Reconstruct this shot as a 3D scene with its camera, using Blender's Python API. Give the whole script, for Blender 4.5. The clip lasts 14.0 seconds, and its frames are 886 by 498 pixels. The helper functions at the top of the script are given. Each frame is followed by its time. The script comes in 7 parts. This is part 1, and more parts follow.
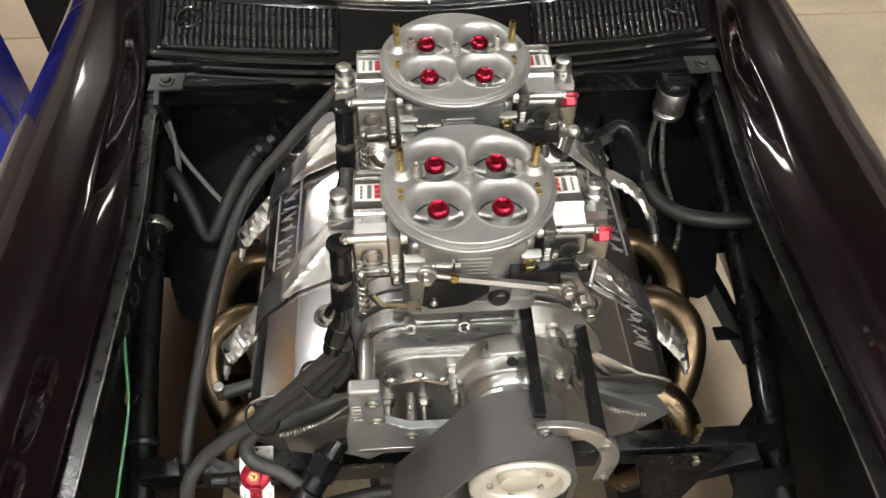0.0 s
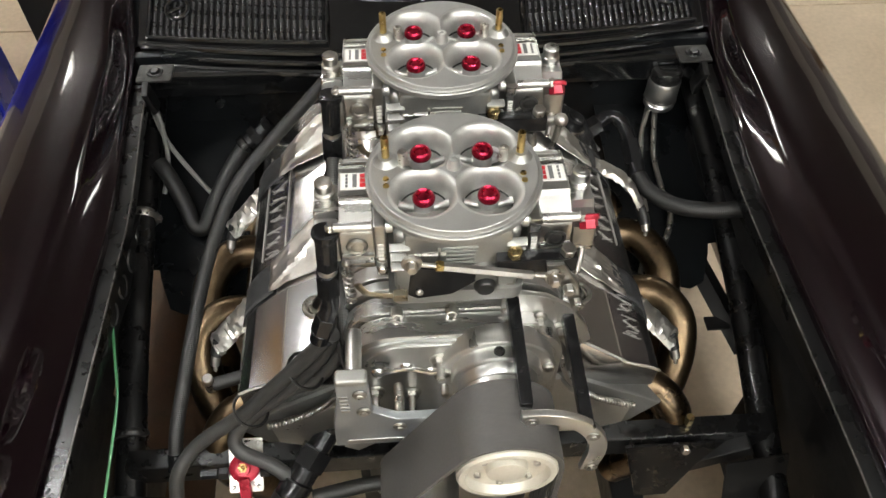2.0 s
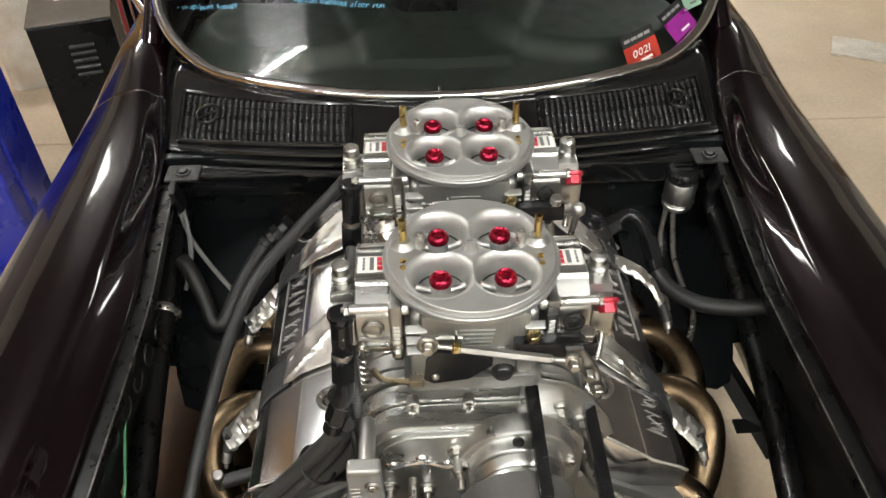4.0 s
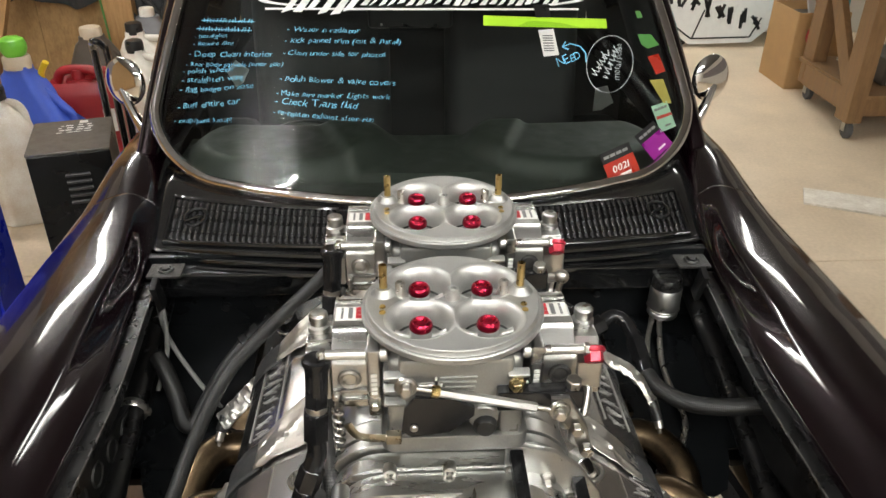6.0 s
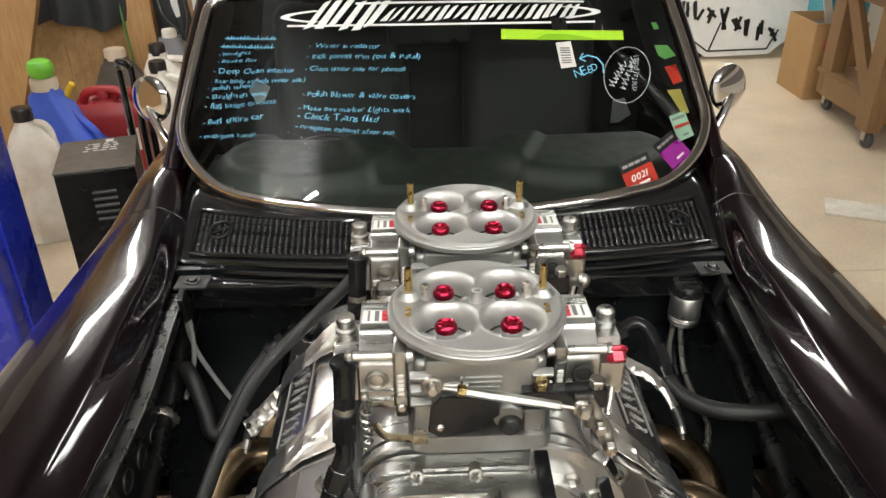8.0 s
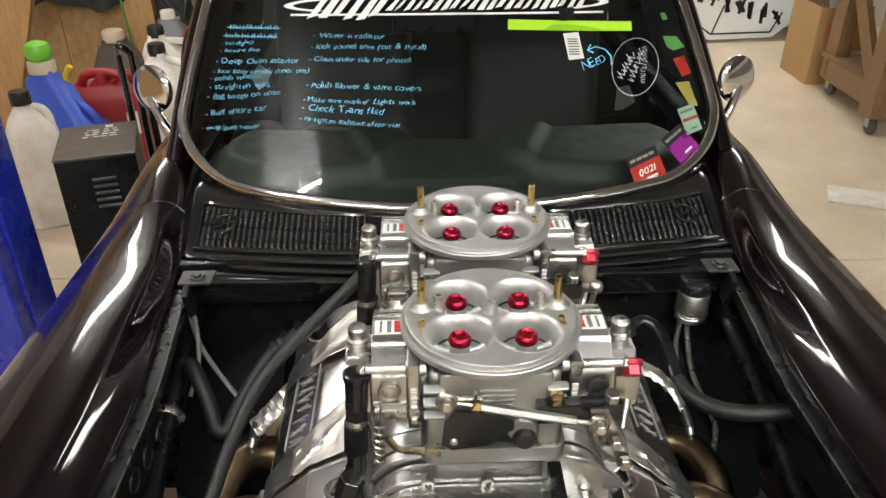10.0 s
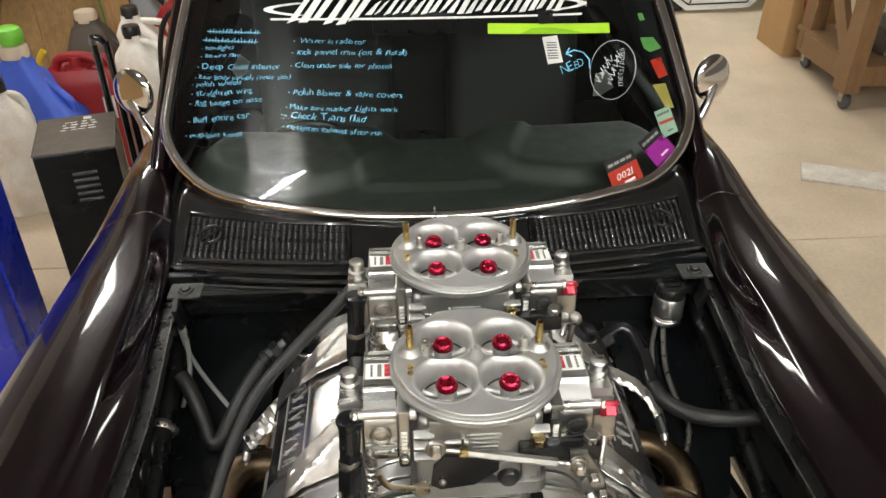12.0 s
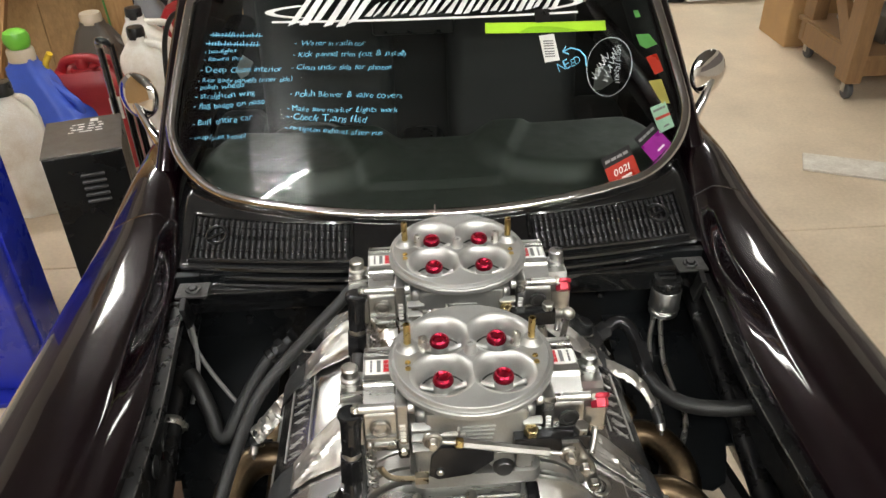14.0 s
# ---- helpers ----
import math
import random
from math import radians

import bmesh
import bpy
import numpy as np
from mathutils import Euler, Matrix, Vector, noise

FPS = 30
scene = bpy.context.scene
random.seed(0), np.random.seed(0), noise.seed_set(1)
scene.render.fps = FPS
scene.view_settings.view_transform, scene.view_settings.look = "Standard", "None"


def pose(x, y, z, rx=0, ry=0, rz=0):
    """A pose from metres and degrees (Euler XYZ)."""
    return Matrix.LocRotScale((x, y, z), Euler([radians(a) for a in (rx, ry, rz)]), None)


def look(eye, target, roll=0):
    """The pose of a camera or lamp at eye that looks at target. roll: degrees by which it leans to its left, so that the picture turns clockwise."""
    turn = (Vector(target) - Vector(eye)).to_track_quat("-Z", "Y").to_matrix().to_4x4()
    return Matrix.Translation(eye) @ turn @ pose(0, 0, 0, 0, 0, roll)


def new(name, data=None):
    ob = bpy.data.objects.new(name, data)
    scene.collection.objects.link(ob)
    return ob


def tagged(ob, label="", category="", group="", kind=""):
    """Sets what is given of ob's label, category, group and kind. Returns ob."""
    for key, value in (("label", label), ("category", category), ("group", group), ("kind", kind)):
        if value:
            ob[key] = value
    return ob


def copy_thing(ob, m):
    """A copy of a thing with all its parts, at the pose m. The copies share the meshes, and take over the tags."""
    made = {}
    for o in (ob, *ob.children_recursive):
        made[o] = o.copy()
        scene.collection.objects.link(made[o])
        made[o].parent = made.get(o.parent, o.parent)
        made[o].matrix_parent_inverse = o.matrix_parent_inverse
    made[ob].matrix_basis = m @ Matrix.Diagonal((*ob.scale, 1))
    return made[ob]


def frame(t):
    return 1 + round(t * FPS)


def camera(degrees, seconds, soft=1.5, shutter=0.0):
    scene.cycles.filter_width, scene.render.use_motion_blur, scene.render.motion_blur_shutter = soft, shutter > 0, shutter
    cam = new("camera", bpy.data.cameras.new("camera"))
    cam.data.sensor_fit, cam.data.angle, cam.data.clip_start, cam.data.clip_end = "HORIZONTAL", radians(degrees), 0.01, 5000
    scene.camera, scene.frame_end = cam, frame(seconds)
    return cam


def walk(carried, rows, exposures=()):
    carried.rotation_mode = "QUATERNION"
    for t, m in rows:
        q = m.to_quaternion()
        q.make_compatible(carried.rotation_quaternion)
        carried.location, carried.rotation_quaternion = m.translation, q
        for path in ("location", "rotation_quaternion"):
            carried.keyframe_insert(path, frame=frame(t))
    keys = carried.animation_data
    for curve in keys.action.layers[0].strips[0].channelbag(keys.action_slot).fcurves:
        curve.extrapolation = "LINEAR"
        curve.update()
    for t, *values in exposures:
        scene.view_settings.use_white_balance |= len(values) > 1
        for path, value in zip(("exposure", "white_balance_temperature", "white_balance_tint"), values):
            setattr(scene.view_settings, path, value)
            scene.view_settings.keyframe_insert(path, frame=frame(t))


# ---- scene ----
cam = camera(60.0, 14.0)
PATH = [
    (0, (0.016, -0.019, 1.741), (0.109, 1.252, 0.199), 0.7),
    (0.5, (0.022, -0.02, 1.74), (0.114, 1.247, 0.196), 0.5),
    (1, (0.024, -0.02, 1.736), (0.12, 1.243, 0.189), 0.5),
    (1.5, (0.03, -0.019, 1.733), (0.128, 1.241, 0.183), 0.4),
    (2, (0.028, -0.022, 1.734), (0.127, 1.237, 0.184), 0.7),
    (4.5, (0.035, -0.055, 1.688), (0.088, 1.511, 0.446), -0.9),
    (5, (0.038, -0.071, 1.665), (0.112, 1.573, 0.527), -0.6),
    (5.5, (0.037, -0.093, 1.636), (0.137, 1.609, 0.59), 0.5),
    (6, (0.035, -0.107, 1.6), (0.135, 1.628, 0.61), 0.6),
    (6.5, (0.03, -0.123, 1.596), (0.112, 1.636, 0.647), -0.3),
    (7, (0.033, -0.124, 1.595), (0.108, 1.642, 0.66), -0.7),
    (7.5, (0.03, -0.127, 1.595), (0.099, 1.634, 0.651), -0.6),
    (8, (0.028, -0.129, 1.597), (0.082, 1.629, 0.645), -0.7),
    (8.5, (0.022, -0.129, 1.596), (0.072, 1.626, 0.638), -0.6),
    (9, (0.015, -0.123, 1.592), (0.065, 1.626, 0.624), -0.4),
    (11.5, (0.011, -0.082, 1.696), (0.102, 1.608, 0.63), -0.3),
    (12, (0.008, -0.085, 1.716), (0.115, 1.593, 0.632), -0.2),
    (12.5, (0.009, -0.093, 1.737), (0.108, 1.586, 0.655), -0.8),
    (13, (0.012, -0.1, 1.743), (0.106, 1.58, 0.661), -0.9),
    (13.5, (0.018, -0.107, 1.741), (0.11, 1.568, 0.652), -1.0),
    (14, (0.02, -0.11, 1.74), (0.108, 1.56, 0.642), -1.3),
]
walk(cam, [(t, look(eye, target, roll)) for t, eye, target, roll in PATH])

# world and light
CX = 0.088          # the car's centre line
W = bpy.data.worlds.new("world")
scene.world = W
W.use_nodes = True
W.node_tree.nodes["Background"].inputs[0].default_value = (0.55, 0.5, 0.42, 1)
W.node_tree.nodes["Background"].inputs[1].default_value = 0.02
scene.view_settings.exposure = 0.0
LAMP = 113.0         # glow of the strip lights


# ---- materials ----
def mat(name, col, col2=None, rough=0.5, metal=0.0, scale=18.0, bump=0.15, grain=260.0, coat=0.0, rvar=0.12, stretch=(1, 1, 1), spec=0.5, detail=6.0):
    m = bpy.data.materials.new(name)
    m.use_nodes = True
    nt = m.node_tree
    N, L = nt.nodes, nt.links
    p = N["Principled BSDF"]
    tc = N.new("ShaderNodeTexCoord")
    mp = N.new("ShaderNodeMapping")
    mp.inputs["Scale"].default_value = stretch
    L.new(tc.outputs["Object"], mp.inputs[0])
    a = N.new("ShaderNodeTexNoise")
    a.inputs["Scale"].default_value, a.inputs["Detail"].default_value, a.inputs["Roughness"].default_value = scale, detail, 0.62
    b = N.new("ShaderNodeTexNoise")
    b.inputs["Scale"].default_value, b.inputs["Detail"].default_value = grain, 3
    L.new(mp.outputs[0], a.inputs[0])
    L.new(mp.outputs[0], b.inputs[0])
    col2 = col2 or tuple(0.72 * c for c in col)
    r = N.new("ShaderNodeValToRGB")
    r.color_ramp.elements[0].position, r.color_ramp.elements[1].position = 0.32, 0.68
    r.color_ramp.elements[0].color, r.color_ramp.elements[1].color = (*col2, 1), (*col, 1)
    mixf = N.new("ShaderNodeMix")
    mixf.data_type = "FLOAT"
    mixf.inputs[0].default_value = 0.3
    L.new(a.outputs[0], mixf.inputs[2])
    L.new(b.outputs[0], mixf.inputs[3])
    L.new(mixf.outputs[0], r.inputs[0])
    L.new(r.outputs[0], p.inputs["Base Color"])
    mr = N.new("ShaderNodeMapRange")
    mr.inputs[1].default_value, mr.inputs[2].default_value = 0.3, 0.7
    mr.inputs[3].default_value, mr.inputs[4].default_value = max(0.02, rough - rvar), min(1, rough + rvar)
    L.new(a.outputs[0], mr.inputs[0])
    L.new(mr.outputs[0], p.inputs["Roughness"])
    p.inputs["Metallic"].default_value = metal
    p.inputs["Specular IOR Level"].default_value = spec
    p.inputs["Coat Weight"].default_value = coat
    p.inputs["Coat Roughness"].default_value = 0.06
    if bump:
        bn = N.new("ShaderNodeBump")
        bn.inputs["Strength"].default_value, bn.inputs["Distance"].default_value = bump, 0.002
        L.new(mixf.outputs[0], bn.inputs["Height"])
        L.new(bn.outputs[0], p.inputs["Normal"])
    return m


def braid(name, col, col2, metal=0.0, rough=0.55, turns=14.0, pitch=170.0):
    """A woven sleeve: two sets of diagonal strands over the tube's own length and girth."""
    m = mat(name, col, col2, rough, metal, scale=40, bump=0, rvar=0.08)
    N, L = m.node_tree.nodes, m.node_tree.links
    p = N["Principled BSDF"]
    uv = N.new("ShaderNodeUVMap")
    sep = N.new("ShaderNodeSeparateXYZ")
    L.new(uv.outputs[0], sep.inputs[0])

    def op(kind, a, b=None):
        n = N.new("ShaderNodeMath")
        n.operation = kind
        for k, v in enumerate((a, b)):
            if v is None:
                continue
            if isinstance(v, (int, float)):
                n.inputs[k].default_value = v
            else:
                L.new(v, n.inputs[k])
        return n.outputs[0]

    u = op("MULTIPLY", sep.outputs[0], turns * 6.2832)
    v = op("MULTIPLY", sep.outputs[1], pitch * 6.2832)
    one = op("SINE", op("ADD", u, v))
    two = op("SINE", op("SUBTRACT", u, v))
    h = op("MULTIPLY", one, two)
    bn = N.new("ShaderNodeBump")
    bn.inputs["Strength"].default_value, bn.inputs["Distance"].default_value = 0.28, 0.0006
    L.new(h, bn.inputs["Height"])
    L.new(bn.outputs[0], p.inputs["Normal"])
    ramp = N.new("ShaderNodeValToRGB")
    ramp.color_ramp.elements[0].color, ramp.color_ramp.elements[1].color = (*col2, 1), (*col, 1)
    L.new(op("ADD", op("MULTIPLY", h, 0.5), 0.5), ramp.inputs[0])
    L.new(ramp.outputs[0], p.inputs["Base Color"])
    return m


def glow(name, col, strength):
    m = bpy.data.materials.new(name)
    m.use_nodes = True
    p = m.node_tree.nodes["Principled BSDF"]
    p.inputs["Base Color"].default_value = (*col, 1)
    p.inputs["Emission Color"].default_value = (*col, 1)
    p.inputs["Emission Strength"].default_value = strength
    return m


def pane(name, tint, ior=1.5, smear=0.0):
    """A clear pane; smear: the share of its gloss that a wiped, dusty film spreads up and down the glass."""
    m = bpy.data.materials.new(name)
    m.use_nodes = True
    N, L = m.node_tree.nodes, m.node_tree.links
    N.remove(N["Principled BSDF"])
    out = N["Material Output"]
    fr = N.new("ShaderNodeFresnel")
    fr.inputs[0].default_value = ior
    tr = N.new("ShaderNodeBsdfTransparent")
    tr.inputs[0].default_value = (*tint, 1)
    gl = N.new("ShaderNodeBsdfAnisotropic")
    gl.inputs["Roughness"].default_value = 0.02
    gloss = gl.outputs[0]
    if smear:
        film = N.new("ShaderNodeBsdfAnisotropic")
        film.inputs["Roughness"].default_value = 0.12
        film.inputs["Anisotropy"].default_value = 0.86
        tg = N.new("ShaderNodeCombineXYZ")
        tg.inputs[0].default_value = 1.0
        L.new(tg.outputs[0], film.inputs["Tangent"])
        tc = N.new("ShaderNodeTexCoord")
        mp = N.new("ShaderNodeMapping")
        mp.inputs["Scale"].default_value = (60, 1.5, 1.5)
        ns = N.new("ShaderNodeTexNoise")
        ns.inputs["Scale"].default_value, ns.inputs["Detail"].default_value = 1.0, 4
        L.new(tc.outputs["Object"], mp.inputs[0])
        L.new(mp.outputs[0], ns.inputs[0])
        wipe = N.new("ShaderNodeMapRange")
        wipe.inputs[1].default_value, wipe.inputs[2].default_value = 0.35, 0.65
        wipe.inputs[3].default_value, wipe.inputs[4].default_value = smear * 0.35, smear * 1.15
        L.new(ns.outputs[0], wipe.inputs[0])
        both = N.new("ShaderNodeMixShader")
        L.new(wipe.outputs[0], both.inputs[0])
        L.new(gl.outputs[0], both.inputs[1])
        L.new(film.outputs[0], both.inputs[2])
        gloss = both.outputs[0]
    mx = N.new("ShaderNodeMixShader")
    L.new(fr.outputs[0], mx.inputs[0])
    L.new(tr.outputs[0], mx.inputs[1])
    L.new(gloss, mx.inputs[2])
    L.new(mx.outputs[0], out.inputs[0])
    return m


def swell(m, scale, depth):
    """Slow hand-finished waves in a gloss surface, depth in metres."""
    N, L = m.node_tree.nodes, m.node_tree.links
    tc = N.new("ShaderNodeTexCoord")
    ns = N.new("ShaderNodeTexNoise")
    ns.inputs["Scale"].default_value, ns.inputs["Detail"].default_value = scale, 0.6
    bn = N.new("ShaderNodeBump")
    bn.inputs["Strength"].default_value, bn.inputs["Distance"].default_value = 1.0, depth
    L.new(tc.outputs["Object"], ns.inputs[0])
    L.new(ns.outputs[0], bn.inputs["Height"])
    p = N["Principled BSDF"]
    L.new(bn.outputs[0], p.inputs["Normal"])
    L.new(bn.outputs[0], p.inputs["Coat Normal"])


PAINT = mat("dark_maroon_paint", (0.0060, 0.0014, 0.0032), (0.0042, 0.0010, 0.0022), 0.24, 0.5, scale=60, bump=0.0, grain=900, coat=1.0, rvar=0.03, spec=0.12)
swell(PAINT, 5.5, 0.0030)
PAINT.node_tree.nodes["Principled BSDF"].inputs["Coat Roughness"].default_value = 0.045
PAINT.node_tree.nodes["Principled BSDF"].inputs["Coat IOR"].default_value = 1.55
BLACK_GLOSS = mat("black_gloss_paint", (0.006, 0.0065, 0.007), (0.004, 0.004, 0.0045), 0.16, 0, scale=14, bump=0.04, grain=140, coat=1.0, rvar=0.08)
BLACK_SATIN = mat("black_satin_steel", (0.009, 0.009, 0.0095), (0.004, 0.004, 0.004), 0.38, 0, scale=22, bump=0.15, grain=200, rvar=0.12)
BLACK_PLASTIC = mat("black_plastic", (0.014, 0.014, 0.014), (0.008, 0.008, 0.008), 0.33, 0, scale=30, bump=0.08, rvar=0.1)
BLACK_ANOD = mat("black_anodised_aluminium", (0.032, 0.032, 0.034), (0.017, 0.017, 0.018), 0.22, 0.7, scale=40, bump=0.05, rvar=0.06)
RUBBER = mat("belt_rubber", (0.075, 0.07, 0.066), (0.05, 0.047, 0.045), 0.62, 0, scale=12, bump=0.2, grain=300, stretch=(0.3, 1, 1))
DARK = mat("grimy_dark_metal", (0.03, 0.028, 0.026), (0.008, 0.008, 0.008), 0.55, 0.3, scale=16, bump=0.4, grain=90)
CAST = mat("cast_aluminium", (0.42, 0.42, 0.402), (0.33, 0.33, 0.315), 0.47, 0.9, scale=26, bump=0.22, grain=420, rvar=0.08)
BELL = mat("bead_blasted_aluminium", (0.52, 0.518, 0.50), (0.42, 0.418, 0.402), 0.46, 0.88, scale=34, bump=0.10, grain=500, rvar=0.06)
BOWL = mat("machined_bowl_aluminium", (0.48, 0.478, 0.462), (0.37, 0.368, 0.355), 0.29, 1.0, scale=22, bump=0.08, grain=420, rvar=0.08, stretch=(0.3, 1, 1))
MACHINED = mat("machined_aluminium", (0.78, 0.775, 0.755), (0.64, 0.635, 0.62), 0.33, 1.0, scale=30, bump=0.12, grain=520, rvar=0.07, stretch=(1, 0.25, 1))
POLISHED = mat("polished_aluminium", (0.86, 0.85, 0.83), (0.74, 0.73, 0.71), 0.17, 1.0, scale=9, bump=0.05, grain=60, rvar=0.06)
COVER = mat("mirror_aluminium_cover", (0.74, 0.73, 0.73), (0.62, 0.61, 0.61), 0.24, 1.0, scale=7, bump=0.05, grain=40, rvar=0.05)
BLOWER = mat("brushed_blower_aluminium", (0.66, 0.657, 0.64), (0.55, 0.547, 0.53), 0.29, 0.97, scale=24, bump=0.12, grain=480, rvar=0.06, stretch=(0.2, 1, 1))
FRAME_BLACK = mat("satin_black_frame_paint", (0.005, 0.005, 0.0055), (0.003, 0.003, 0.003), 0.30, 0, scale=26, bump=0.08, grain=160, rvar=0.1, spec=0.35)
# much darker grey than the bell mouths above it
THROAT = mat("dull_dark_grey_bore", (0.055, 0.058, 0.054), (0.035, 0.037, 0.034), 0.5, 0.3, scale=30, bump=0.1, grain=400)
CHROME = mat("chrome", (0.86, 0.85, 0.84), (0.78, 0.77, 0.76), 0.05, 1.0, scale=12, bump=0.02, rvar=0.03)
STEEL = mat("zinc_steel", (0.54, 0.525, 0.49), (0.36, 0.345, 0.32), 0.33, 1.0, scale=60, bump=0.1, rvar=0.1)
BRASS = mat("brass", (0.50, 0.37, 0.15), (0.36, 0.26, 0.10), 0.3, 1.0, scale=80, bump=0.05)
GOLD = mat("yellow_zinc_steel", (0.60, 0.47, 0.24), (0.42, 0.33, 0.17), 0.25, 1.0, scale=60, bump=0.1)
RED_ANOD = mat("red_anodised_aluminium", (0.36, 0.014, 0.042), (0.27, 0.010, 0.028), 0.26, 0.9, scale=50, bump=0.03, rvar=0.06)
RED_CAP = mat("red_plug", (0.38, 0.020, 0.042), (0.29, 0.013, 0.028), 0.28, 0.4, scale=50, bump=0.03, rvar=0.06)
FOIL = mat("crumpled_heat_foil", (0.80, 0.78, 0.74), (0.62, 0.60, 0.56), 0.36, 1.0, scale=26, bump=1.0, grain=70, rvar=0.08)
HEADER = mat("heat_tinted_steel", (0.19, 0.135, 0.078), (0.055, 0.04, 0.028), 0.33, 1.0, scale=9, bump=0.04, grain=120)
HOSE = braid("black_braided_hose", (0.013, 0.0127, 0.0125), (0.004, 0.004, 0.004), rough=0.5)
HOSE_GREY = braid("grey_braided_hose", (0.052, 0.051, 0.049), (0.015, 0.0147, 0.0143), rough=0.45)
HOSE_RUBBER = mat("black_rubber_hose", (0.022, 0.021, 0.02), (0.014, 0.014, 0.013), 0.5, 0, scale=30, bump=0.12)
STEEL_BRAID = braid("steel_braided_line", (0.62, 0.6, 0.55), (0.24, 0.23, 0.21), metal=0.9, rough=0.3, turns=6, pitch=160)
WIRE_GREEN = mat("green_wire", (0.12, 0.38, 0.18), None, 0.45, 0, bump=0)
WIRE_GREY = mat("grey_wire", (0.20, 0.20, 0.19), None, 0.4, 0, bump=0)
WIRE_BLACK = mat("black_wire", (0.012, 0.012, 0.012), None, 0.4, 0, bump=0)
WHITE_LABEL = mat("white_label", (0.72, 0.71, 0.68), (0.64, 0.63, 0.6), 0.35, 0, bump=0.02)
RED_INK = mat("red_ink", (0.55, 0.02, 0.03), None, 0.4, 0, bump=0)
GREY_INK = mat("grey_ink", (0.14, 0.14, 0.14), None, 0.4, 0, bump=0)
PALE_INK = mat("faded_pale_ink", (0.30, 0.31, 0.30), None, 0.45, 0, bump=0)
# real black print, and also the painted dark of holes and gaps
BLACK_INK = mat("black_ink_and_gap_shade", (0.012, 0.012, 0.012), None, 0.45, 0, bump=0)
WHITE_VINYL = mat("white_vinyl", (0.80, 0.80, 0.78), (0.72, 0.72, 0.70), 0.35, 0, bump=0.02)
CYAN_MARK = mat("blue_paint_marker", (0.22, 0.62, 0.86), (0.15, 0.48, 0.72), 0.5, 0, scale=120, bump=0.0)
WHITE_MARK = mat("white_paint_marker", (0.66, 0.70, 0.72), (0.46, 0.50, 0.52), 0.5, 0, scale=120, bump=0.0)
GREEN_TAPE = mat("green_tape", (0.42, 0.72, 0.04), (0.36, 0.64, 0.03), 0.5, 0, scale=20, bump=0.1)
SIDE_GLASS = pane("dark_side_glass", (0.03, 0.033, 0.03))
FIREWALL = mat("black_painted_firewall", (0.006, 0.007, 0.008), (0.004, 0.0045, 0.005), 0.3, 0, scale=8, bump=0.05, grain=140, spec=0.22, rvar=0.1)
GLASS = pane("windshield_glass", (0.70, 0.76, 0.71), smear=0.6)
MIRROR = mat("mirror_glass", (0.86, 0.87, 0.88), (0.84, 0.85, 0.86), 0.03, 1.0, bump=0, rvar=0.01)
DASH = mat("dark_vinyl", (0.022, 0.028, 0.022), (0.014, 0.019, 0.015), 0.5, 0, scale=24, bump=0.35, grain=420)
SEAT = mat("black_cloth", (0.026, 0.027, 0.028), (0.016, 0.017, 0.018), 0.75, 0, scale=30, bump=0.4, grain=500)
CONCRETE = mat("sealed_tan_concrete", (0.78, 0.64, 0.475), (0.55, 0.435, 0.31), 0.42, 0, scale=2.2, bump=0.12, grain=60, rvar=0.12, detail=9)
DRYWALL = mat("white_wall_board", (0.66, 0.63, 0.57), (0.58, 0.55, 0.49), 0.7, 0, scale=3, bump=0.1)
CEILING = mat("grey_ceiling_board", (0.14, 0.134, 0.132), (0.11, 0.105, 0.104), 0.75, 0, scale=5, bump=0.1)
# for the wall bands added out of view to darken reflections in the paint
GREY_BOARD = mat("grey_reflection_band", (0.24, 0.215, 0.22), (0.17, 0.152, 0.156), 0.7, 0, scale=3, bump=0.1)
OSB = mat("osb_board", (0.46, 0.29, 0.13), (0.26, 0.15, 0.06), 0.7, 0, scale=30, bump=0.5, grain=90, stretch=(1, 1, 0.45))
BENCH_WOOD = mat("aged_pine_timber", (0.27, 0.155, 0.07), (0.17, 0.09, 0.038), 0.5, 0, scale=14, bump=0.25, grain=120, stretch=(4, 4, 0.5))
LOUVRE = mat("dark_pressed_steel", (0.06, 0.06, 0.062), (0.03, 0.03, 0.03), 0.4, 0.3, scale=30, bump=0.1)
WOOD = mat("pine_timber", (0.46, 0.27, 0.12), (0.30, 0.16, 0.06), 0.5, 0, scale=14, bump=0.25, grain=120, stretch=(4, 4, 0.5))
CARDBOARD = mat("brown_cardboard", (0.47, 0.29, 0.13), (0.39, 0.23, 0.10), 0.75, 0, scale=10, bump=0.15)
BLUE_STEEL = mat("blue_lift_paint", (0.02, 0.035, 0.45), (0.014, 0.025, 0.34), 0.28, 0, scale=5, bump=0.05, coat=0.3)
BLUE_PLASTIC = mat("blue_plastic", (0.056, 0.117, 0.562), (0.037, 0.081, 0.425), 0.45, 0, scale=9, bump=0.1)
RED_PLASTIC = mat("red_plastic", (0.31, 0.012, 0.016), (0.22, 0.008, 0.011), 0.42, 0, scale=9, bump=0.1)
WHITE_PLASTIC = mat("dirty_white_plastic", (0.820, 0.820, 0.775), (0.504, 0.408, 0.300), 0.45, 0, scale=6, bump=0.1, detail=8)
GREY_PLASTIC = mat("smoky_grey_plastic", (0.075, 0.058, 0.043), (0.042, 0.033, 0.026), 0.4, 0, scale=9, bump=0.1)
CREAM_PLASTIC = mat("cream_cap_plastic", (0.55, 0.46, 0.34), (0.44, 0.36, 0.26), 0.5, 0, scale=12, bump=0.1)
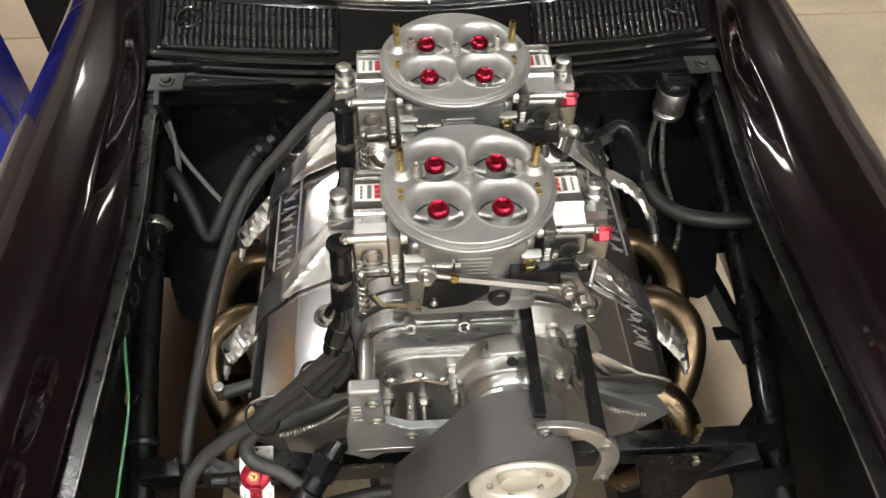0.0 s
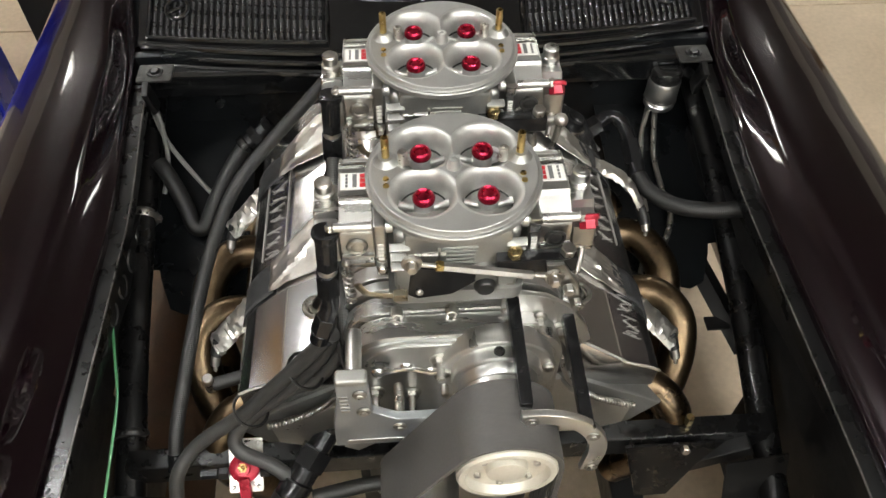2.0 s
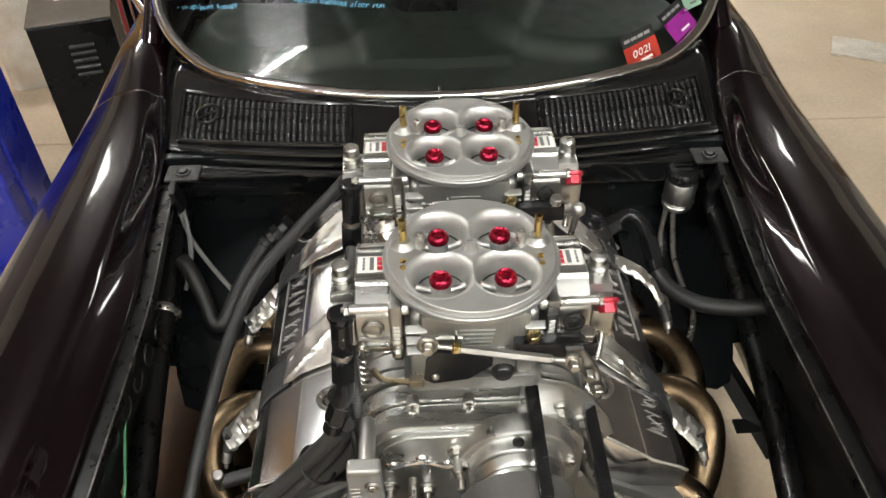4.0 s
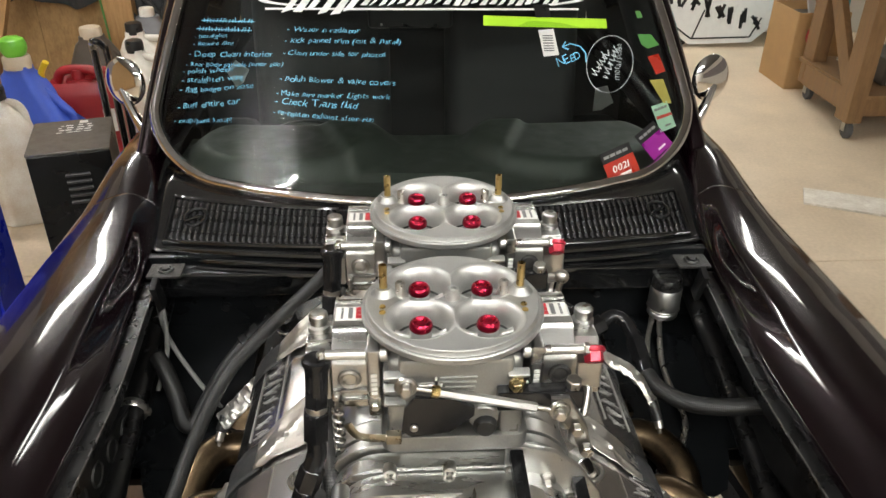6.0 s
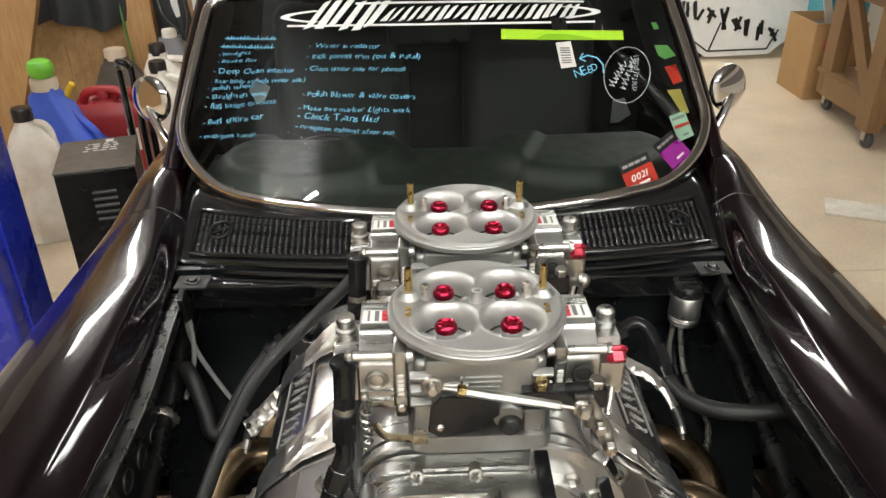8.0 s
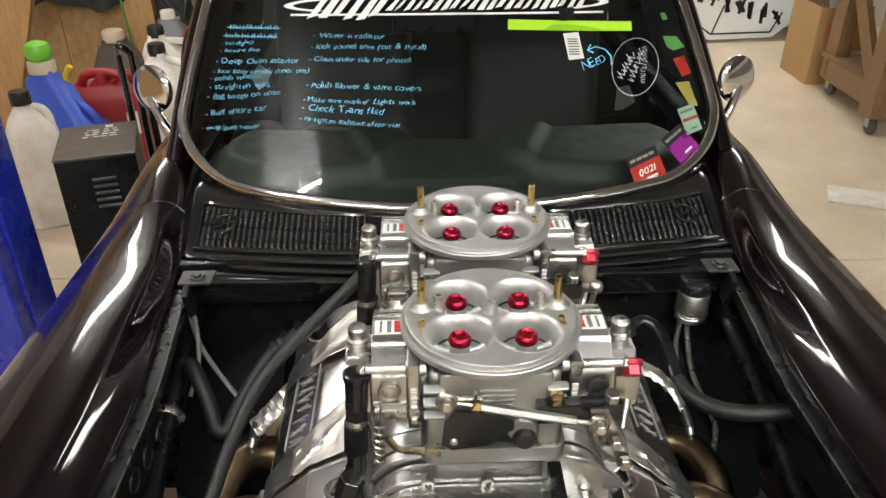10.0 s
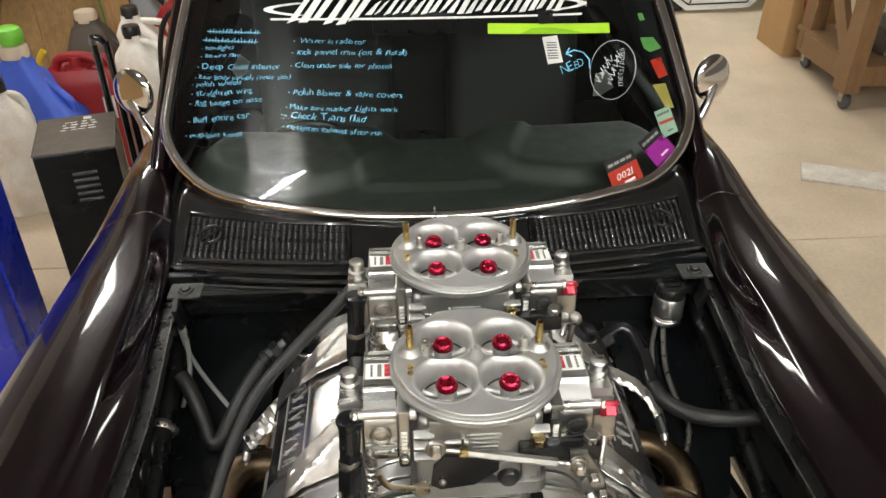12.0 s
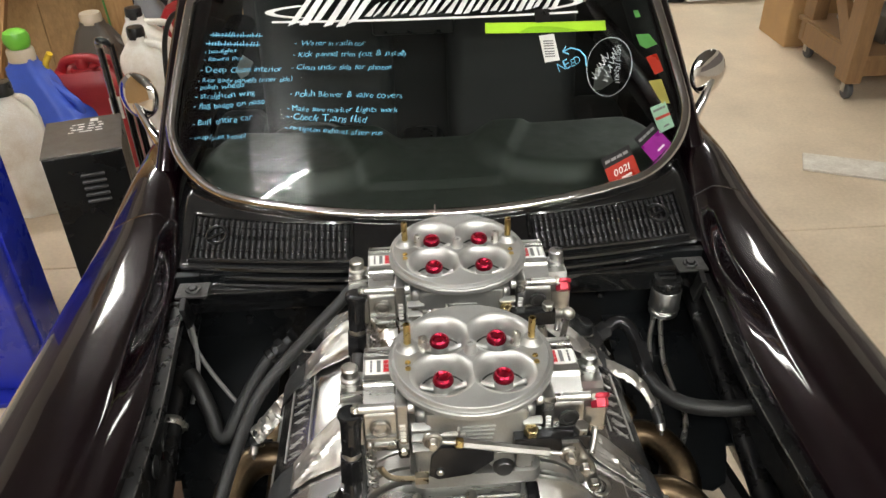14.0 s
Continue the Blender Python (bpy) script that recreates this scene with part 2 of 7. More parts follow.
LIME = mat("lime_green_cap", (0.18, 0.52, 0.05), (0.12, 0.42, 0.03), 0.4, 0, scale=20, bump=0.1)
YELLOW = mat("yellow_plastic", (0.75, 0.50, 0.02), None, 0.4, 0, bump=0.05)
WHEEL_GREY = mat("grey_caster_rubber", (0.09, 0.09, 0.095), None, 0.6, 0, bump=0.1)
TEAL = mat("teal_plastic", (0.05, 0.34, 0.42), None, 0.4, 0, bump=0.1)
RUBBER_BLACK = mat("soft_black_rubber", (0.012, 0.012, 0.012), None, 0.5, 0, bump=0.1)
TUBE_GLOW = glow("lit_tube", (1.0, 1.0, 0.95), LAMP)
BARE_GLOW = glow("lit_bare_tube", (1.0, 1.0, 0.97), LAMP * 3.6)
# dim glow of two lamps added only for soft streaks on the fenders
STREAK_GLOW = glow("fender_streak_lens", (1.0, 1.0, 0.95), LAMP * 0.2)
LAMP_WHITE = mat("white_enamel", (0.75, 0.74, 0.7), None, 0.4, 0, bump=0.0)


# ---- mesh tools ----
class Geo:
    """Gathers the faces of one mesh."""

    def __init__(self):
        self.v, self.f, self.uv, self.flats = [], [], {}, False

    def add(self, verts, faces, uvs=None):
        k = len(self.v)
        self.v += [tuple(p) for p in verts]
        for n, face in enumerate(faces):
            if uvs:
                self.uv[len(self.f)] = uvs[n]
            self.f.append([i + k for i in face])
        return self

    def bm(self, bm, m=None):
        bm.verts.index_update()
        self.add([(m @ v.co if m else v.co) for v in bm.verts], [[v.index for v in f.verts] for f in bm.faces])
        bm.free()
        return self

    def box(self, c, s, b=0.002, rot=None, seg=2):
        bm = bmesh.new()
        bmesh.ops.create_cube(bm, size=1)
        for v in bm.verts:
            v.co = Vector((v.co.x * s[0], v.co.y * s[1], v.co.z * s[2]))
        if b:
            bmesh.ops.bevel(bm, geom=bm.edges[:], offset=min(b, 0.45 * min(s)), segments=seg, affect="EDGES", profile=0.5)
        self.flats = bool(b)
        m = Matrix.Translation(c)
        if rot:
            m = m @ Euler([radians(a) for a in rot]).to_matrix().to_4x4()
        return self.bm(bm, m)

    def lathe(self, o, axis, prof, n=32):
        """prof: (radius, height) from one end to the other."""
        q = Vector(axis).to_track_quat("Z", "Y").to_matrix()
        o = Vector(o)
        verts, faces, rings = [], [], []
        for r, h in prof:
            if r < 1e-6:
                rings.append([len(verts)] * n)
                verts.append(o + q @ Vector((0, 0, h)))
            else:
                rings.append(list(range(len(verts), len(verts) + n)))
                verts += [o + q @ Vector((r * math.cos(2 * math.pi * i / n), r * math.sin(2 * math.pi * i / n), h)) for i in range(n)]
        for a, b in zip(rings, rings[1:]):
            for i in range(n):
                j = (i + 1) % n
                face = [a[i], a[j], b[j], b[i]]
                face = [x for k, x in enumerate(face) if x not in face[:k]]
                if len(face) > 2:
                    faces.append(face)
        return self.add(verts, faces)

    def cyl(self, p0, p1, r0, r1=None, n=24, b=0.0015):
        r1 = r0 if r1 is None else r1
        a = Vector(p1) - Vector(p0)
        ln = a.length
        b = min(b, ln * 0.4, r0 * 0.5, r1 * 0.5 if r1 else r0)
        return self.lathe(p0, a, [(0, 0), (r0 - b, 0), (r0, b), (r1, ln - b), (r1 - b, ln), (0, ln)], n)

    def hexa(self, p0, p1, r, b=0.001):
        return self.cyl(p0, p1, r, n=6, b=b)

    def tube(self, pts, r, n=12, res=6, closed=False, cap=True, flat=None):
        """A round bar along a smooth line through pts. r: one radius, or one for each point. flat: (depth, width) factors of an oval section."""
        pts = [Vector(p) for p in pts]
        rad = list(r) if isinstance(r, (list, tuple)) else [r] * len(pts)
        line, rs = [], []
        k = len(pts)
        for i in range(k if closed else k - 1):
            p0, p1, p2, p3 = (pts[(i + d) % k] if closed else pts[min(max(i + d, 0), k - 1)] for d in (-1, 0, 1, 2))
            for s in range(res):
                t = s / res
                line.append(0.5 * ((2 * p1) + (p2 - p0) * t + (2 * p0 - 5 * p1 + 4 * p2 - p3) * t * t + (3 * p1 - p0 - 3 * p2 + p3) * t ** 3))
                rs.append(rad[i] * (1 - t) + rad[(i + 1) % k] * t)
        if not closed:
            line.append(pts[-1])
            rs.append(rad[-1])
        m = len(line)
        tang = [(line[(i + 1) % m] - line[i - 1] if closed else line[min(i + 1, m - 1)] - line[max(i - 1, 0)]).normalized() for i in range(m)]
        up = Vector((0, 0, 1)) if abs(tang[0].z) < 0.9 else Vector((0, 1, 0))
        side = tang[0].cross(up).normalized()
        verts, faces, uvs, s = [], [], [], 0.0
        length = [0.0]
        for i in range(m):
            if i:
                side = (side - tang[i] * side.dot(tang[i])).normalized()
                length.append(length[-1] + (line[i] - line[i - 1]).length)
            oth = tang[i].cross(side)
            fx, fy = flat or (1, 1)
            verts += [line[i] + rs[i] * (fx * math.cos(2 * math.pi * j / n) * side + fy * math.sin(2 * math.pi * j / n) * oth) for j in range(n)]
        for i in range(m if closed else m - 1):
            a, b = i * n, ((i + 1) % m) * n
            for j in range(n):
                faces.append([a + j, a + (j + 1) % n, b + (j + 1) % n, b + j])
                l1 = length[i + 1] if i + 1 < m else length[i]
                uvs.append([(j / n, length[i]), ((j + 1) / n, length[i]), ((j + 1) / n, l1), (j / n, l1)])
        if cap and not closed:
            faces += [list(range(n))[::-1], list(range((m - 1) * n, m * n))]
            uvs += [[(0, 0)] * n] * 2
        return self.add(verts, faces, uvs)

    def prism(self, poly, h, m, b=0.0015, seg=2):
        """A flat outline pushed up by h, its rims bevelled, set at m."""
        bm = bmesh.new()
        low = [bm.verts.new((x, y, 0)) for x, y in poly]
        top = [bm.verts.new((x, y, h)) for x, y in poly]
        k = len(poly)
        bm.faces.new(low[::-1])
        lid = bm.faces.new(top)
        for i in range(k):
            bm.faces.new((low[i], low[(i + 1) % k], top[(i + 1) % k], top[i]))
        bmesh.ops.recalc_face_normals(bm, faces=bm.faces[:])
        if b:
            self.flats = True
            rims = [e for e in bm.edges if all(v in top for v in e.verts) or all(v in low for v in e.verts)]
            bmesh.ops.bevel(bm, geom=rims, offset=b, segments=seg, affect="EDGES", profile=0.5)
        return self.bm(bm, m)

    def ball(self, c, r, squash=(1, 1, 1), n=16):
        bm = bmesh.new()
        bmesh.ops.create_uvsphere(bm, u_segments=n, v_segments=max(6, n // 2), radius=r)
        return self.bm(bm, Matrix.Translation(c) @ Matrix.Diagonal((*squash, 1)))

    def ring(self, c, axis, big, small, n=40, k=12, flat=1.0):
        prof = [(big + small * math.cos(2 * math.pi * i / k), flat * small * math.sin(2 * math.pi * i / k)) for i in range(k + 1)]
        return self.lathe(c, axis, prof, n)

    def grid(self, fn, nu, nv):
        """fn(u, v) over the unit square."""
        verts = [fn(i / nu, j / nv) for j in range(nv + 1) for i in range(nu + 1)]
        w = nu + 1
        return self.add(verts, [[j * w + i, j * w + i + 1, (j + 1) * w + i + 1, (j + 1) * w + i] for j in range(nv) for i in range(nu)])

    def mesh(self, name, angle=38):
        me = bpy.data.meshes.new(name)
        me.from_pydata(self.v, [], self.f)
        if self.uv:
            layer = me.uv_layers.new(name="UVMap")
            for poly in me.polygons:
                if poly.index in self.uv:
                    for li, xy in zip(poly.loop_indices, self.uv[poly.index]):
                        layer.data[li].uv = xy
        me.validate()
        me.polygons.foreach_set("use_smooth", [True] * len(me.polygons))
        me.set_sharp_from_angle(angle=radians(angle))
        me.update()
        return me


def thing(name, at, label, category, group="", kind=""):
    """An empty at the thing's base, to hold its parts."""
    ob = new(name)
    ob.empty_display_size = 0.02
    ob.matrix_basis = Matrix.Translation(at)
    return tagged(ob, label, category, group, kind)


def part(name, geo, material, parent=None, label="", angle=38):
    """One mesh object in the place's own metres, under a thing or a part."""
    me = geo if isinstance(geo, bpy.types.Mesh) else geo.mesh(name, angle)
    if not me.materials:
        me.materials.append(material)
    ob = new(name, me)
    if parent:
        ob.parent = parent
        if parent.type == "EMPTY":
            ob.matrix_parent_inverse = Matrix.Translation(-parent.location)
    if label:
        ob["label"] = label
    if isinstance(geo, Geo) and geo.flats:
        ob.modifiers.new("normals", "WEIGHTED_NORMAL").keep_sharp = True
    return ob


def solo(name, geo, material, label, category, group="", kind="", angle=38):
    return tagged(part(name, geo, material, None, "", angle), label, category, group, kind)


def solid(ob, t, offset=-1):
    s = ob.modifiers.new("thickness", "SOLIDIFY")
    s.thickness, s.offset = t, offset
    return ob


def rounded(w, h, r, k=6):
    """The outline of a rounded rectangle round the origin."""
    out = []
    for cx, cy, a0 in ((w / 2 - r, h / 2 - r, 0), (-w / 2 + r, h / 2 - r, 90), (-w / 2 + r, -h / 2 + r, 180), (w / 2 - r, -h / 2 + r, 270)):
        out += [(cx + r * math.cos(radians(a0 + 90 * i / k)), cy + r * math.sin(radians(a0 + 90 * i / k))) for i in range(k + 1)]
    return out


def facing(at, front, up=(0, 0, 1)):
    """A pose whose z looks along front and whose y leans towards up."""
    z = Vector(front).normalized()
    x = Vector(up).cross(z).normalized()
    m = Matrix((x, z.cross(x), z)).transposed().to_4x4()
    m.translation = at
    return m


# ---- the room ----
floor = thing("floor", (0, 2, 0), "tan sealed concrete garage floor with a saw cut", "floor", kind="structure")
for y0, y1 in ((-4.5, 2.537), (2.543, 6.3)):
    for x0, x1 in ((-3.3, -2.603), (-2.597, 1.0), (1.006, 4.5)):
        part("slab", Geo().box(((x0 + x1) / 2, (y0 + y1) / 2, -0.05), (x1 - x0, y1 - y0, 0.1), 0.003, seg=1), CONCRETE, floor)
part("joint_bed", Geo().box((0.6, 0.9, -0.105), (7.8, 10.8, 0.01), 0), DARK, floor)
solo("wall_north", Geo().box((0.6, 6.35, 1.4), (7.8, 0.1, 2.8), 0.002), DRYWALL, "pale painted wall board at the far end", "wall", kind="structure")
solo("wall_south", Geo().box((0.6, -4.55, 1.4), (7.8, 0.1, 2.8), 0.002), DRYWALL, "pale painted wall board behind the car's nose", "wall", kind="structure")
# unseen wall; its pale and grey heights are set to shape reflections
wall_east = thing("wall_east", (4.55, 0.9, 0), "unseen pale side wall with a grey band added to darken reflections", "wall", kind="structure")
part("lower_board", Geo().box((4.55, 0.9, 0.5), (0.1, 11.0, 1.0), 0.002), DRYWALL, wall_east)
part("reflection_band", Geo().box((4.55, 0.9, 1.55), (0.1, 11.0, 1.1), 0.002), GREY_BOARD, wall_east)
part("upper_board", Geo().box((4.55, 0.9, 2.45), (0.1, 11.0, 0.7), 0.002), DRYWALL, wall_east)
# same added grey band, to keep the left fender's reflection dark
wall_west = thing("wall_west", (-3.35, 0.9, 0), "unseen side wall of brown and pale board, grey band added to darken reflections", "wall", kind="structure")
part("board", Geo().box((-3.35, -1.45, 1.4), (0.1, 6.3, 2.8), 0.002), OSB, wall_west)
part("lower_board", Geo().box((-3.35, 4.05, 0.5), (0.1, 4.7, 1.0), 0.002), DRYWALL, wall_west)
part("reflection_band", Geo().box((-3.35, 4.05, 1.55), (0.1, 4.7, 1.1), 0.002), GREY_BOARD, wall_west)
part("upper_board", Geo().box((-3.35, 4.05, 2.45), (0.1, 4.7, 0.7), 0.002), DRYWALL, wall_west)
ceiling = solo("ceiling", Geo().box((0.6, 0.9, 2.85), (7.8, 10.9, 0.1), 0.002), CEILING, "grey unpainted board ceiling", "ceiling", kind="structure")


def ceiling_light(x, y, turn=0, wide=1.0, long=1.0, lit=None):
    t = thing("strip_light", (x, y, 2.8), "unseen white strip light with a lit wraparound lens on hangers", "ceiling light", "strip lights under the ceiling")
    c = Vector((x, y, 2.46))
    part("housing", Geo().box(c + Vector((0, 0, 0.045)), (1.22 * long, 0.05 * wide, 0.02), 0.004), LAMP_WHITE, t)
    lens = [(0.024 * wide * math.cos(a), 0.021 * math.sin(a)) for a in [2 * math.pi * i / 24 for i in range(24)]]
    part("lens", Geo().prism(lens, 1.2 * long, Matrix.Translation(c + Vector((-0.6 * long, 0, 0))) @ Matrix(((0, 0, 1, 0), (1, 0, 0, 0), (0, 1, 0, 0), (0, 0, 0, 1))), 0.004), lit or TUBE_GLOW, t, "glowing white lens")
    for k in (-1, 1):
        part("end_cap", Geo().box(c + Vector((k * (0.6 * long + 0.008), 0, 0)), (0.014, 0.055 * (1 + wide), 0.066), 0.004), LAMP_WHITE, t)
        part("hanger", Geo().cyl(c + Vector((k * 0.45 * long, 0, 0.05)), c + Vector((k * 0.45 * long, 0, 0.345)), 0.003, n=8), STEEL, t, "thin steel hanger")
    t.matrix_basis = pose(x, y, 2.8, 0, 0, turn)
    return t


# lamps added out of view to light the room, some behind the camera
for x, y in ((1.3, -0.3), (0.1, -0.55), (-1.1, -1.2), (1.2, -1.5), (0.1, -3.9), (-1.7, 3.7), (0.5, 5.1), (2.3, 5.5)):
    ceiling_light(x, y)
ceiling_light(-1.06, 0.93, 13, 0.5, 0.45, BARE_GLOW)
# two wide lamps added out of view to draw soft streaks along the fenders
ceiling_light(-1.9, 3.6, 0, 4.0, 0.6, STREAK_GLOW)
ceiling_light(2.1, 3.6, 0, 4.0, 0.6, STREAK_GLOW)


# ---- the car ----
car = thing("car", (CX, 1.2, 0), "low dark maroon coupe with its hood off and a bare engine", "car")


def lerp(a, b, t):
    return a + (b - a) * t


def ease(t):
    t = min(1, max(0, t))
    return t * t * (3 - 2 * t)


FRONT = ((0.503, 0.8150), (0.505, 0.8500), (0.511, 0.8570), (0.521, 0.8635), (0.532, 0.8725), (0.542, 0.8825), (0.551, 0.8922), (0.561, 0.8995), (0.577, 0.9032), (0.610, 0.9025), (0.650, 0.8965), (0.688, 0.8850), (0.726, 0.8620), (0.757, 0.8060), (0.776, 0.6600), (0.776, 0.4200), (0.766, 0.1500))
DOOR = ((0.570, 0.9200), (0.573, 0.9330), (0.579, 0.9430), (0.588, 0.9500), (0.600, 0.9555), (0.615, 0.9590), (0.632, 0.9585), (0.650, 0.9530), (0.668, 0.9430), (0.686, 0.9280), (0.704, 0.9070), (0.722, 0.8800), (0.742, 0.8360), (0.760, 0.7600), (0.770, 0.6500), (0.770, 0.4100), (0.760, 0.1500))


def section(y, u):
    """The body side's outline at y; u runs from the inner lip (0) to the sill (1)."""
    k = ease((y - 1.08) / 0.45)
    p = u * (len(FRONT) - 1)
    i = min(int(p), len(FRONT) - 2)
    t = p - i
    got = []
    for sec in (FRONT, DOOR):
        q = [sec[min(max(i + d, 0), len(sec) - 1)] for d in (-1, 0, 1, 2)]
        got.append([0.5 * (2 * q[1][c] + (q[2][c] - q[0][c]) * t + (2 * q[0][c] - 5 * q[1][c] + 4 * q[2][c] - q[3][c]) * t * t
                           + (3 * q[1][c] - q[0][c] - 3 * q[2][c] + q[3][c]) * t ** 3) for c in (0, 1)])
    h, z = lerp(got[0][0], got[1][0], k), lerp(got[0][1], got[1][1], k)
    if y < 0.45:
        f = (0.45 - y) / 0.65
        z -= 0.05 * f * f * ease((z - 0.3) / 0.5)
        h -= 0.012 * f * f
    h += 0.028 * ease((y - 0.75) / 0.41) * (1 - k) * (1 - ease(u / 0.55))
    return h, z


def body_side(s, y0, y1, rows, u0=0.0, u1=1.0):
    def fn(u, v):
        j = v * rows
        w = 0.0015 * j if j <= 1 else 1 - 0.0015 * (rows - j) if j >= rows - 1 else 0.0015 + 0.997 * (j - 1) / (rows - 2)
        y = lerp(y0, y1, w)
        h, z = section(y, lerp(u0, u1, u))
        return (CX + s * h, y, z)
    g = Geo().grid(fn, 96, rows)
    if s > 0:
        g.f = [f[::-1] for f in g.f]
    return g


RUBBED = mat("rubbed_black_edge", (0.16, 0.15, 0.14), (0.02, 0.019, 0.018), 0.35, 0.6, scale=24, bump=0.3, grain=160)
for s in (-1, 1):
    solid(part("fender", body_side(s, -0.25, 1.318, 80), PAINT, car, "glossy dark maroon fender", 60), 0.004, 1)
    solid(part("door", body_side(s, 1.3187, 2.65, 50), PAINT, car, "glossy dark maroon door skin", 60), 0.004, 1)
    # the ledge along the bay: a flat flange with a turned-down, rubbed inner edge
    def ledge(y, dh, dz):
        return (CX + s * (0.497 + 0.028 * ease((y - 0.75) / 0.41) - dh), y, 0.846 + dz - 0.05 * max(0, (0.45 - y) / 0.65) ** 2)
    lip = ((-0.010, -0.005), (0.011, -0.007), (0.0135, -0.0095), (0.0135, -0.030), (0.0105, -0.030), (0.0105, -0.011), (0.009, -0.0095), (-0.010, -0.0075))
    rows = [lerp(-0.22, 1.12, i / 24) for i in range(25)]
    k = len(lip)
    part("bay_ledge", Geo().add([ledge(y, a, b) for y in rows for a, b in lip],
                                [[i * k + j, i * k + (j + 1) % k, (i + 1) * k + (j + 1) % k, (i + 1) * k + j] for i in range(24) for j in range(k)] + [list(range(k)), list(range(24 * k, 25 * k))]),
         FRAME_BLACK, car, "black flanged ledge along the engine bay", 25)
    part("rubbed_edge", Geo().tube([ledge(y, 0.0125, -0.0082) for y in rows], 0.0016, 6, res=1), RUBBED, car, "edge rubbed through to bare metal")
    part("inner_panel", Geo().box((CX + s * 0.535, 0.45, 0.735), (0.004, 1.36, 0.19), 0.001), BLACK_SATIN, car)
    part("splash_panel", Geo().box((CX + s * 0.540, 0.21, 0.475), (0.004, 0.80, 0.35), 0.001), BLACK_SATIN, car, "flat black splash panel")
    # footwell sheet that runs forward from the firewall, its front edge cut ragged
    toe = [(0.60, 1.18), (0.60, 0.862), (0.53, 0.860), (0.522, 0.842), (0.494, 0.838), (0.488, 0.815), (0.466, 0.760), (0.44, 0.748), (0.34, 0.775), (0.34, 1.18)]
    part("footwell_sheet", Geo().prism([(a * s, b) for a, b in toe], 0.003, Matrix.Translation((CX, 0, 0.536)) @ Matrix(((1, 0, 0, 0), (0, 1, 0, 0), (0, 0.14, 1, 0), (0, 0, 0, 1))), 0), FIREWALL, car, "black footwell sheet")

TYRE = mat("tyre_rubber", (0.02, 0.02, 0.02), (0.012, 0.012, 0.012), 0.7, 0, scale=20, bump=0.3)
for s in (-1, 1):
    for y in (-0.02, 2.47):
        wheel = part("wheel", Geo().lathe((CX + s * 0.56, y, 0.325), (s, 0, 0), [(0.19, 0), (0.20, 0.01), (0.20, 0.15), (0.05, 0.13), (0, 0.13)], 36), CHROME, car, "steel road wheel")
        part("tyre", Geo().lathe((CX + s * 0.56, y, 0.325), (s, 0, 0), [(0.20, 0.0), (0.29, 0.0), (0.32, 0.03), (0.325, 0.05), (0.325, 0.13), (0.32, 0.15), (0.29, 0.17), (0.20, 0.16)], 40), TYRE, wheel, "black road tyre")


def ws(d, v):
    """A place on the windshield: d metres off the centre line, v from its foot (0) to its head (1)."""
    yb, zb = 1.283 + 0.46 * d * d, 0.925 + 0.05 * d * d
    yt, zt = 1.735 + 0.33 * d * d, 1.27 - 0.1 * d * d
    return Vector((CX + d, lerp(yb, yt, v), lerp(zb, zt, v) + 0.048 * v * (1 - v)))


def ws_normal(d, v):
    a, b = ws(d + 0.01, v) - ws(d - 0.01, v), ws(d, v + 0.01) - ws(d, v - 0.01)
    return a.cross(b).normalized()


def ws_outline(grow=0.0):
    """The pane's rounded outline, as (d, v)."""
    out = []
    tall = 0.57
    corners = ((0.582, 0.0, 0.15, -90), (0.556, 1.0, 0.05, 0), (-0.556, 1.0, 0.05, 90), (-0.582, 0.0, 0.15, 180))
    for cx, cv, r, a0 in corners:
        for i in range(13):
            a = radians(a0 + 90 * i / 12)
            bx = cx - math.copysign(r, cx)
            bv = cv * tall + (r if cv == 0 else -r)
            out.append((bx + (r + grow) * math.cos(a), (bv + (r + grow) * math.sin(a)) / tall))
    dense = []
    for (d0, v0), (d1, v1) in zip(out, out[1:] + out[:1]):
        k = max(1, int(math.hypot(d1 - d0, (v1 - v0) * tall) / 0.04))
        dense += [(lerp(d0, d1, i / k), lerp(v0, v1, i / k)) for i in range(k)]
    return dense


line = ws_outline()
g = Geo()
rings = 14
pts = []
for k in range(rings):
    f = 1 - k / rings
    pts += [ws(d * f, 0.5 + (v - 0.5) * f) for d, v in line]
n = len(line)
faces = [[k * n + i, k * n + (i + 1) % n, (k + 1) * n + (i + 1) % n, (k + 1) * n + i] for k in range(rings - 1) for i in range(n)]
pts.append(ws(0, 0.5))
faces += [[(rings - 1) * n + i, (rings - 1) * n + (i + 1) % n, len(pts) - 1] for i in range(n)]
g.add(pts, faces)
windshield = part("windshield", g, GLASS, car, "tinted windshield written over in paint marker", 80)
windshield.visible_shadow = False
trim_line = [ws(d, v) + 0.004 * ws_normal(d, v) for d, v in ws_outline(0.012)]
part("windshield_trim", Geo().tube(trim_line, 0.0125, 12, res=1, closed=True), CHROME, car, "polished chrome windshield trim")
part("trim_joint", Geo().box(ws(-0.01, -0.02) + Vector((0, -0.006, 0.008)), (0.005, 0.03, 0.02), 0.002, (36, 0, 0)), CHROME, windshield, "chrome trim clip")

# pillars, roof and the closed cabin behind the glass
for s in (-1, 1):
    pil = []
    for k in range(11):
        v = lerp(0.02, 1.03, k / 10)
        w = lerp(0.598, 0.572, v)
        pil.append(ws(s * w, v) + Vector((s * 0.012, 0.02, -0.012)))
    part("pillar", Geo().tube(pil, 0.024, 12, res=2), PAINT, car)
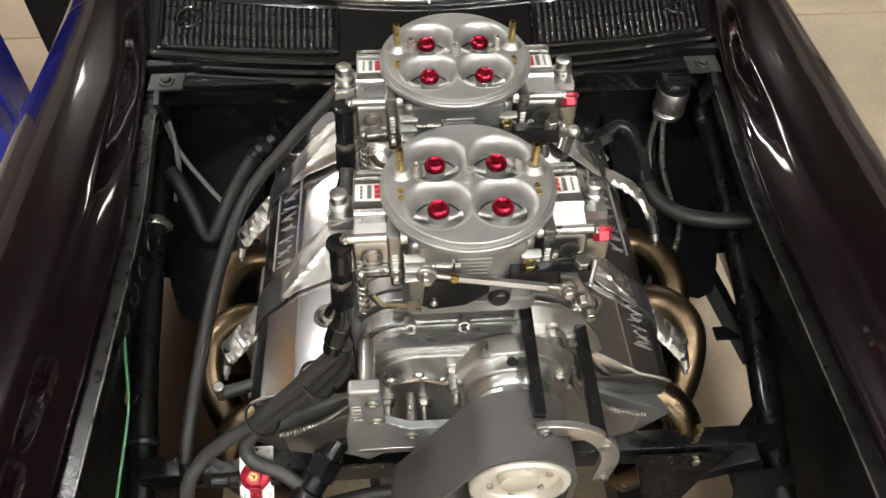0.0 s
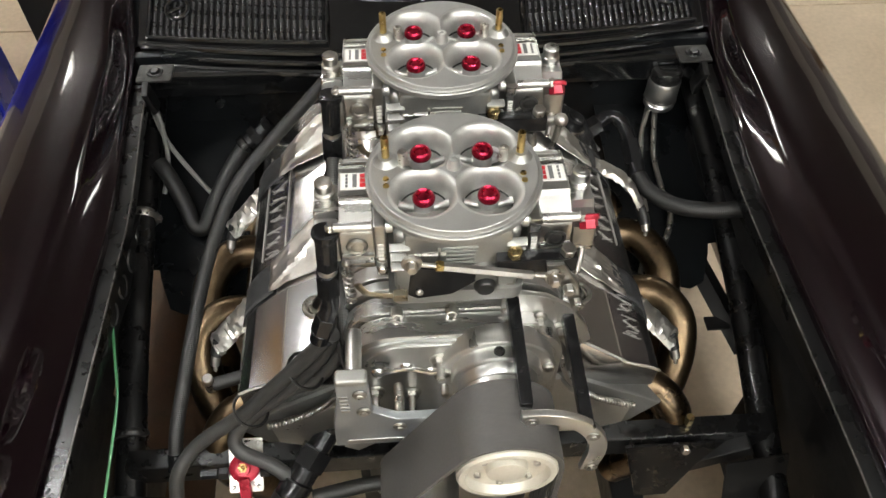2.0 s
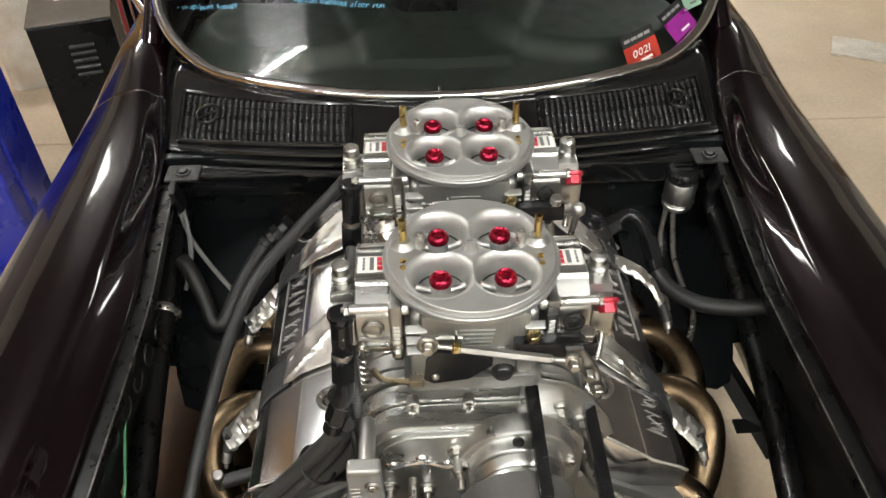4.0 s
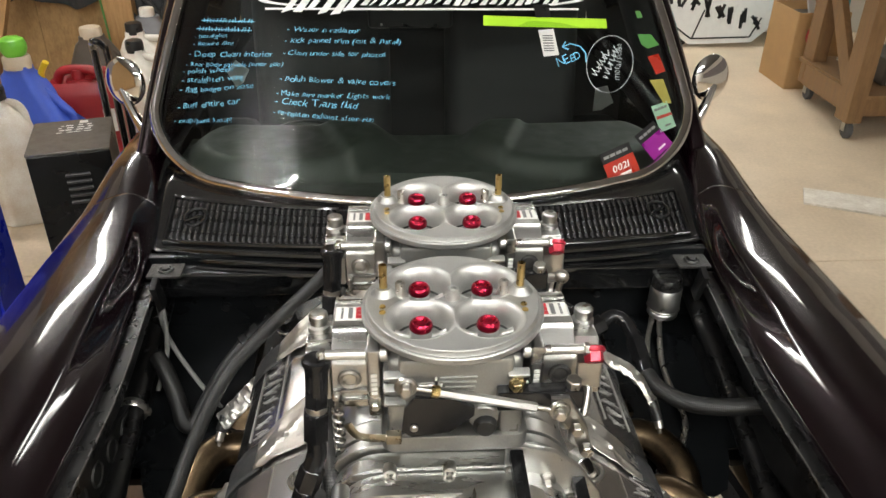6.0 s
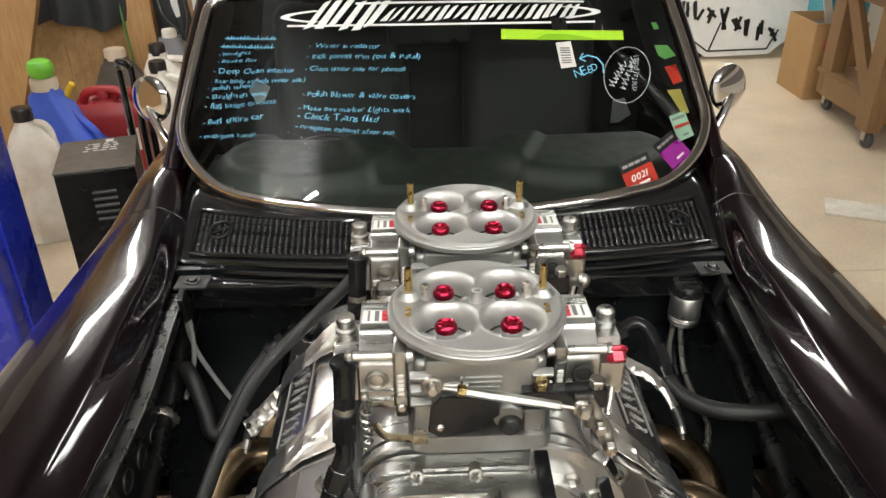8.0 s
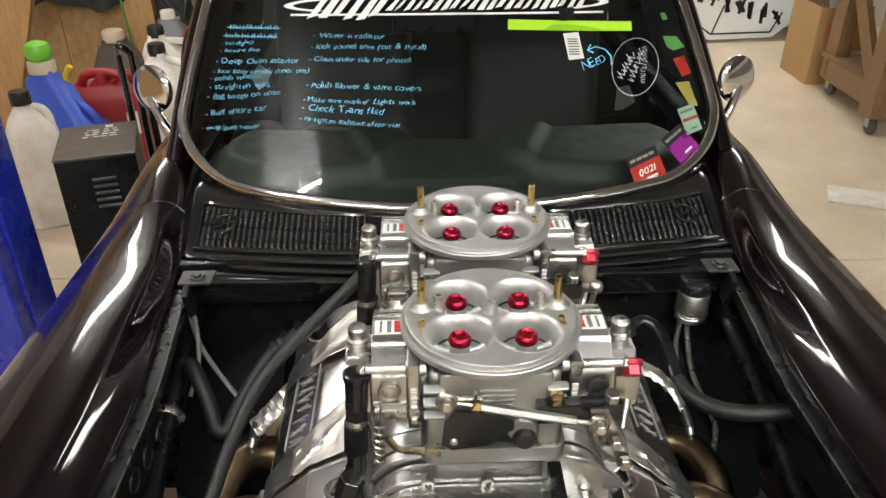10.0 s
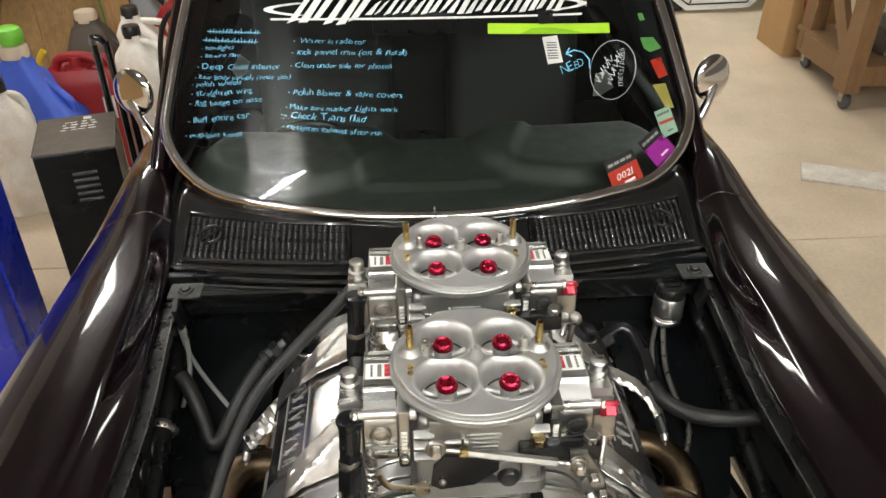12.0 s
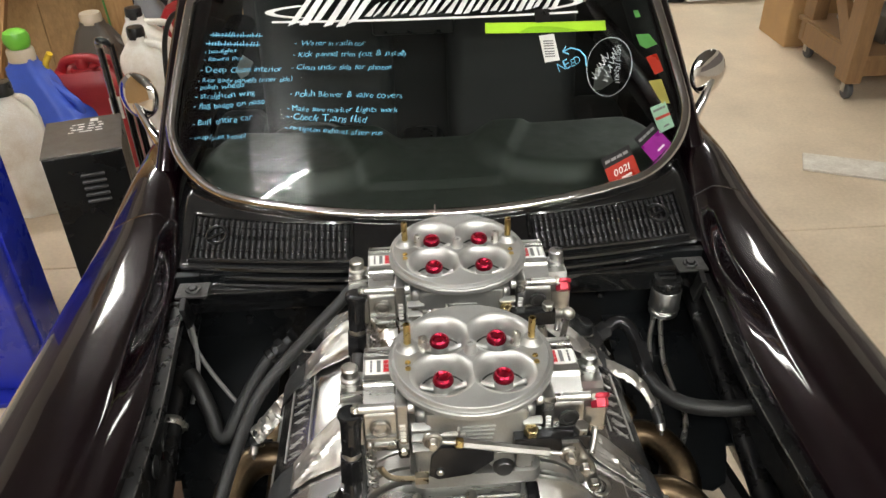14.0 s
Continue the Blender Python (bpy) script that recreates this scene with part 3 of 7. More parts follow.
roof = Geo().grid(lambda u, v: (CX + lerp(-0.585, 0.585, u), lerp(1.755 + 0.33 * lerp(-0.585, 0.585, u) ** 2, 2.75, v),
                                1.283 - 0.1 * lerp(-0.585, 0.585, u) ** 2 + 0.05 * math.sin(v * 2.4)), 24, 16)
solid(part("roof", roof, PAINT, car, "", 60), 0.02, -1)
part("rear_bulkhead", Geo().box((CX, 2.72, 0.8), (1.24, 0.03, 1.0), 0.002), SEAT, car)
part("rear_shelf", Geo().box((CX, 2.646, 0.62), (1.534, 0.006, 0.60), 0.001), SEAT, car)
part("cabin_floor", Geo().box((CX, 1.95, 0.3), (1.5, 1.6, 0.02), 0.002), BLACK_SATIN, car)
for s in (-1, 1):
    part("side_window", Geo().grid(lambda u, v: (CX + s * lerp(0.615, 0.56, v), lerp(1.62 + 0.24 * v, 2.66, u), lerp(0.955, 1.26, v)), 6, 4), SIDE_GLASS, car, "tinted side window", 80).visible_shadow = False
    # round wing mirror on a swept chrome arm
    base = Vector((CX + s * 0.664, 1.66, 0.928))
    head = Vector((CX + s * 0.711, 1.71, 1.036))
    back = Vector((s * 0.36, -0.78, 0.10)).normalized()
    m = part("wing_mirror", Geo().tube([base, base.lerp(head, 0.4) + back * 0.012, head + back * 0.014 + Vector((0, 0, -0.016))], [0.019, 0.012, 0.008], 12), CHROME, car, "chrome arm of a round wing mirror")
    part("shell", Geo().lathe(head, back, [(0, 0.016), (0.02, 0.0145), (0.04, 0.010), (0.052, 0.004), (0.0565, 0), (0.0575, -0.004), (0.055, -0.010), (0.052, -0.010)], 44), CHROME, m, "round chrome shell")
    part("glass", Geo().lathe(head - back * 0.008, -back, [(0, 0), (0.0535, 0)], 36), MIRROR, m, "mirror glass")
    part("foot", Geo().lathe(base - Vector((0, 0, 0.008)), (s * 0.4, -0.1, 1), [(0, 0), (0.026, 0), (0.024, 0.008), (0.014, 0.014), (0, 0.014)], 20), CHROME, m)

# cowl panel between bay and glass
def cowl(d, s):
    yf, yb = 1.155 + 0.18 * d * d, 1.283 + 0.46 * d * d - 0.004
    zb = 0.925 + 0.05 * d * d - 0.012
    return Vector((CX + d, lerp(yf, yb, s), lerp(0.864, zb, ease(s) * 0.6 + s * 0.4)))


def cowl_normal(d, s):
    return (cowl(d + 0.01, s) - cowl(d - 0.01, s)).cross(cowl(d, s + 0.02) - cowl(d, s - 0.02)).normalized()


g = Geo().grid(lambda u, v: cowl(lerp(-0.56, 0.56, u), lerp(0, 1.12, v)), 40, 14)
solid(part("cowl_panel", g, BLACK_GLOSS, car, "black gloss cowl panel", 60), 0.004)
for dz, dy, r in ((0.0, 0.0, 0.007), (-0.014, -0.012, 0.006), (-0.03, -0.02, 0.008)):
    part("cowl_lip", Geo().tube([cowl(d, 0) + Vector((0, dy, dz)) for d in (-0.53, -0.35, -0.18, 0, 0.18, 0.35, 0.53)], r, 8), BLACK_GLOSS, car)
part("firewall", Geo().box((CX, 1.185, 0.55), (1.1, 0.02, 0.62), 0.003), FIREWALL, car, "dark painted firewall")
part("gutter", Geo().box((CX, 1.158, 0.815), (1.04, 0.035, 0.05), 0.006), BLACK_GLOSS, car)
for x, z in ((-0.245, 0.775), (-0.32, 0.745), (0.42, 0.76), (-0.15, 0.74), (0.36, 0.70)):
    part("firewall_plug", Geo().lathe((x, 1.176, z), (0, -1, 0), [(0, 0.006), (0.008, 0.005), (0.012, 0), (0.013, -0.002)], 16), BLACK_GLOSS, car)

SCUFFED = mat("scuffed_black_steel", (0.055, 0.053, 0.05), (0.006, 0.006, 0.006), 0.42, 0.5, scale=140, bump=0.9, grain=60)
# black slats given a pale metal base that stands in for their highlights
SLAT = mat("highlight_pale_slat", (0.20, 0.20, 0.21), (0.11, 0.11, 0.115), 0.27, 0.95, scale=40, bump=0.1, grain=200, coat=0.6)
# cowl grilles with their slats
slat_mesh = Geo().tube([(0, -0.048, -0.002), (0, -0.046, 0.002), (0, 0.046, 0.002), (0, 0.048, -0.002)], 0.0031, 10, res=1).mesh("slat")
slat_mesh.materials.append(SLAT)
for s in (-1, 1):
    d0, d1 = 0.185, 0.518

    def gp(d, v, up=0.0):
        f = (d - d0) / (d1 - d0)
        a, b = lerp(0.17, 0.09, f), lerp(0.80, 0.66, f)
        q = cowl(s * d, lerp(a, b, v))
        return q + up * cowl_normal(s * d, lerp(a, b, v))

    rim = [gp(lerp(d0, d1, i / 12), 0, 0.004) for i in range(13)] + [gp(d1, v, 0.004) for v in (0.25, 0.5, 0.75)] \
        + [gp(lerp(d1, d0, i / 12), 1, 0.004) for i in range(13)] + [gp(d0, v, 0.004) for v in (0.75, 0.5, 0.25)]
    grille = part("cowl_grille", Geo().tube(rim, 0.0052, 8, res=1, closed=True), BLACK_GLOSS, car, "black slatted cowl vent grille")
    # black sheet that stands in for the shaded depth behind the slats
    part("backing", Geo().grid(lambda u, v: gp(lerp(d0, d1, u), v, 0.0012), 12, 4), BLACK_INK, grille)
    for k in range(27):
        d = lerp(d0 + 0.012, d1 - 0.012, k / 26)
        ob = part("slat", slat_mesh, SLAT, grille)
        a, b = gp(d, 0.06, 0.005), gp(d, 0.94, 0.005)
        q = (b - a).to_track_quat("Y", "Z").to_matrix().to_4x4()
        ob.matrix_basis = Matrix.Translation((a + b) / 2) @ q @ Matrix.Diagonal((1, (b - a).length / 0.096, 1, 1))
    c = gp(d1 - 0.055, 0.55, 0.012)
    nz = cowl_normal(s * (d1 - 0.055), 0.4)
    part("latch", Geo().ring(c, nz, 0.021, 0.0042, 28, 8).cyl(c + Vector((-0.02, -0.016, 0)), c + Vector((0.02, 0.016, 0)), 0.0035, n=8), BLACK_GLOSS, grille, "round latch over the slats")
    # hinge bracket at the corner of the bay
    hb = Vector((CX + s * 0.492, 1.125, 0.858))
    br = part("hinge_bracket", Geo().prism(rounded(0.062, 0.048, 0.004), 0.005, Matrix.Translation(hb)), SCUFFED, car, "scuffed steel hood hinge bracket")
    part("bolt", Geo().hexa(hb + Vector((0, 0, 0.005)), hb + Vector((0, 0, 0.011)), 0.008).ring(hb + Vector((0, 0, 0.006)), (0, 0, 1), 0.012, 0.003, 20, 6), BLACK_SATIN, br)
    part("tab", Geo().box(hb + Vector((s * 0.012, -0.03, -0.03)), (0.012, 0.03, 0.07), 0.003, (20, 0, 0)), BLACK_SATIN, br)
    # the frame tube, its rail and the lower members
    top, mid, low = (CX + s * 0.526, 1.17, 0.765), (CX + s * 0.513, 0.895, 0.725), (CX + s * 0.482, 0.40, 0.60)
    part("frame_tube", Geo().tube([top, mid, (CX + s * 0.500, 0.65, 0.67), low, (CX + s * 0.47, 0.1, 0.5)], 0.0225, 18), FRAME_BLACK, car, "satin black frame tube")
    rail = part("holed_rail", Geo().box((CX + s * 0.515, 0.62, 0.765), (0.012, 0.95, 0.06), 0.003, (-10, 0, 0)), BLACK_SATIN, car, "black rail with lightening holes" if s < 0 else "")
    # black discs on the rail paint the dark of its holes
    for y in (0.55, 0.61, 0.67, 0.73, 0.79, 0.85) if s < 0 else ():
        part("hole_disc", Geo().lathe((CX + s * 0.5085, y, 0.772 + (y - 0.62) * -0.17), (-s, 0, 0), [(0.0, 0.0008), (0.016, 0.0008), (0.0185, 0.003), (0.020, 0)], 20), BLACK_INK, rail)
    part("lower_rail", Geo().box((CX + s * 0.33, 0.5, 0.3), (0.06, 1.7, 0.09), 0.006), BLACK_SATIN, car)
    if s > 0:
        brace = part("brace", Geo().tube([(0.550, 0.825, 0.645), (0.605, 0.640, 0.60)], 0.022, 4, res=1, flat=(1, 0.4)), BLACK_SATIN, car)
        part("tab", Geo().box((0.566, 0.690, 0.615), (0.040, 0.026, 0.006), 0.001), BLACK_SATIN, brace)
    part("down_tube", Geo().tube([(CX + s * 0.48, 0.42, 0.61), (CX + s * 0.46, 0.38, 0.45), (CX + s * 0.40, 0.36, 0.3)], 0.02, 14), BLACK_SATIN, car)
part("crossmember", Geo().box((CX, 0.475, 0.665), (0.96, 0.03, 0.012), 0.002).box((CX, 0.462, 0.645), (0.96, 0.006, 0.05), 0.002), FRAME_BLACK, car, "black folded steel crossmember")
gus = part("gusset", Geo().prism([(-0.06, 0), (0.09, 0), (0.06, -0.04), (0.02, -0.12), (-0.03, -0.12)], 0.006, facing((0.40, 0.452, 0.668), (0, -1, 0.25))), FRAME_BLACK, car)
for x, z in ((0.43, 0.66), (0.375, 0.62), (0.38, 0.57)):
    part("bolt", Geo().hexa((x, 0.448, z), (x, 0.436, z + 0.003), 0.007), STEEL, gus)
part("strut", Geo().box((0.475, 0.45, 0.615), (0.14, 0.025, 0.03), 0.003, (0, -28, 0)), BLACK_SATIN, car)
part("bolt", Geo().hexa((0.44, 0.478, 0.67), (0.44, 0.478, 0.695), 0.007), GOLD, car)
for s in (-1, 1):
    part("side_shroud", Geo().box((CX + s * 0.455, 0.36, 0.52), (0.1, 0.004, 0.30), 0.001, (-25, 0, s * 6)), BLACK_SATIN, car, "flat black side shroud")
part("radiator", Geo().box((CX, 0.19, 0.42), (0.7, 0.06, 0.40), 0.006), BLACK_SATIN, car, "black radiator below the belt drive")
# cabin furnishings behind the glass
def dash_top(u, v):
    d = lerp(-0.57, 0.57, u)
    y0 = 1.31 + 0.44 * d * d
    y = lerp(y0, 1.76, v)
    z = 0.893 - 0.05 * ease((v - 0.8) / 0.2)
    for c in (-0.315, 0.335):
        q = math.hypot((d - c) / 0.235, (y - 1.61) / 0.175)
        z += 0.040 * ease((1.12 - q) / 0.30)
    q = max(abs(d) / (0.15 + 0.35 * (y - 1.42)), (1.44 - y) / 0.045 + 1)
    return (CX + d, y, z + 0.014 * ease((1.06 - q) / 0.12))


part("dashboard", Geo().grid(dash_top, 110, 44), DASH, car, "dark green-black vinyl dashboard top with two hoods", 60)
part("dash_face", Geo().box((CX, 1.75, 0.73), (1.16, 0.03, 0.20), 0.02), DASH, car)
wheel = part("steering_wheel", Geo().ring((CX - 0.33, 1.90, 0.68), (0, -0.75, 0.65), 0.175, 0.014, 44, 10), BLACK_PLASTIC, car, "black steering wheel")
part("spoke", Geo().box((CX - 0.33, 1.90, 0.68), (0.33, 0.03, 0.012), 0.004, (40, 0, 0)).cyl((CX - 0.33, 1.90, 0.68), (CX - 0.33, 1.77, 0.62), 0.03), BLACK_PLASTIC, wheel)
for s in (-1, 1):
    seat = part("seat", Geo().box((CX + s * 0.31, 2.12, 0.46), (0.46, 0.5, 0.16), 0.05, seg=4), SEAT, car, "black cloth bucket seat")
    part("backrest", Geo().box((CX + s * 0.31, 2.40, 0.80), (0.44, 0.14, 0.66), 0.06, (-14, 0, 0), 4), SEAT, seat)
    part("headrest", Geo().box((CX + s * 0.31, 2.49, 1.14), (0.26, 0.09, 0.16), 0.04, (-14, 0, 0), 4), SEAT, seat)
for x, z, turn in ((-0.545, 0.782, 12), (0.795, 0.665, -14)):
    solo("paper_scrap", Geo().prism([(-0.05, 0.035), (-0.01, 0.055), (0.035, 0.0), (0.0, -0.04), (-0.03, -0.05)], 0.003, Matrix.Translation((x, 2.638, z)) @ pose(0, 0, 0, 90, 0, 0) @ pose(0, 0, 0, 0, 0, turn), 0.0005), WHITE_VINYL, "white paper scrap leaning on the cabin's rear shelf", "paper")
part("console", Geo().box((CX, 2.05, 0.5), (0.14, 0.7, 0.25), 0.03, seg=3), BLACK_PLASTIC, car)
part("cage_bar", Geo().tube([(CX - 0.55, 2.62, 1.0), (CX + 0.55, 2.62, 1.0)], 0.018, 12), BLACK_GLOSS, car, "black cage cross bar")
rv = part("rear_view_mirror", Geo().box(ws(-0.03, 0.80) + Vector((0, 0.10, -0.03)), (0.20, 0.02, 0.055), 0.01, (8, 0, 0), 3), BLACK_PLASTIC, car, "black rear view mirror")
part("stalk", Geo().cyl(ws(-0.03, 0.87) + Vector((0, 0.008, 0)), ws(-0.03, 0.80) + Vector((0, 0.09, -0.01)), 0.005).ball(ws(-0.03, 0.83) + Vector((0, 0.05, 0)), 0.009), CHROME, rv, "chrome stalk")


# ---- marks on the glass ----
def on_glass(name, shapes, material, label, category, group="", lift=0.0016, parent=None):
    """shapes: lists of (d, v) outlines, laid on the glass as a thin film."""
    g = Geo()
    for poly in shapes:
        k = len(poly)
        lo = [ws(d, v) + (lift - 0.0008) * ws_normal(d, v) for d, v in poly]
        hi = [ws(d, v) + lift * ws_normal(d, v) for d, v in poly]
        g.add(lo + hi, [list(range(k, 2 * k)), list(range(k))[::-1]] + [[i, (i + 1) % k, k + (i + 1) % k, k + i] for i in range(k)])
    if parent:
        return part(name, g, material, parent, label)
    return solo(name, g, material, label, category, group)


def bar(d0, v0, d1, v1, w):
    """A straight stroke of width w metres."""
    tall = 0.57
    dx, dy = d1 - d0, (v1 - v0) * tall
    ln = math.hypot(dx, dy) or 1
    nx, ny = -dy / ln * w / 2, dx / ln * w / 2
    k = max(1, int(ln / 0.03))
    up = [(lerp(d0, d1, i / k) + nx, lerp(v0, v1, i / k) + ny / tall) for i in range(k + 1)]
    dn = [(lerp(d0, d1, i / k) - nx, lerp(v0, v1, i / k) - ny / tall) for i in range(k + 1)]
    return dn + up[::-1]


def letter(ch, thin):
    """The flat mesh of one character: its points, its faces and its advance."""
    cu = bpy.data.curves.new("letter", "FONT")
    cu.body, cu.offset, cu.resolution_u = ch, thin, 3
    ob = bpy.data.objects.new("letter", cu)
    scene.collection.objects.link(ob)
    bpy.context.view_layer.update()
    me = bpy.data.meshes.new_from_object(ob.evaluated_get(bpy.context.evaluated_depsgraph_get()))
    bpy.data.objects.remove(ob)
    bpy.data.curves.remove(cu)
    got = [tuple(v.co[:2]) for v in me.vertices], [list(f.vertices) for f in me.polygons]
    bpy.data.meshes.remove(me)
    return got


LETTERS = {}


def written(name, words, d0, v0, d1, v1, material, tall_by=1.0, thin=-0.012, wobble=1.0):
    """One line of hand lettering along the glass from (d0, v0) to (d1, v1), each letter a little off true."""
    rs = random.Random(len(words) * 31 + int(1000 * abs(v0)))
    pts, faces, pen = [], [], 0.0
    for ch in words:
        if ch == " ":
            pen += 0.34
            continue
        if (ch, thin) not in LETTERS:
            LETTERS[ch, thin] = letter(ch, thin)
        vs, fs = LETTERS[ch, thin]
        lo = min(x for x, y in vs)
        wide = max(x for x, y in vs) - lo
        size, turn, lift = 1 + wobble * rs.uniform(-0.13, 0.13), wobble * rs.uniform(-0.16, 0.13), wobble * rs.uniform(-0.07, 0.07)
        lean, stretch = 0.2 + wobble * rs.uniform(-0.13, 0.13), 1 + wobble * rs.uniform(-0.10, 0.16)
        k = len(pts)
        for x, y in vs:
            a, b = (x - lo) * size * stretch + lean * y, y * size
            pts.append((pen + a * math.cos(turn) - b * math.sin(turn), lift + a * math.sin(turn) + b * math.cos(turn)))
        faces += [[i + k for i in f] for f in fs]
        pen += wide * size * stretch + 0.085 + wobble * rs.uniform(-0.03, 0.03)
    x0, x1 = min(p[0] for p in pts), max(p[0] for p in pts)
    tall = 0.57
    dx, dy = d1 - d0, (v1 - v0) * tall
    ln = math.hypot(dx, dy)
    k = ln / (x1 - x0)
    g = Geo()
    out = []
    for x, y in pts:
        a, b = (x - x0) * k, y * k * tall_by
        d, w = d0 + (a * dx - b * dy) / ln, v0 + (a * dy + b * dx) / ln / tall
        out.append(ws(d, w) + 0.0018 * ws_normal(d, w))
    g.add(out, faces)
    said = " ".join(words.strip("- ").split()[:6])
    return solo(name, g, material, said + ", in " + ("pale blue" if material is CYAN_MARK else "white") + " paint marker", "handwriting", "notes on the windshield")


for words, d0, v0, d1, v1, tb in (
        ("- headlights", -0.521, 0.645, -0.442, 0.659, 1.00), ("- Rewire fans", -0.522, 0.602, -0.426, 0.622, 1.00),
        ("- Deep Clean interior", -0.529, 0.544, -0.334, 0.568, 1.05), ("- Rear Body pannels (inner side)", -0.533, 0.49, -0.309, 0.524, 1.05),
        ("- polish wheels", -0.538, 0.449, -0.42, 0.485, 1.00), ("- straighten wing", -0.538, 0.40, -0.396, 0.448, 1.00),
        ("- flag badge on nose", -0.541, 0.35, -0.372, 0.413, 1.00), ("- Buff entire car", -0.541, 0.267, -0.398, 0.334, 1.00),
        ("- swap/paint scoop?", -0.546, 0.201, -0.414, 0.249, 1.00), ("- Water in radiator", -0.305, 0.700, -0.142, 0.695, 1.00),
        ("- Kick pannel trim (cut & install)", -0.309, 0.643, -0.053, 0.643, 1.05), ("- Clean under side for photos", -0.311, 0.58, -0.086, 0.58, 1.05),
        ("- Polish Blower & valve covers", -0.315, 0.455, -0.066, 0.45, 1.05), ("- Make sure marker Lights work", -0.321, 0.388, -0.077, 0.39, 1.00),
        ("- Check Trans fluid", -0.323, 0.35, -0.144, 0.344, 1.05), ("- re-tighten exhaust after run", -0.327, 0.304, -0.113, 0.29, 1.00)):
    written("written_note", words, d0, v0, d1, v1, CYAN_MARK, tb)
written("written_note", "NEED", 0.293, 0.515, 0.350, 0.550, CYAN_MARK, 1.2)
written("written_note", "metal polish", 0.434, 0.425, 0.455, 0.610, WHITE_MARK, 1.0, -0.017)
for d0, v0, d1, v1 in ((-0.511, 0.745, -0.382, 0.74), (-0.52, 0.695, -0.387, 0.692)):
    rs = random.Random(int(1000 * v0))
    strokes = [bar(d0, v0 + 0.006, d1, v1 + 0.008, 0.0016)]
    for k in range(16):
        d = lerp(d0 + 0.008, d1, k / 16)
        strokes.append(bar(d, v0 - 0.004, d + rs.uniform(-0.002, 0.005), v0 + rs.uniform(0.012, 0.024), 0.0013))
    on_glass("crossed_out_note", strokes, CYAN_MARK, "pale blue struck-out scrawl on the windshield", "handwriting", "notes on the windshield")
strokes = []
for d, v, e, w in ((0.370, 0.470, 0.412, 0.58), (0.395, 0.450, 0.434, 0.60)):
    rs = random.Random(int(1000 * d))
    for k in range(7):
        a, b = lerp(d, e, k / 7), lerp(v, w, k / 7)
        strokes += [bar(a, b, a + 0.012, b - 0.012, 0.0016), bar(a + 0.012, b - 0.012, a + rs.uniform(0.0, 0.016), b + rs.uniform(0.006, 0.03), 0.0015)]
on_glass("scrawled_note", strokes, WHITE_MARK, "white scrawl inside a ringed note on the windshield", "handwriting", "notes on the windshield")
ringed = [(0.418 + 0.058 * math.cos(a) + 0.012 * math.sin(a), 0.515 + 0.145 * math.sin(a)) for a in [2 * math.pi * i / 40 for i in range(41)]]
strokes = [bar(*a, *b, 0.0011) for a, b in zip(ringed, ringed[1:])]
on_glass("ring_mark", strokes, WHITE_MARK, "white hand-drawn ring round a note on the windshield", "handwriting", "notes on the windshield")
arrow = [(0.36, 0.53), (0.362, 0.575), (0.35, 0.612), (0.328, 0.628), (0.308, 0.612)]
strokes = [bar(*a, *b, 0.003) for a, b in zip(arrow, arrow[1:])] + [bar(0.308, 0.612, 0.322, 0.598, 0.003), bar(0.308, 0.612, 0.318, 0.640, 0.003)]
on_glass("arrow_mark", strokes, CYAN_MARK, "pale blue hand-drawn arrow on the windshield", "handwriting", "notes on the windshield")

# the shop's banner: plain slanted strokes between two rules, in an oval sweep
banner = on_glass("windshield_banner", [bar(-0.36, 0.822, 0.36, 0.815, 0.006)], WHITE_VINYL, "white vinyl banner across the head of the windshield", "decal")
on_glass("upper_rule", [bar(-0.20, 0.945, 0.34, 0.938, 0.006)], WHITE_VINYL, "", "", parent=banner)
for e in (-1, 1):
    arc = [radians(a) for a in range(-38, 39, 4)]
    outer_arc = [(e * 0.378 * math.cos(a), 0.875 + 0.060 * math.sin(a)) for a in arc]
    inner_arc = [(e * (0.362 * math.cos(a) - 0.006), 0.875 + 0.050 * math.sin(a)) for a in arc]
    on_glass("sweep", [outer_arc + inner_arc[::-1]], WHITE_VINYL, "", "", parent=banner)
rs = random.Random(5)
x = -0.322
for k in range(14):
    big = k < 3
    w = 0.052 if big else 0.037
    lo, hi = (0.790, 0.972) if big else (0.836, 0.924)
    sl = 0.045 if big else 0.024
    halves = []
    for a, b in ((0.0, 0.40), (0.52, 0.92)):
        f, g_ = rs.uniform(-0.10, 0.14), rs.uniform(-0.12, 0.10)
        low, high = lerp(lo, hi, max(0, f)), lerp(lo, hi, 1 + min(0, g_))
        halves.append([(x + w * a, low), (x + w * b, low + rs.uniform(0, 0.02)), (x + w * b + sl, high), (x + w * (a + 0.06) + sl, high - rs.uniform(0, 0.02))])
    on_glass("block", halves, WHITE_VINYL, "", "", lift=0.0020, parent=banner)
    x += w + (0.014 if k == 2 else 0.0045)
on_glass("tape_strip", [bar(0.132, 0.757, 0.424, 0.728, 0.030)], GREEN_TAPE, "strip of lime green tape on the windshield", "tape", lift=0.0024)
tag = on_glass("paper_tag", [bar(0.274, 0.704, 0.280, 0.57, 0.036)], WHITE_LABEL, "white paper tag with grey print taped to the windshield", "label", lift=0.0022)
on_glass("print", [bar(0.264 + 0.0, v, 0.288, v - 0.002, 0.003) for v in (0.672, 0.66, 0.648, 0.634, 0.62, 0.608, 0.596)], GREY_INK, "", "", lift=0.0028, parent=tag)
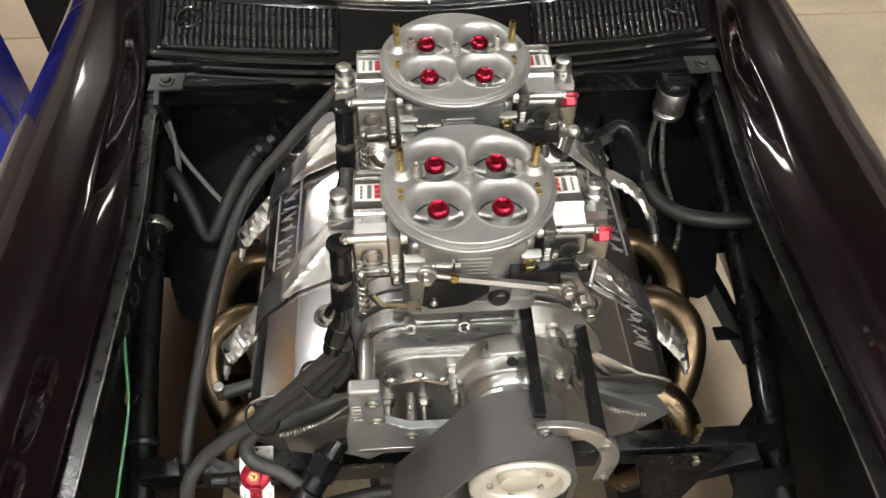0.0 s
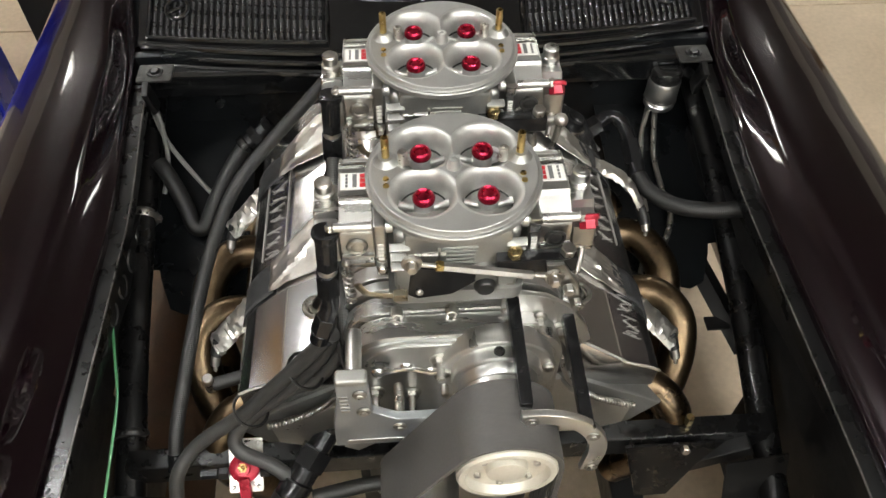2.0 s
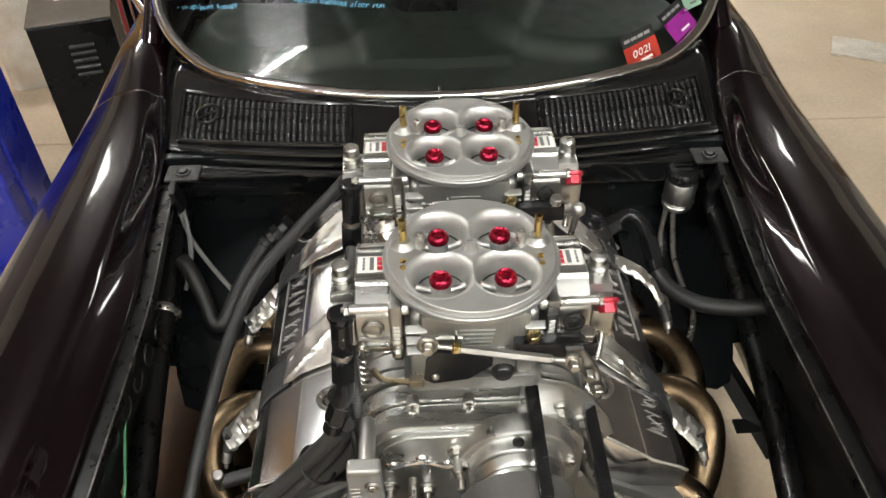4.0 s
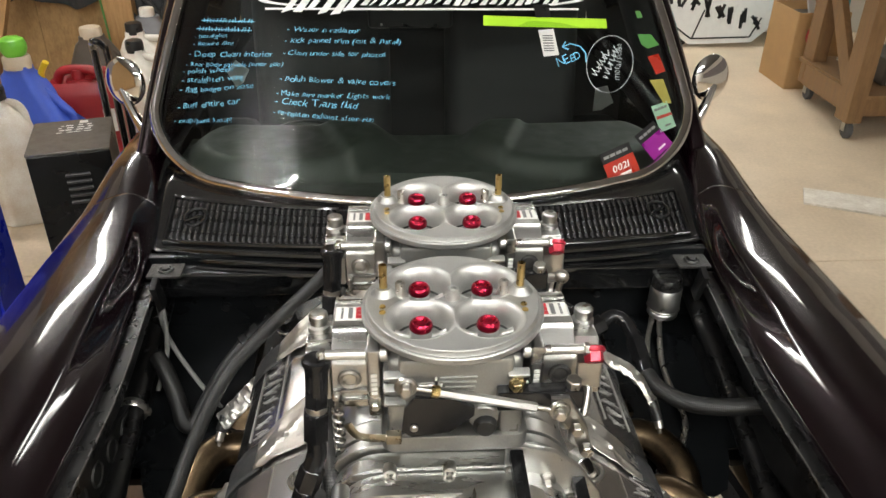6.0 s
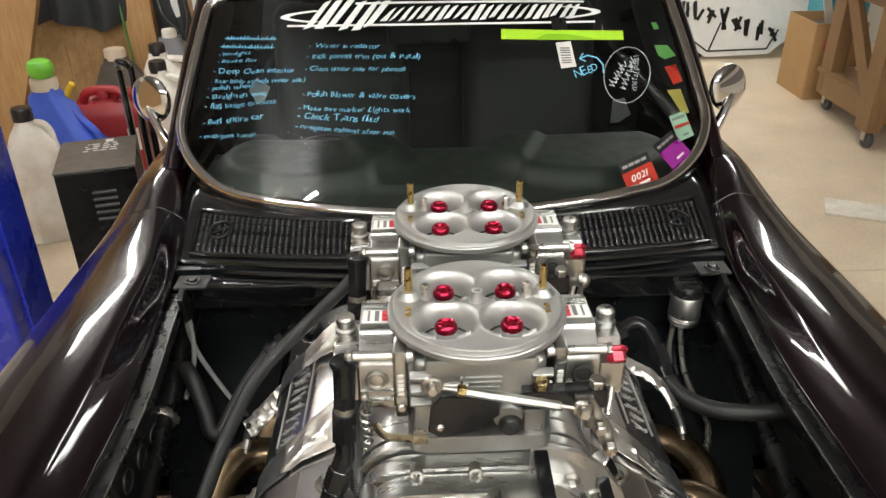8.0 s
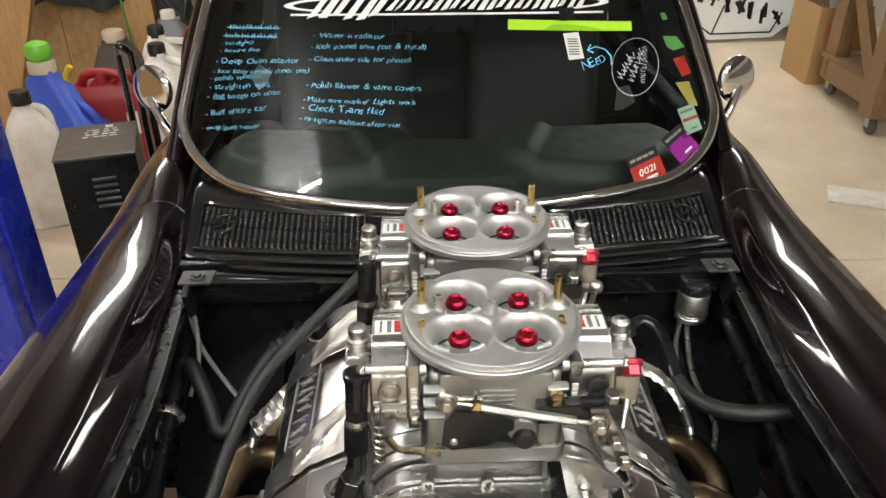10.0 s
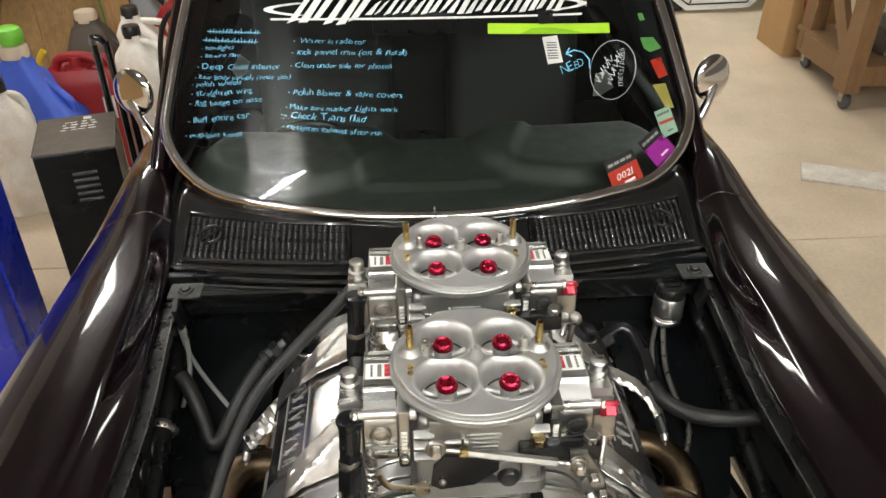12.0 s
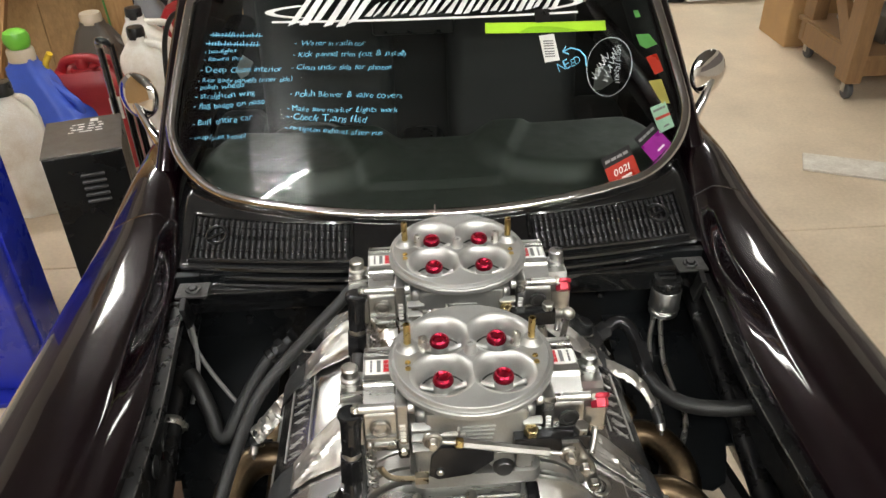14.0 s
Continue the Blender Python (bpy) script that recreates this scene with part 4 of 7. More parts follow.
tagbox = on_glass("black_toll_tag", [bar(0.268, 0.835, 0.270, 0.765, 0.036)], BLACK_PLASTIC, "small black tag at the head of the windshield", "tag", lift=0.006)


def sticker(cd, cv, w, h, turn, top, low, label, number=""):
    """A two-band sticker: a dark or pale head with bars, and a coloured field."""
    tall = 0.57
    ca, sa = math.cos(radians(turn)), math.sin(radians(turn))

    def at(a, b):
        return (cd + a * ca - b * sa, cv + (a * sa + b * ca) / tall)
    st = on_glass("windshield_sticker", [[at(-w / 2, -h / 2), at(w / 2, -h / 2), at(w / 2, h * 0.15), at(-w / 2, h * 0.15)]], low, label, "sticker", "stickers on the windshield")
    on_glass("head", [[at(-w / 2, h * 0.15), at(w / 2, h * 0.15), at(w / 2, h / 2), at(-w / 2, h / 2)]], top, "", "", parent=st)
    for k in range(4):
        a0 = -w * 0.42 + w * 0.21 * k
        on_glass("bar", [[at(a0, h * 0.28), at(a0 + w * 0.17, h * 0.28), at(a0 + w * 0.18, h * 0.37), at(a0 + w * 0.01, h * 0.37)]], PALE_INK if top is BLACK_INK else GREY_INK, "", "", lift=0.0022, parent=st)
    on_glass("bar", [[at(-w * 0.1, -h * 0.38), at(w * 0.25, -h * 0.38), at(w * 0.25, -h * 0.31), at(-w * 0.1, -h * 0.31)]], WHITE_VINYL if top is BLACK_INK else GREY_INK, "", "", lift=0.0022, parent=st)
    if number:
        a, b = at(-w * 0.28, -h * 0.2), at(w * 0.28, -h * 0.2)
        ob = written("sticker_number", number, *a, *b, WHITE_VINYL, 1.0, 0.012, 0.0)
        ob["label"], ob["category"], ob["group"] = "0021 in white on a red windshield sticker", "number", ""
    return st


# magenta, mint and mustard are dimmed in colour, as if behind the tinted glass
MAGENTA = mat("magenta_vinyl", (0.27, 0.02, 0.24), None, 0.35, 0, bump=0)
RED_VINYL = mat("red_vinyl", (0.42, 0.035, 0.02), None, 0.35, 0, bump=0)
MINT = mat("mint_vinyl", (0.28, 0.46, 0.33), None, 0.4, 0, bump=0)
MUSTARD = mat("mustard_vinyl", (0.33, 0.29, 0.07), None, 0.4, 0, bump=0)
LEAF = mat("green_vinyl", (0.09, 0.28, 0.07), None, 0.4, 0, bump=0)
sticker(0.408, 0.052, 0.074, 0.078, 14, BLACK_INK, RED_VINYL, "red and black square sticker at the foot of the windshield", "0021")
sticker(0.496, 0.118, 0.060, 0.080, 30, BLACK_INK, MAGENTA, "magenta and black sticker at the foot of the windshield")
sticker(0.530, 0.215, 0.042, 0.075, 10, MINT, MINT, "pale green printed sticker with a red band by the pillar")
on_glass("windshield_sticker", [[(0.512, 0.205), (0.552, 0.215), (0.550, 0.228), (0.511, 0.220)]], RED_VINYL, "red band sticker by the pillar", "sticker", "stickers on the windshield", lift=0.0024)
on_glass("windshield_sticker", [[(0.510, 0.405), (0.545, 0.40), (0.556, 0.27), (0.535, 0.28)]], MUSTARD, "mustard yellow sticker by the pillar", "sticker", "stickers on the windshield")
on_glass("windshield_sticker", [[(0.515, 0.53), (0.545, 0.54), (0.555, 0.44), (0.53, 0.43)]], RED_VINYL, "orange red sticker by the pillar", "sticker", "stickers on the windshield")
on_glass("windshield_sticker", [[(0.500, 0.66), (0.535, 0.655), (0.552, 0.59), (0.52, 0.575), (0.505, 0.60)]], LEAF, "green sticker by the pillar", "sticker", "stickers on the windshield")
on_glass("windshield_sticker", [[(0.505, 0.80), (0.518, 0.80), (0.522, 0.76), (0.508, 0.755)]], LEAF, "small green sticker by the pillar", "sticker", "stickers on the windshield")


# ---- the engine ----
EX = 0.083
engine = thing("engine", (EX, 0.75, 0.2), "bright aluminium V8 with a blower and mirror-polished valve covers", "engine")
part("block", Geo().box((EX, 0.76, 0.50), (0.30, 0.52, 0.42), 0.03, seg=3), DARK, engine, "dark cast engine block")
part("oil_pan", Geo().box((EX, 0.80, 0.25), (0.24, 0.5, 0.12), 0.03, seg=3), DARK, engine)
part("timing_cover", Geo().lathe((EX, 0.50, 0.56), (0, -1, 0), [(0, 0.05), (0.11, 0.05), (0.125, 0.035), (0.13, 0)], 40), CAST, engine)
for s in (-1, 1):
    hd = facing((EX + s * 0.205, 0.50, 0.70), (0, 1, 0), (s * 0.5, 0, 0.8))
    part("cylinder_head", Geo().prism([(-0.085, -0.07), (0.085, -0.07), (0.095, 0.06), (-0.095, 0.06)], 0.50, hd, 0.006), CAST, engine, "cast aluminium cylinder head")


ETCHED = mat("etched_aluminium", (0.62, 0.61, 0.59), (0.50, 0.49, 0.47), 0.6, 0.7, scale=50, bump=0.1)
STRAP = mat("black_strap_fabric", (0.03, 0.031, 0.032), (0.02, 0.02, 0.021), 0.6, 0, scale=60, bump=0.3, grain=700)


def crumpled(pts, r, seed, flat=0.5):
    """A flattened foil sleeve along pts, its skin dented at random."""
    rr = random.Random(seed)
    g = Geo().tube(pts, r, 14, res=5, flat=(1, flat))
    dent = 0.0017
    g.v = [(x + rr.uniform(-dent, dent), y + rr.uniform(-dent, dent), z + rr.uniform(-dent, dent)) for x, y, z in g.v]
    g.uv = {}
    return g


def valve_cover(s):
    """Fabricated cover: a broad upper face and a steep outer face that meet in a long ridge, welded ends."""
    # half width, height, and how far the front end stands back
    prof = [(0.141, 0.79, 0.51), (0.143, 0.884, 0.507), (0.152, 0.897, 0.505), (0.222, 0.866, 0.483), (0.229, 0.860, 0.482), (0.270, 0.832, 0.488), (0.287, 0.812, 0.494), (0.290, 0.755, 0.502), (0.20, 0.755, 0.51)]
    y1 = 1.005
    g = Geo()
    k = len(prof)
    bm = bmesh.new()
    vs = [bm.verts.new((EX + s * h, y, z)) for h, z, y in prof] + [bm.verts.new((EX + s * h, y1, z)) for h, z, y in prof]
    for i in range(1, k - 1):
        bm.faces.new((vs[0], vs[i], vs[i + 1]))
    bm.faces.new(vs[k:][::-1])
    for i in range(k):
        bm.faces.new((vs[i], vs[k + i], vs[k + (i + 1) % k], vs[(i + 1) % k]))
    bmesh.ops.recalc_face_normals(bm, faces=bm.faces[:])
    bmesh.ops.bevel(bm, geom=[e for e in bm.edges if e.calc_face_angle(0) > 0.2], offset=0.0025, segments=2, affect="EDGES", profile=0.5)
    g.bm(bm)
    vc = part("valve_cover", g, COVER, engine, "mirror-polished fabricated valve cover", 30)
    # weld bead round the front end
    bead = [Vector((EX + s * h, y - 0.001, z)) for h, z, y in prof[1:7]]
    wd = Geo()
    for a, b in zip(bead, bead[1:]):
        m = max(2, int((b - a).length / 0.0042))
        for i in range(m):
            wd.ball(a.lerp(b, i / m), 0.003, (1, 0.7, 0.7), 8)
    part("weld_bead", wd, STEEL, vc, "rippled weld bead")
    # raised maker's lettering as plain strokes on the outer face
    nrm = Vector((s * 0.564, 0, 0.826)).normalized()
    up = Vector((-s * 0.826, 0, 0.564))
    rs = random.Random(8)
    st = Geo()
    for y in ([0.532 + 0.013 * i for i in range(6)] if s > 0 else []) + [0.705 + 0.022 * i for i in range(9)]:
        c = Vector((EX + s * 0.2495, y, 0.8468)) + nrm * 0.0004
        for q in range(3):
            a = c + up * rs.uniform(-0.018, -0.004) + Vector((0, rs.uniform(-0.006, 0.006), 0))
            b = c + up * rs.uniform(0.006, 0.018) + Vector((0, rs.uniform(-0.006, 0.008), 0))
            st.cyl(a, b, 0.0004, n=6, b=0.0001)
    for o in (-0.0225, 0.0225):
        st.cyl(Vector((EX + s * 0.2495, 0.70, 0.8468)) + up * o + nrm * 0.0003, Vector((EX + s * 0.2495, 0.92, 0.8468)) + up * o + nrm * 0.0003, 0.0008, n=6, b=0.0002)
    part("engraving", st, ETCHED, vc, "engraved strokes in a ruled border")
    # breather neck on the upper face
    neck = Vector((EX + s * 0.178, 0.578, 0.886))
    part("breather_neck", Geo().cyl(neck - Vector((0, 0, 0.01)), neck + Vector((-s * 0.02, 0, 0.028)), 0.013), POLISHED, vc)
    part("neck_weld", Geo().ring(neck, (0, 0, 1), 0.016, 0.003, 24, 6), STEEL, vc)
    # foil blankets over the ridge, each held by a black strap and a foil sleeve
    def skin(h):
        """The cover's height at half width h."""
        for (h0, z0, _), (h1, z1, _) in zip(prof[2:7], prof[3:8]):
            if h <= h1:
                return lerp(z0, z1, max(0, h - h0) / (h1 - h0))
        return 0.755

    for yc, seed in ((0.657 if s < 0 else 0.625, 3), (0.885, 9)):
        rr = random.Random(seed + s)
        st = Geo()
        st.grid(lambda u, v: (EX + s * lerp(0.243, 0.296, u), yc + lerp(-0.028, 0.027, v) - 0.012 * u, skin(lerp(0.243, 0.296, u) if u < 0.85 else 0.285) + 0.004 - (0.03 * (u - 0.85) / 0.15 if u > 0.85 else 0)), 12, 6)
        solid(part("strap", st, STRAP, vc, "black fabric strap across the cover"), 0.002, 0)
        f = Geo()

        def fn(u, v):
            h = lerp(0.250, 0.150, u) if s < 0 else lerp(0.256, 0.166, u)
            y = lerp(yc - 0.027 + 0.004 * u, yc + 0.026 + 0.055 * min(1, u * 1.6), v) if s < 0 else lerp(yc - 0.030 + 0.040 * u * u, yc + 0.022 + 0.055 * u, v)
            lip = (0.004 if s < 0 else 0.006) * math.exp(-(v / 0.10) ** 2) * (0.25 + u)
            fold = 0.0045 * math.exp(-abs(v - 0.12 - 0.75 * u) / 0.07)
            return (EX + s * h, y, skin(h) + 0.005 + lip + fold + rr.uniform(-0.0010, 0.0010))
        f.grid(fn, 18, 17)
        solid(part("foil_sheet", f, FOIL, vc, "crumpled heat foil sheet", 14), 0.0012, 1)
        if s > 0 and yc > 0.8:
            continue
        q0, q1 = Vector((EX + s * 0.286, yc - 0.010, 0.796)), Vector((EX + s * 0.345, yc - 0.045, 0.748))
        part("foil_tab", crumpled([q0.lerp(q1, k / 4) for k in range(5)], 0.020, seed + s, 0.34), FOIL, vc, "crumpled foil sleeve", 16)
        e = Vector((EX + s * 0.346, yc - 0.048, 0.742))
        part("tab_boot", Geo().cyl(e + Vector((-s * 0.008, 0.010, 0.012)), e + Vector((0, -0.006, -0.006)), 0.0105, 0.009), RUBBER_BLACK, vc, "black rubber boot")
        part("tab_bolt", Geo().cyl(e + Vector((0, -0.005, -0.005)), e + Vector((s * 0.003, -0.016, -0.018)), 0.007).cyl(e + Vector((s * 0.003, -0.016, -0.018)), e + Vector((s * 0.003, -0.020, -0.026)), 0.0035), STEEL, vc, "steel lead lug")
    cap = Vector((EX + s * 0.240, 0.952, 0.852))
    part("oil_cap", Geo().lathe(cap, (s * 0.3, 0, 1), [(0.021, 0), (0.021, 0.004), (0.017, 0.005), (0.017, 0.018), (0.014, 0.02), (0.006, 0.017), (0, 0.017)], 24), BLACK_ANOD, vc, "black filler cap")
    part("cap_ring", Geo().ring(cap, (s * 0.3, 0, 1), 0.021, 0.003, 28, 8), POLISHED, vc)
    # stand-off post with a black lead at the front
    if s > 0:
        return vc
    e = Vector((EX + s * 0.345, 0.555, 0.735))
    part("lead_boot", Geo().cyl(e, e + Vector((-s * 0.05, 0.01, 0.005)), 0.010), RUBBER_BLACK, vc)
    part("lead_clip", Geo().cyl(e + Vector((s * 0.004, 0, -0.012)), e + Vector((s * 0.004, 0, 0.02)), 0.008), STEEL, vc)
    return vc


for s in (-1, 1):
    valve_cover(s)
    # tubular headers
    for run in (((0.27, 0.560, 0.69), (0.320, 0.530, 0.685), (0.345, 0.500, 0.655), (0.330, 0.482, 0.60), (0.28, 0.50, 0.48)),
                ((0.27, 0.705, 0.69), (0.345, 0.700, 0.705), (0.382, 0.655, 0.695), (0.372, 0.595, 0.655), (0.335, 0.545, 0.59), (0.28, 0.52, 0.47)),
                ((0.27, 0.840, 0.68), (0.345, 0.835, 0.695), (0.385, 0.780, 0.685), (0.384, 0.715, 0.65), (0.355, 0.655, 0.57), (0.30, 0.62, 0.44)),
                ((0.27, 0.950, 0.67), (0.325, 0.945, 0.66), (0.350, 0.900, 0.62), (0.345, 0.83, 0.55), (0.32, 0.75, 0.44))):
        part("header_pipe", Geo().tube([(EX + s * h, y, z) for h, y, z in run], 0.0285, 20, res=8), HEADER, engine, "heat-tinted bronze header pipe")
    part("header_flange", Geo().box((EX + s * 0.262, 0.73, 0.695), (0.012, 0.46, 0.05), 0.004), STEEL, engine)

def along(y):
    """A pose that stands an outline upright, its depth running towards -y."""
    return Matrix.Translation((EX, y, 0)) @ Matrix(((1, 0, 0, 0), (0, 0, -1, 0), (0, 1, 0, 0), (0, 0, 0, 1)))


# intake and blower
for s in (-1, 1):
    part("intake_wall", Geo().prism([(0, 0), (0.135, -0.115), (0.155, -0.10), (0.155, -0.07), (0.02, 0.05), (0, 0.05)], 0.54,
                                    Matrix.Translation((EX, 1.0, 0.80)) @ Matrix(((s, 0, 0, 0), (0, 0, -1, 0), (0, 1, 0, 0), (0, 0, 0, 1))), 0.004), CAST, engine, "cast intake manifold wall")
    # corrugated end seal with its weld beads
    wd = Geo()
    p0, p1, p2 = Vector((EX + s * 0.132, 0.460, 0.915)), Vector((EX + s * 0.146, 0.458, 0.818)), Vector((EX + s * 0.250, 0.462, 0.776))
    for i in range(40):
        t = i / 39
        p = p0.lerp(p1, t).lerp(p1.lerp(p2, t), t)
        wd.ball(p, 0.0052, (0.62, 1, 1), 10)
    part("weld_seam", wd, STEEL, engine, "coarse rippled weld seam")
    end = [(0.105, 0.86), (0.138, 0.856), (0.158, 0.818), (0.200, 0.790), (0.250, 0.770), (0.245, 0.72), (0.20, 0.70), (0.105, 0.70)]
    part("manifold_end", Geo().prism([(s * h, z) for h, z in end], 0.010, along(0.474), 0.003), MACHINED, engine, "machined intake end plate")


def arch(w, top, base, r=0.06, k=12):
    """An upright section with a flat head and round shoulders: half width w, from base up to top."""
    right = [(w - r + r * math.cos(math.pi / 2 * i / k), top - r + r * math.sin(math.pi / 2 * i / k)) for i in range(k + 1)]
    return [(w, base)] + right + [(-x, z) for x, z in right[::-1]] + [(-w, base)]


GEARCOVER = mat("darkened_polished_aluminium", (0.70, 0.70, 0.69), (0.56, 0.56, 0.55), 0.36, 1.0, scale=12, bump=0.06, grain=80)
blower = part("blower_case", Geo().prism(arch(0.137, 0.998, 0.78), 0.46, along(1.02), 0.004), BLOWER, engine, "ribbed aluminium blower case")
for y in (0.62, 0.68, 0.86, 0.95):
    part("case_rib", Geo().prism(arch(0.141, 1.000, 0.80), 0.010, along(y), 0.002), BLOWER, blower)
part("rear_plate", Geo().prism(arch(0.1405, 1.000, 0.79, 0.064), 0.022, along(0.556), 0.0015), BLOWER, blower, "machined blower end plate")
part("front_plate", Geo().prism(arch(0.139, 0.998, 0.79, 0.063), 0.013, along(0.5315), 0.0015), BLOWER, blower, "machined blower end plate")
# sunk black rings, coloured so the gaps between plates read dark
for y in (0.5185, 0.5325):
    part("plate_gap", Geo().prism(arch(0.128, 0.980, 0.80, 0.056), 0.007, along(y), 0), BLACK_INK, blower)
part("band", Geo().prism(arch(0.1355, 0.990, 0.80, 0.062), 0.024, along(0.515), 0.0015), BLOWER, blower, "machined front band")
part("band_step", Geo().prism(arch(0.1305, 0.984, 0.80, 0.060), 0.031, along(0.490), 0.002), BLOWER, blower, "machined front band")
part("bearing_cover", Geo().prism(arch(0.124, 0.977, 0.82, 0.058), 0.004, along(0.459), 0.001), GEARCOVER, blower, "polished gear cover ring")
adapter = [(-0.062, -0.19), (0.062, -0.19), (0.078, -0.165), (0.078, 0.17), (-0.078, 0.17), (-0.078, -0.165)]
part("adapter_plate", Geo().prism(adapter, 0.042, Matrix.Translation((EX + 0.005, 0.702, 0.990)), 0.003), CAST, blower, "flat carburettor adapter plate")
for x in (-0.068, -0.004, 0.062):
    b = Vector((EX + x, 0.486, 0.9875))
    part("cap_screw", Geo().lathe(b + Vector((0, 0.010, 0)), (0, -1, 0), [(0, 0), (0.007, 0), (0.0072, 0.001), (0.0072, 0.011), (0.0066, 0.012), (0.004, 0.012), (0.0036, 0.007), (0, 0.007)], 18), STEEL, blower, "steel cap screw")
oval = [(-0.062 + (0.056) * math.cos(a), 0.905 + 0.066 * math.sin(a)) for a in [math.pi / 2 + math.pi * i / 14 for i in range(15)]] \
    + [(0.062 + 0.056 * math.cos(a), 0.905 + 0.066 * math.sin(a)) for a in [-math.pi / 2 + math.pi * i / 14 for i in range(15)]]
part("gear_cover", Geo().prism(oval, 0.003, along(0.4555), 0.001), GEARCOVER, blower, "polished oval gear cover")
chain = Geo().tube([(EX - 0.095, 0.4500, 0.920), (EX - 0.06, 0.4500, 0.930), (EX - 0.03, 0.4500, 0.918), (EX, 0.4500, 0.928)], 0.004, 8)
for x, z in ((-0.095, 0.92), (-0.06, 0.93), (-0.03, 0.918)):
    chain.lathe((EX + x, 0.4515, z), (0, -1, 0), [(0, 0.004), (0.007, 0.003), (0.009, 0)], 12)
part("cover_relief", chain, POLISHED, blower)
for x, z in ((-0.02, 0.945), (-0.015, 0.905), (-0.10, 0.875), (-0.055, 0.868)):
    b = Vector((EX + x, 0.4525, z))
    part("stud", Geo().cyl(b, b + Vector((0, -0.03, 0)), 0.005, n=12).hexa(b, b + Vector((0, -0.010, 0)), 0.009).cyl(b + Vector((0, -0.004, 0)), b, 0.012), STEEL, blower, "steel stud with nut")
# drive snout and pulleys
SX, SZ = 0.127, 0.935
part("snout_flange", Geo().lathe((SX + 0.004, 0.459, SZ - 0.010), (0, -1, 0), [(0.071, -0.005), (0.071, 0.020), (0.0695, 0.0215), (0.069, 0.0216)], 64), MACHINED, blower, "round machined snout flange")
part("flange_face", Geo().lathe((SX + 0.004, 0.459, SZ - 0.010), (0, -1, 0), [(0.069, 0.0216), (0.045, 0.0216)], 64), GEARCOVER, blower)
part("snout_collar", Geo().lathe((SX + 0.002, 0.440, SZ), (0, -1, 0), [(0.054, 0.0), (0.054, 0.018), (0.0525, 0.0195), (0.048, 0.020), (0.046, 0.030), (0.044, 0.032), (0.038, 0.032)], 56), MACHINED, blower, "machined bearing collar")
part("snout", Geo().lathe((SX, 0.40, SZ), (0, -1, 0), [(0.041, -0.04), (0.041, 0.03), (0.039, 0.033), (0.039, 0.07), (0, 0.07)], 48), MACHINED, blower, "bright machined drive snout")
for a in (12, -42, 168, 222):
    p = Vector((SX + 0.004 + 0.062 * math.cos(radians(a)), 0.4378, SZ - 0.010 + 0.062 * math.sin(radians(a))))
    part("flange_bolt", Geo().lathe(p, (0, -1, 0), [(0.0068, 0), (0.0068, 0.005), (0.006, 0.006), (0.0038, 0.006), (0.0034, 0.002), (0, 0.002)], 16), STEEL, blower, "steel flange bolt")
bs = Vector((SX + 0.002, 0.430, SZ + 0.0535))
part("top_screw", Geo().lathe(bs, (0, 0, 1), [(0.0065, 0), (0.0065, 0.002), (0.0058, 0.0026), (0.0038, 0.0026), (0.0034, 0.0005), (0, 0.0005)], 16), DARK, blower)
PY0, PY1 = 0.305, 0.392
CREAM = mat("pale_anodised_pulley", (0.66, 0.63, 0.55), (0.54, 0.51, 0.44), 0.42, 0.35, scale=10, bump=0.05)
pulley = part("blower_pulley", Geo().lathe((SX, PY1, SZ), (0, -1, 0), [(0.054, 0), (0.056, 0.003), (0.056, 0.084), (0.0535, 0.087), (0.047, 0.087), (0.043, 0.078), (0.024, 0.074), (0.022, 0.083), (0.012, 0.086), (0.0, 0.086)], 56),
              CREAM, engine, "pale cream drive pulley")
for k in range(6):
    a = radians(60 * k + 20)
    p = Vector((SX + 0.034 * math.cos(a), PY1 - 0.075, SZ + 0.034 * math.sin(a)))
    part("pulley_bolt", Geo().hexa(p, p + Vector((0, -0.006, 0)), 0.004), STEEL, pulley, "steel bolt")
crank_c = (0.083, 0.55)
part("crank_pulley", Geo().lathe((crank_c[0], PY1, crank_c[1]), (0, -1, 0), [(0.10, 0), (0.105, 0.003), (0.105, 0.084), (0.10, 0.087), (0.03, 0.08), (0, 0.08)], 56), BLACK_ANOD, engine, "black crank pulley")


def belt_loop(circles, grow):
    """The taut line round several pulleys (x, z, radius), as points of x and z."""
    pts = sorted((x + (r + grow) * math.cos(2 * math.pi * i / 90), z + (r + grow) * math.sin(2 * math.pi * i / 90)) for x, z, r in circles for i in range(90))
    halves = []
    for some in (pts, pts[::-1]):
        out = []
        for p in some:
            while len(out) > 1 and (out[-1][0] - out[-2][0]) * (p[1] - out[-2][1]) - (out[-1][1] - out[-2][1]) * (p[0] - out[-2][0]) <= 0:
                out.pop()
            out.append(p)
        halves += out[:-1]
    return halves


IDLER = (0.036, 0.795, 0.046)
part("idler_pulley", Geo().lathe((IDLER[0], PY1, IDLER[1]), (0, -1, 0), [(0.02, 0), (0.045, 0.003), (0.045, 0.084), (0.02, 0.087), (0, 0.08)], 40), MACHINED, engine, "machined idler pulley")
wheels = ((SX, SZ, 0.056), IDLER, (crank_c[0], crank_c[1], 0.105))
inner = belt_loop(wheels, 0.0008)
outer = [(x, z) for x, z in inner]
cxm, czm = 0.085, 0.74
nrm = []
for i in range(len(inner)):
    (xa, za), (xb, zb) = inner[i - 1], inner[(i + 1) % len(inner)]
    ln = math.hypot(xb - xa, zb - za)
    nrm.append(((zb - za) / ln, -(xb - xa) / ln))
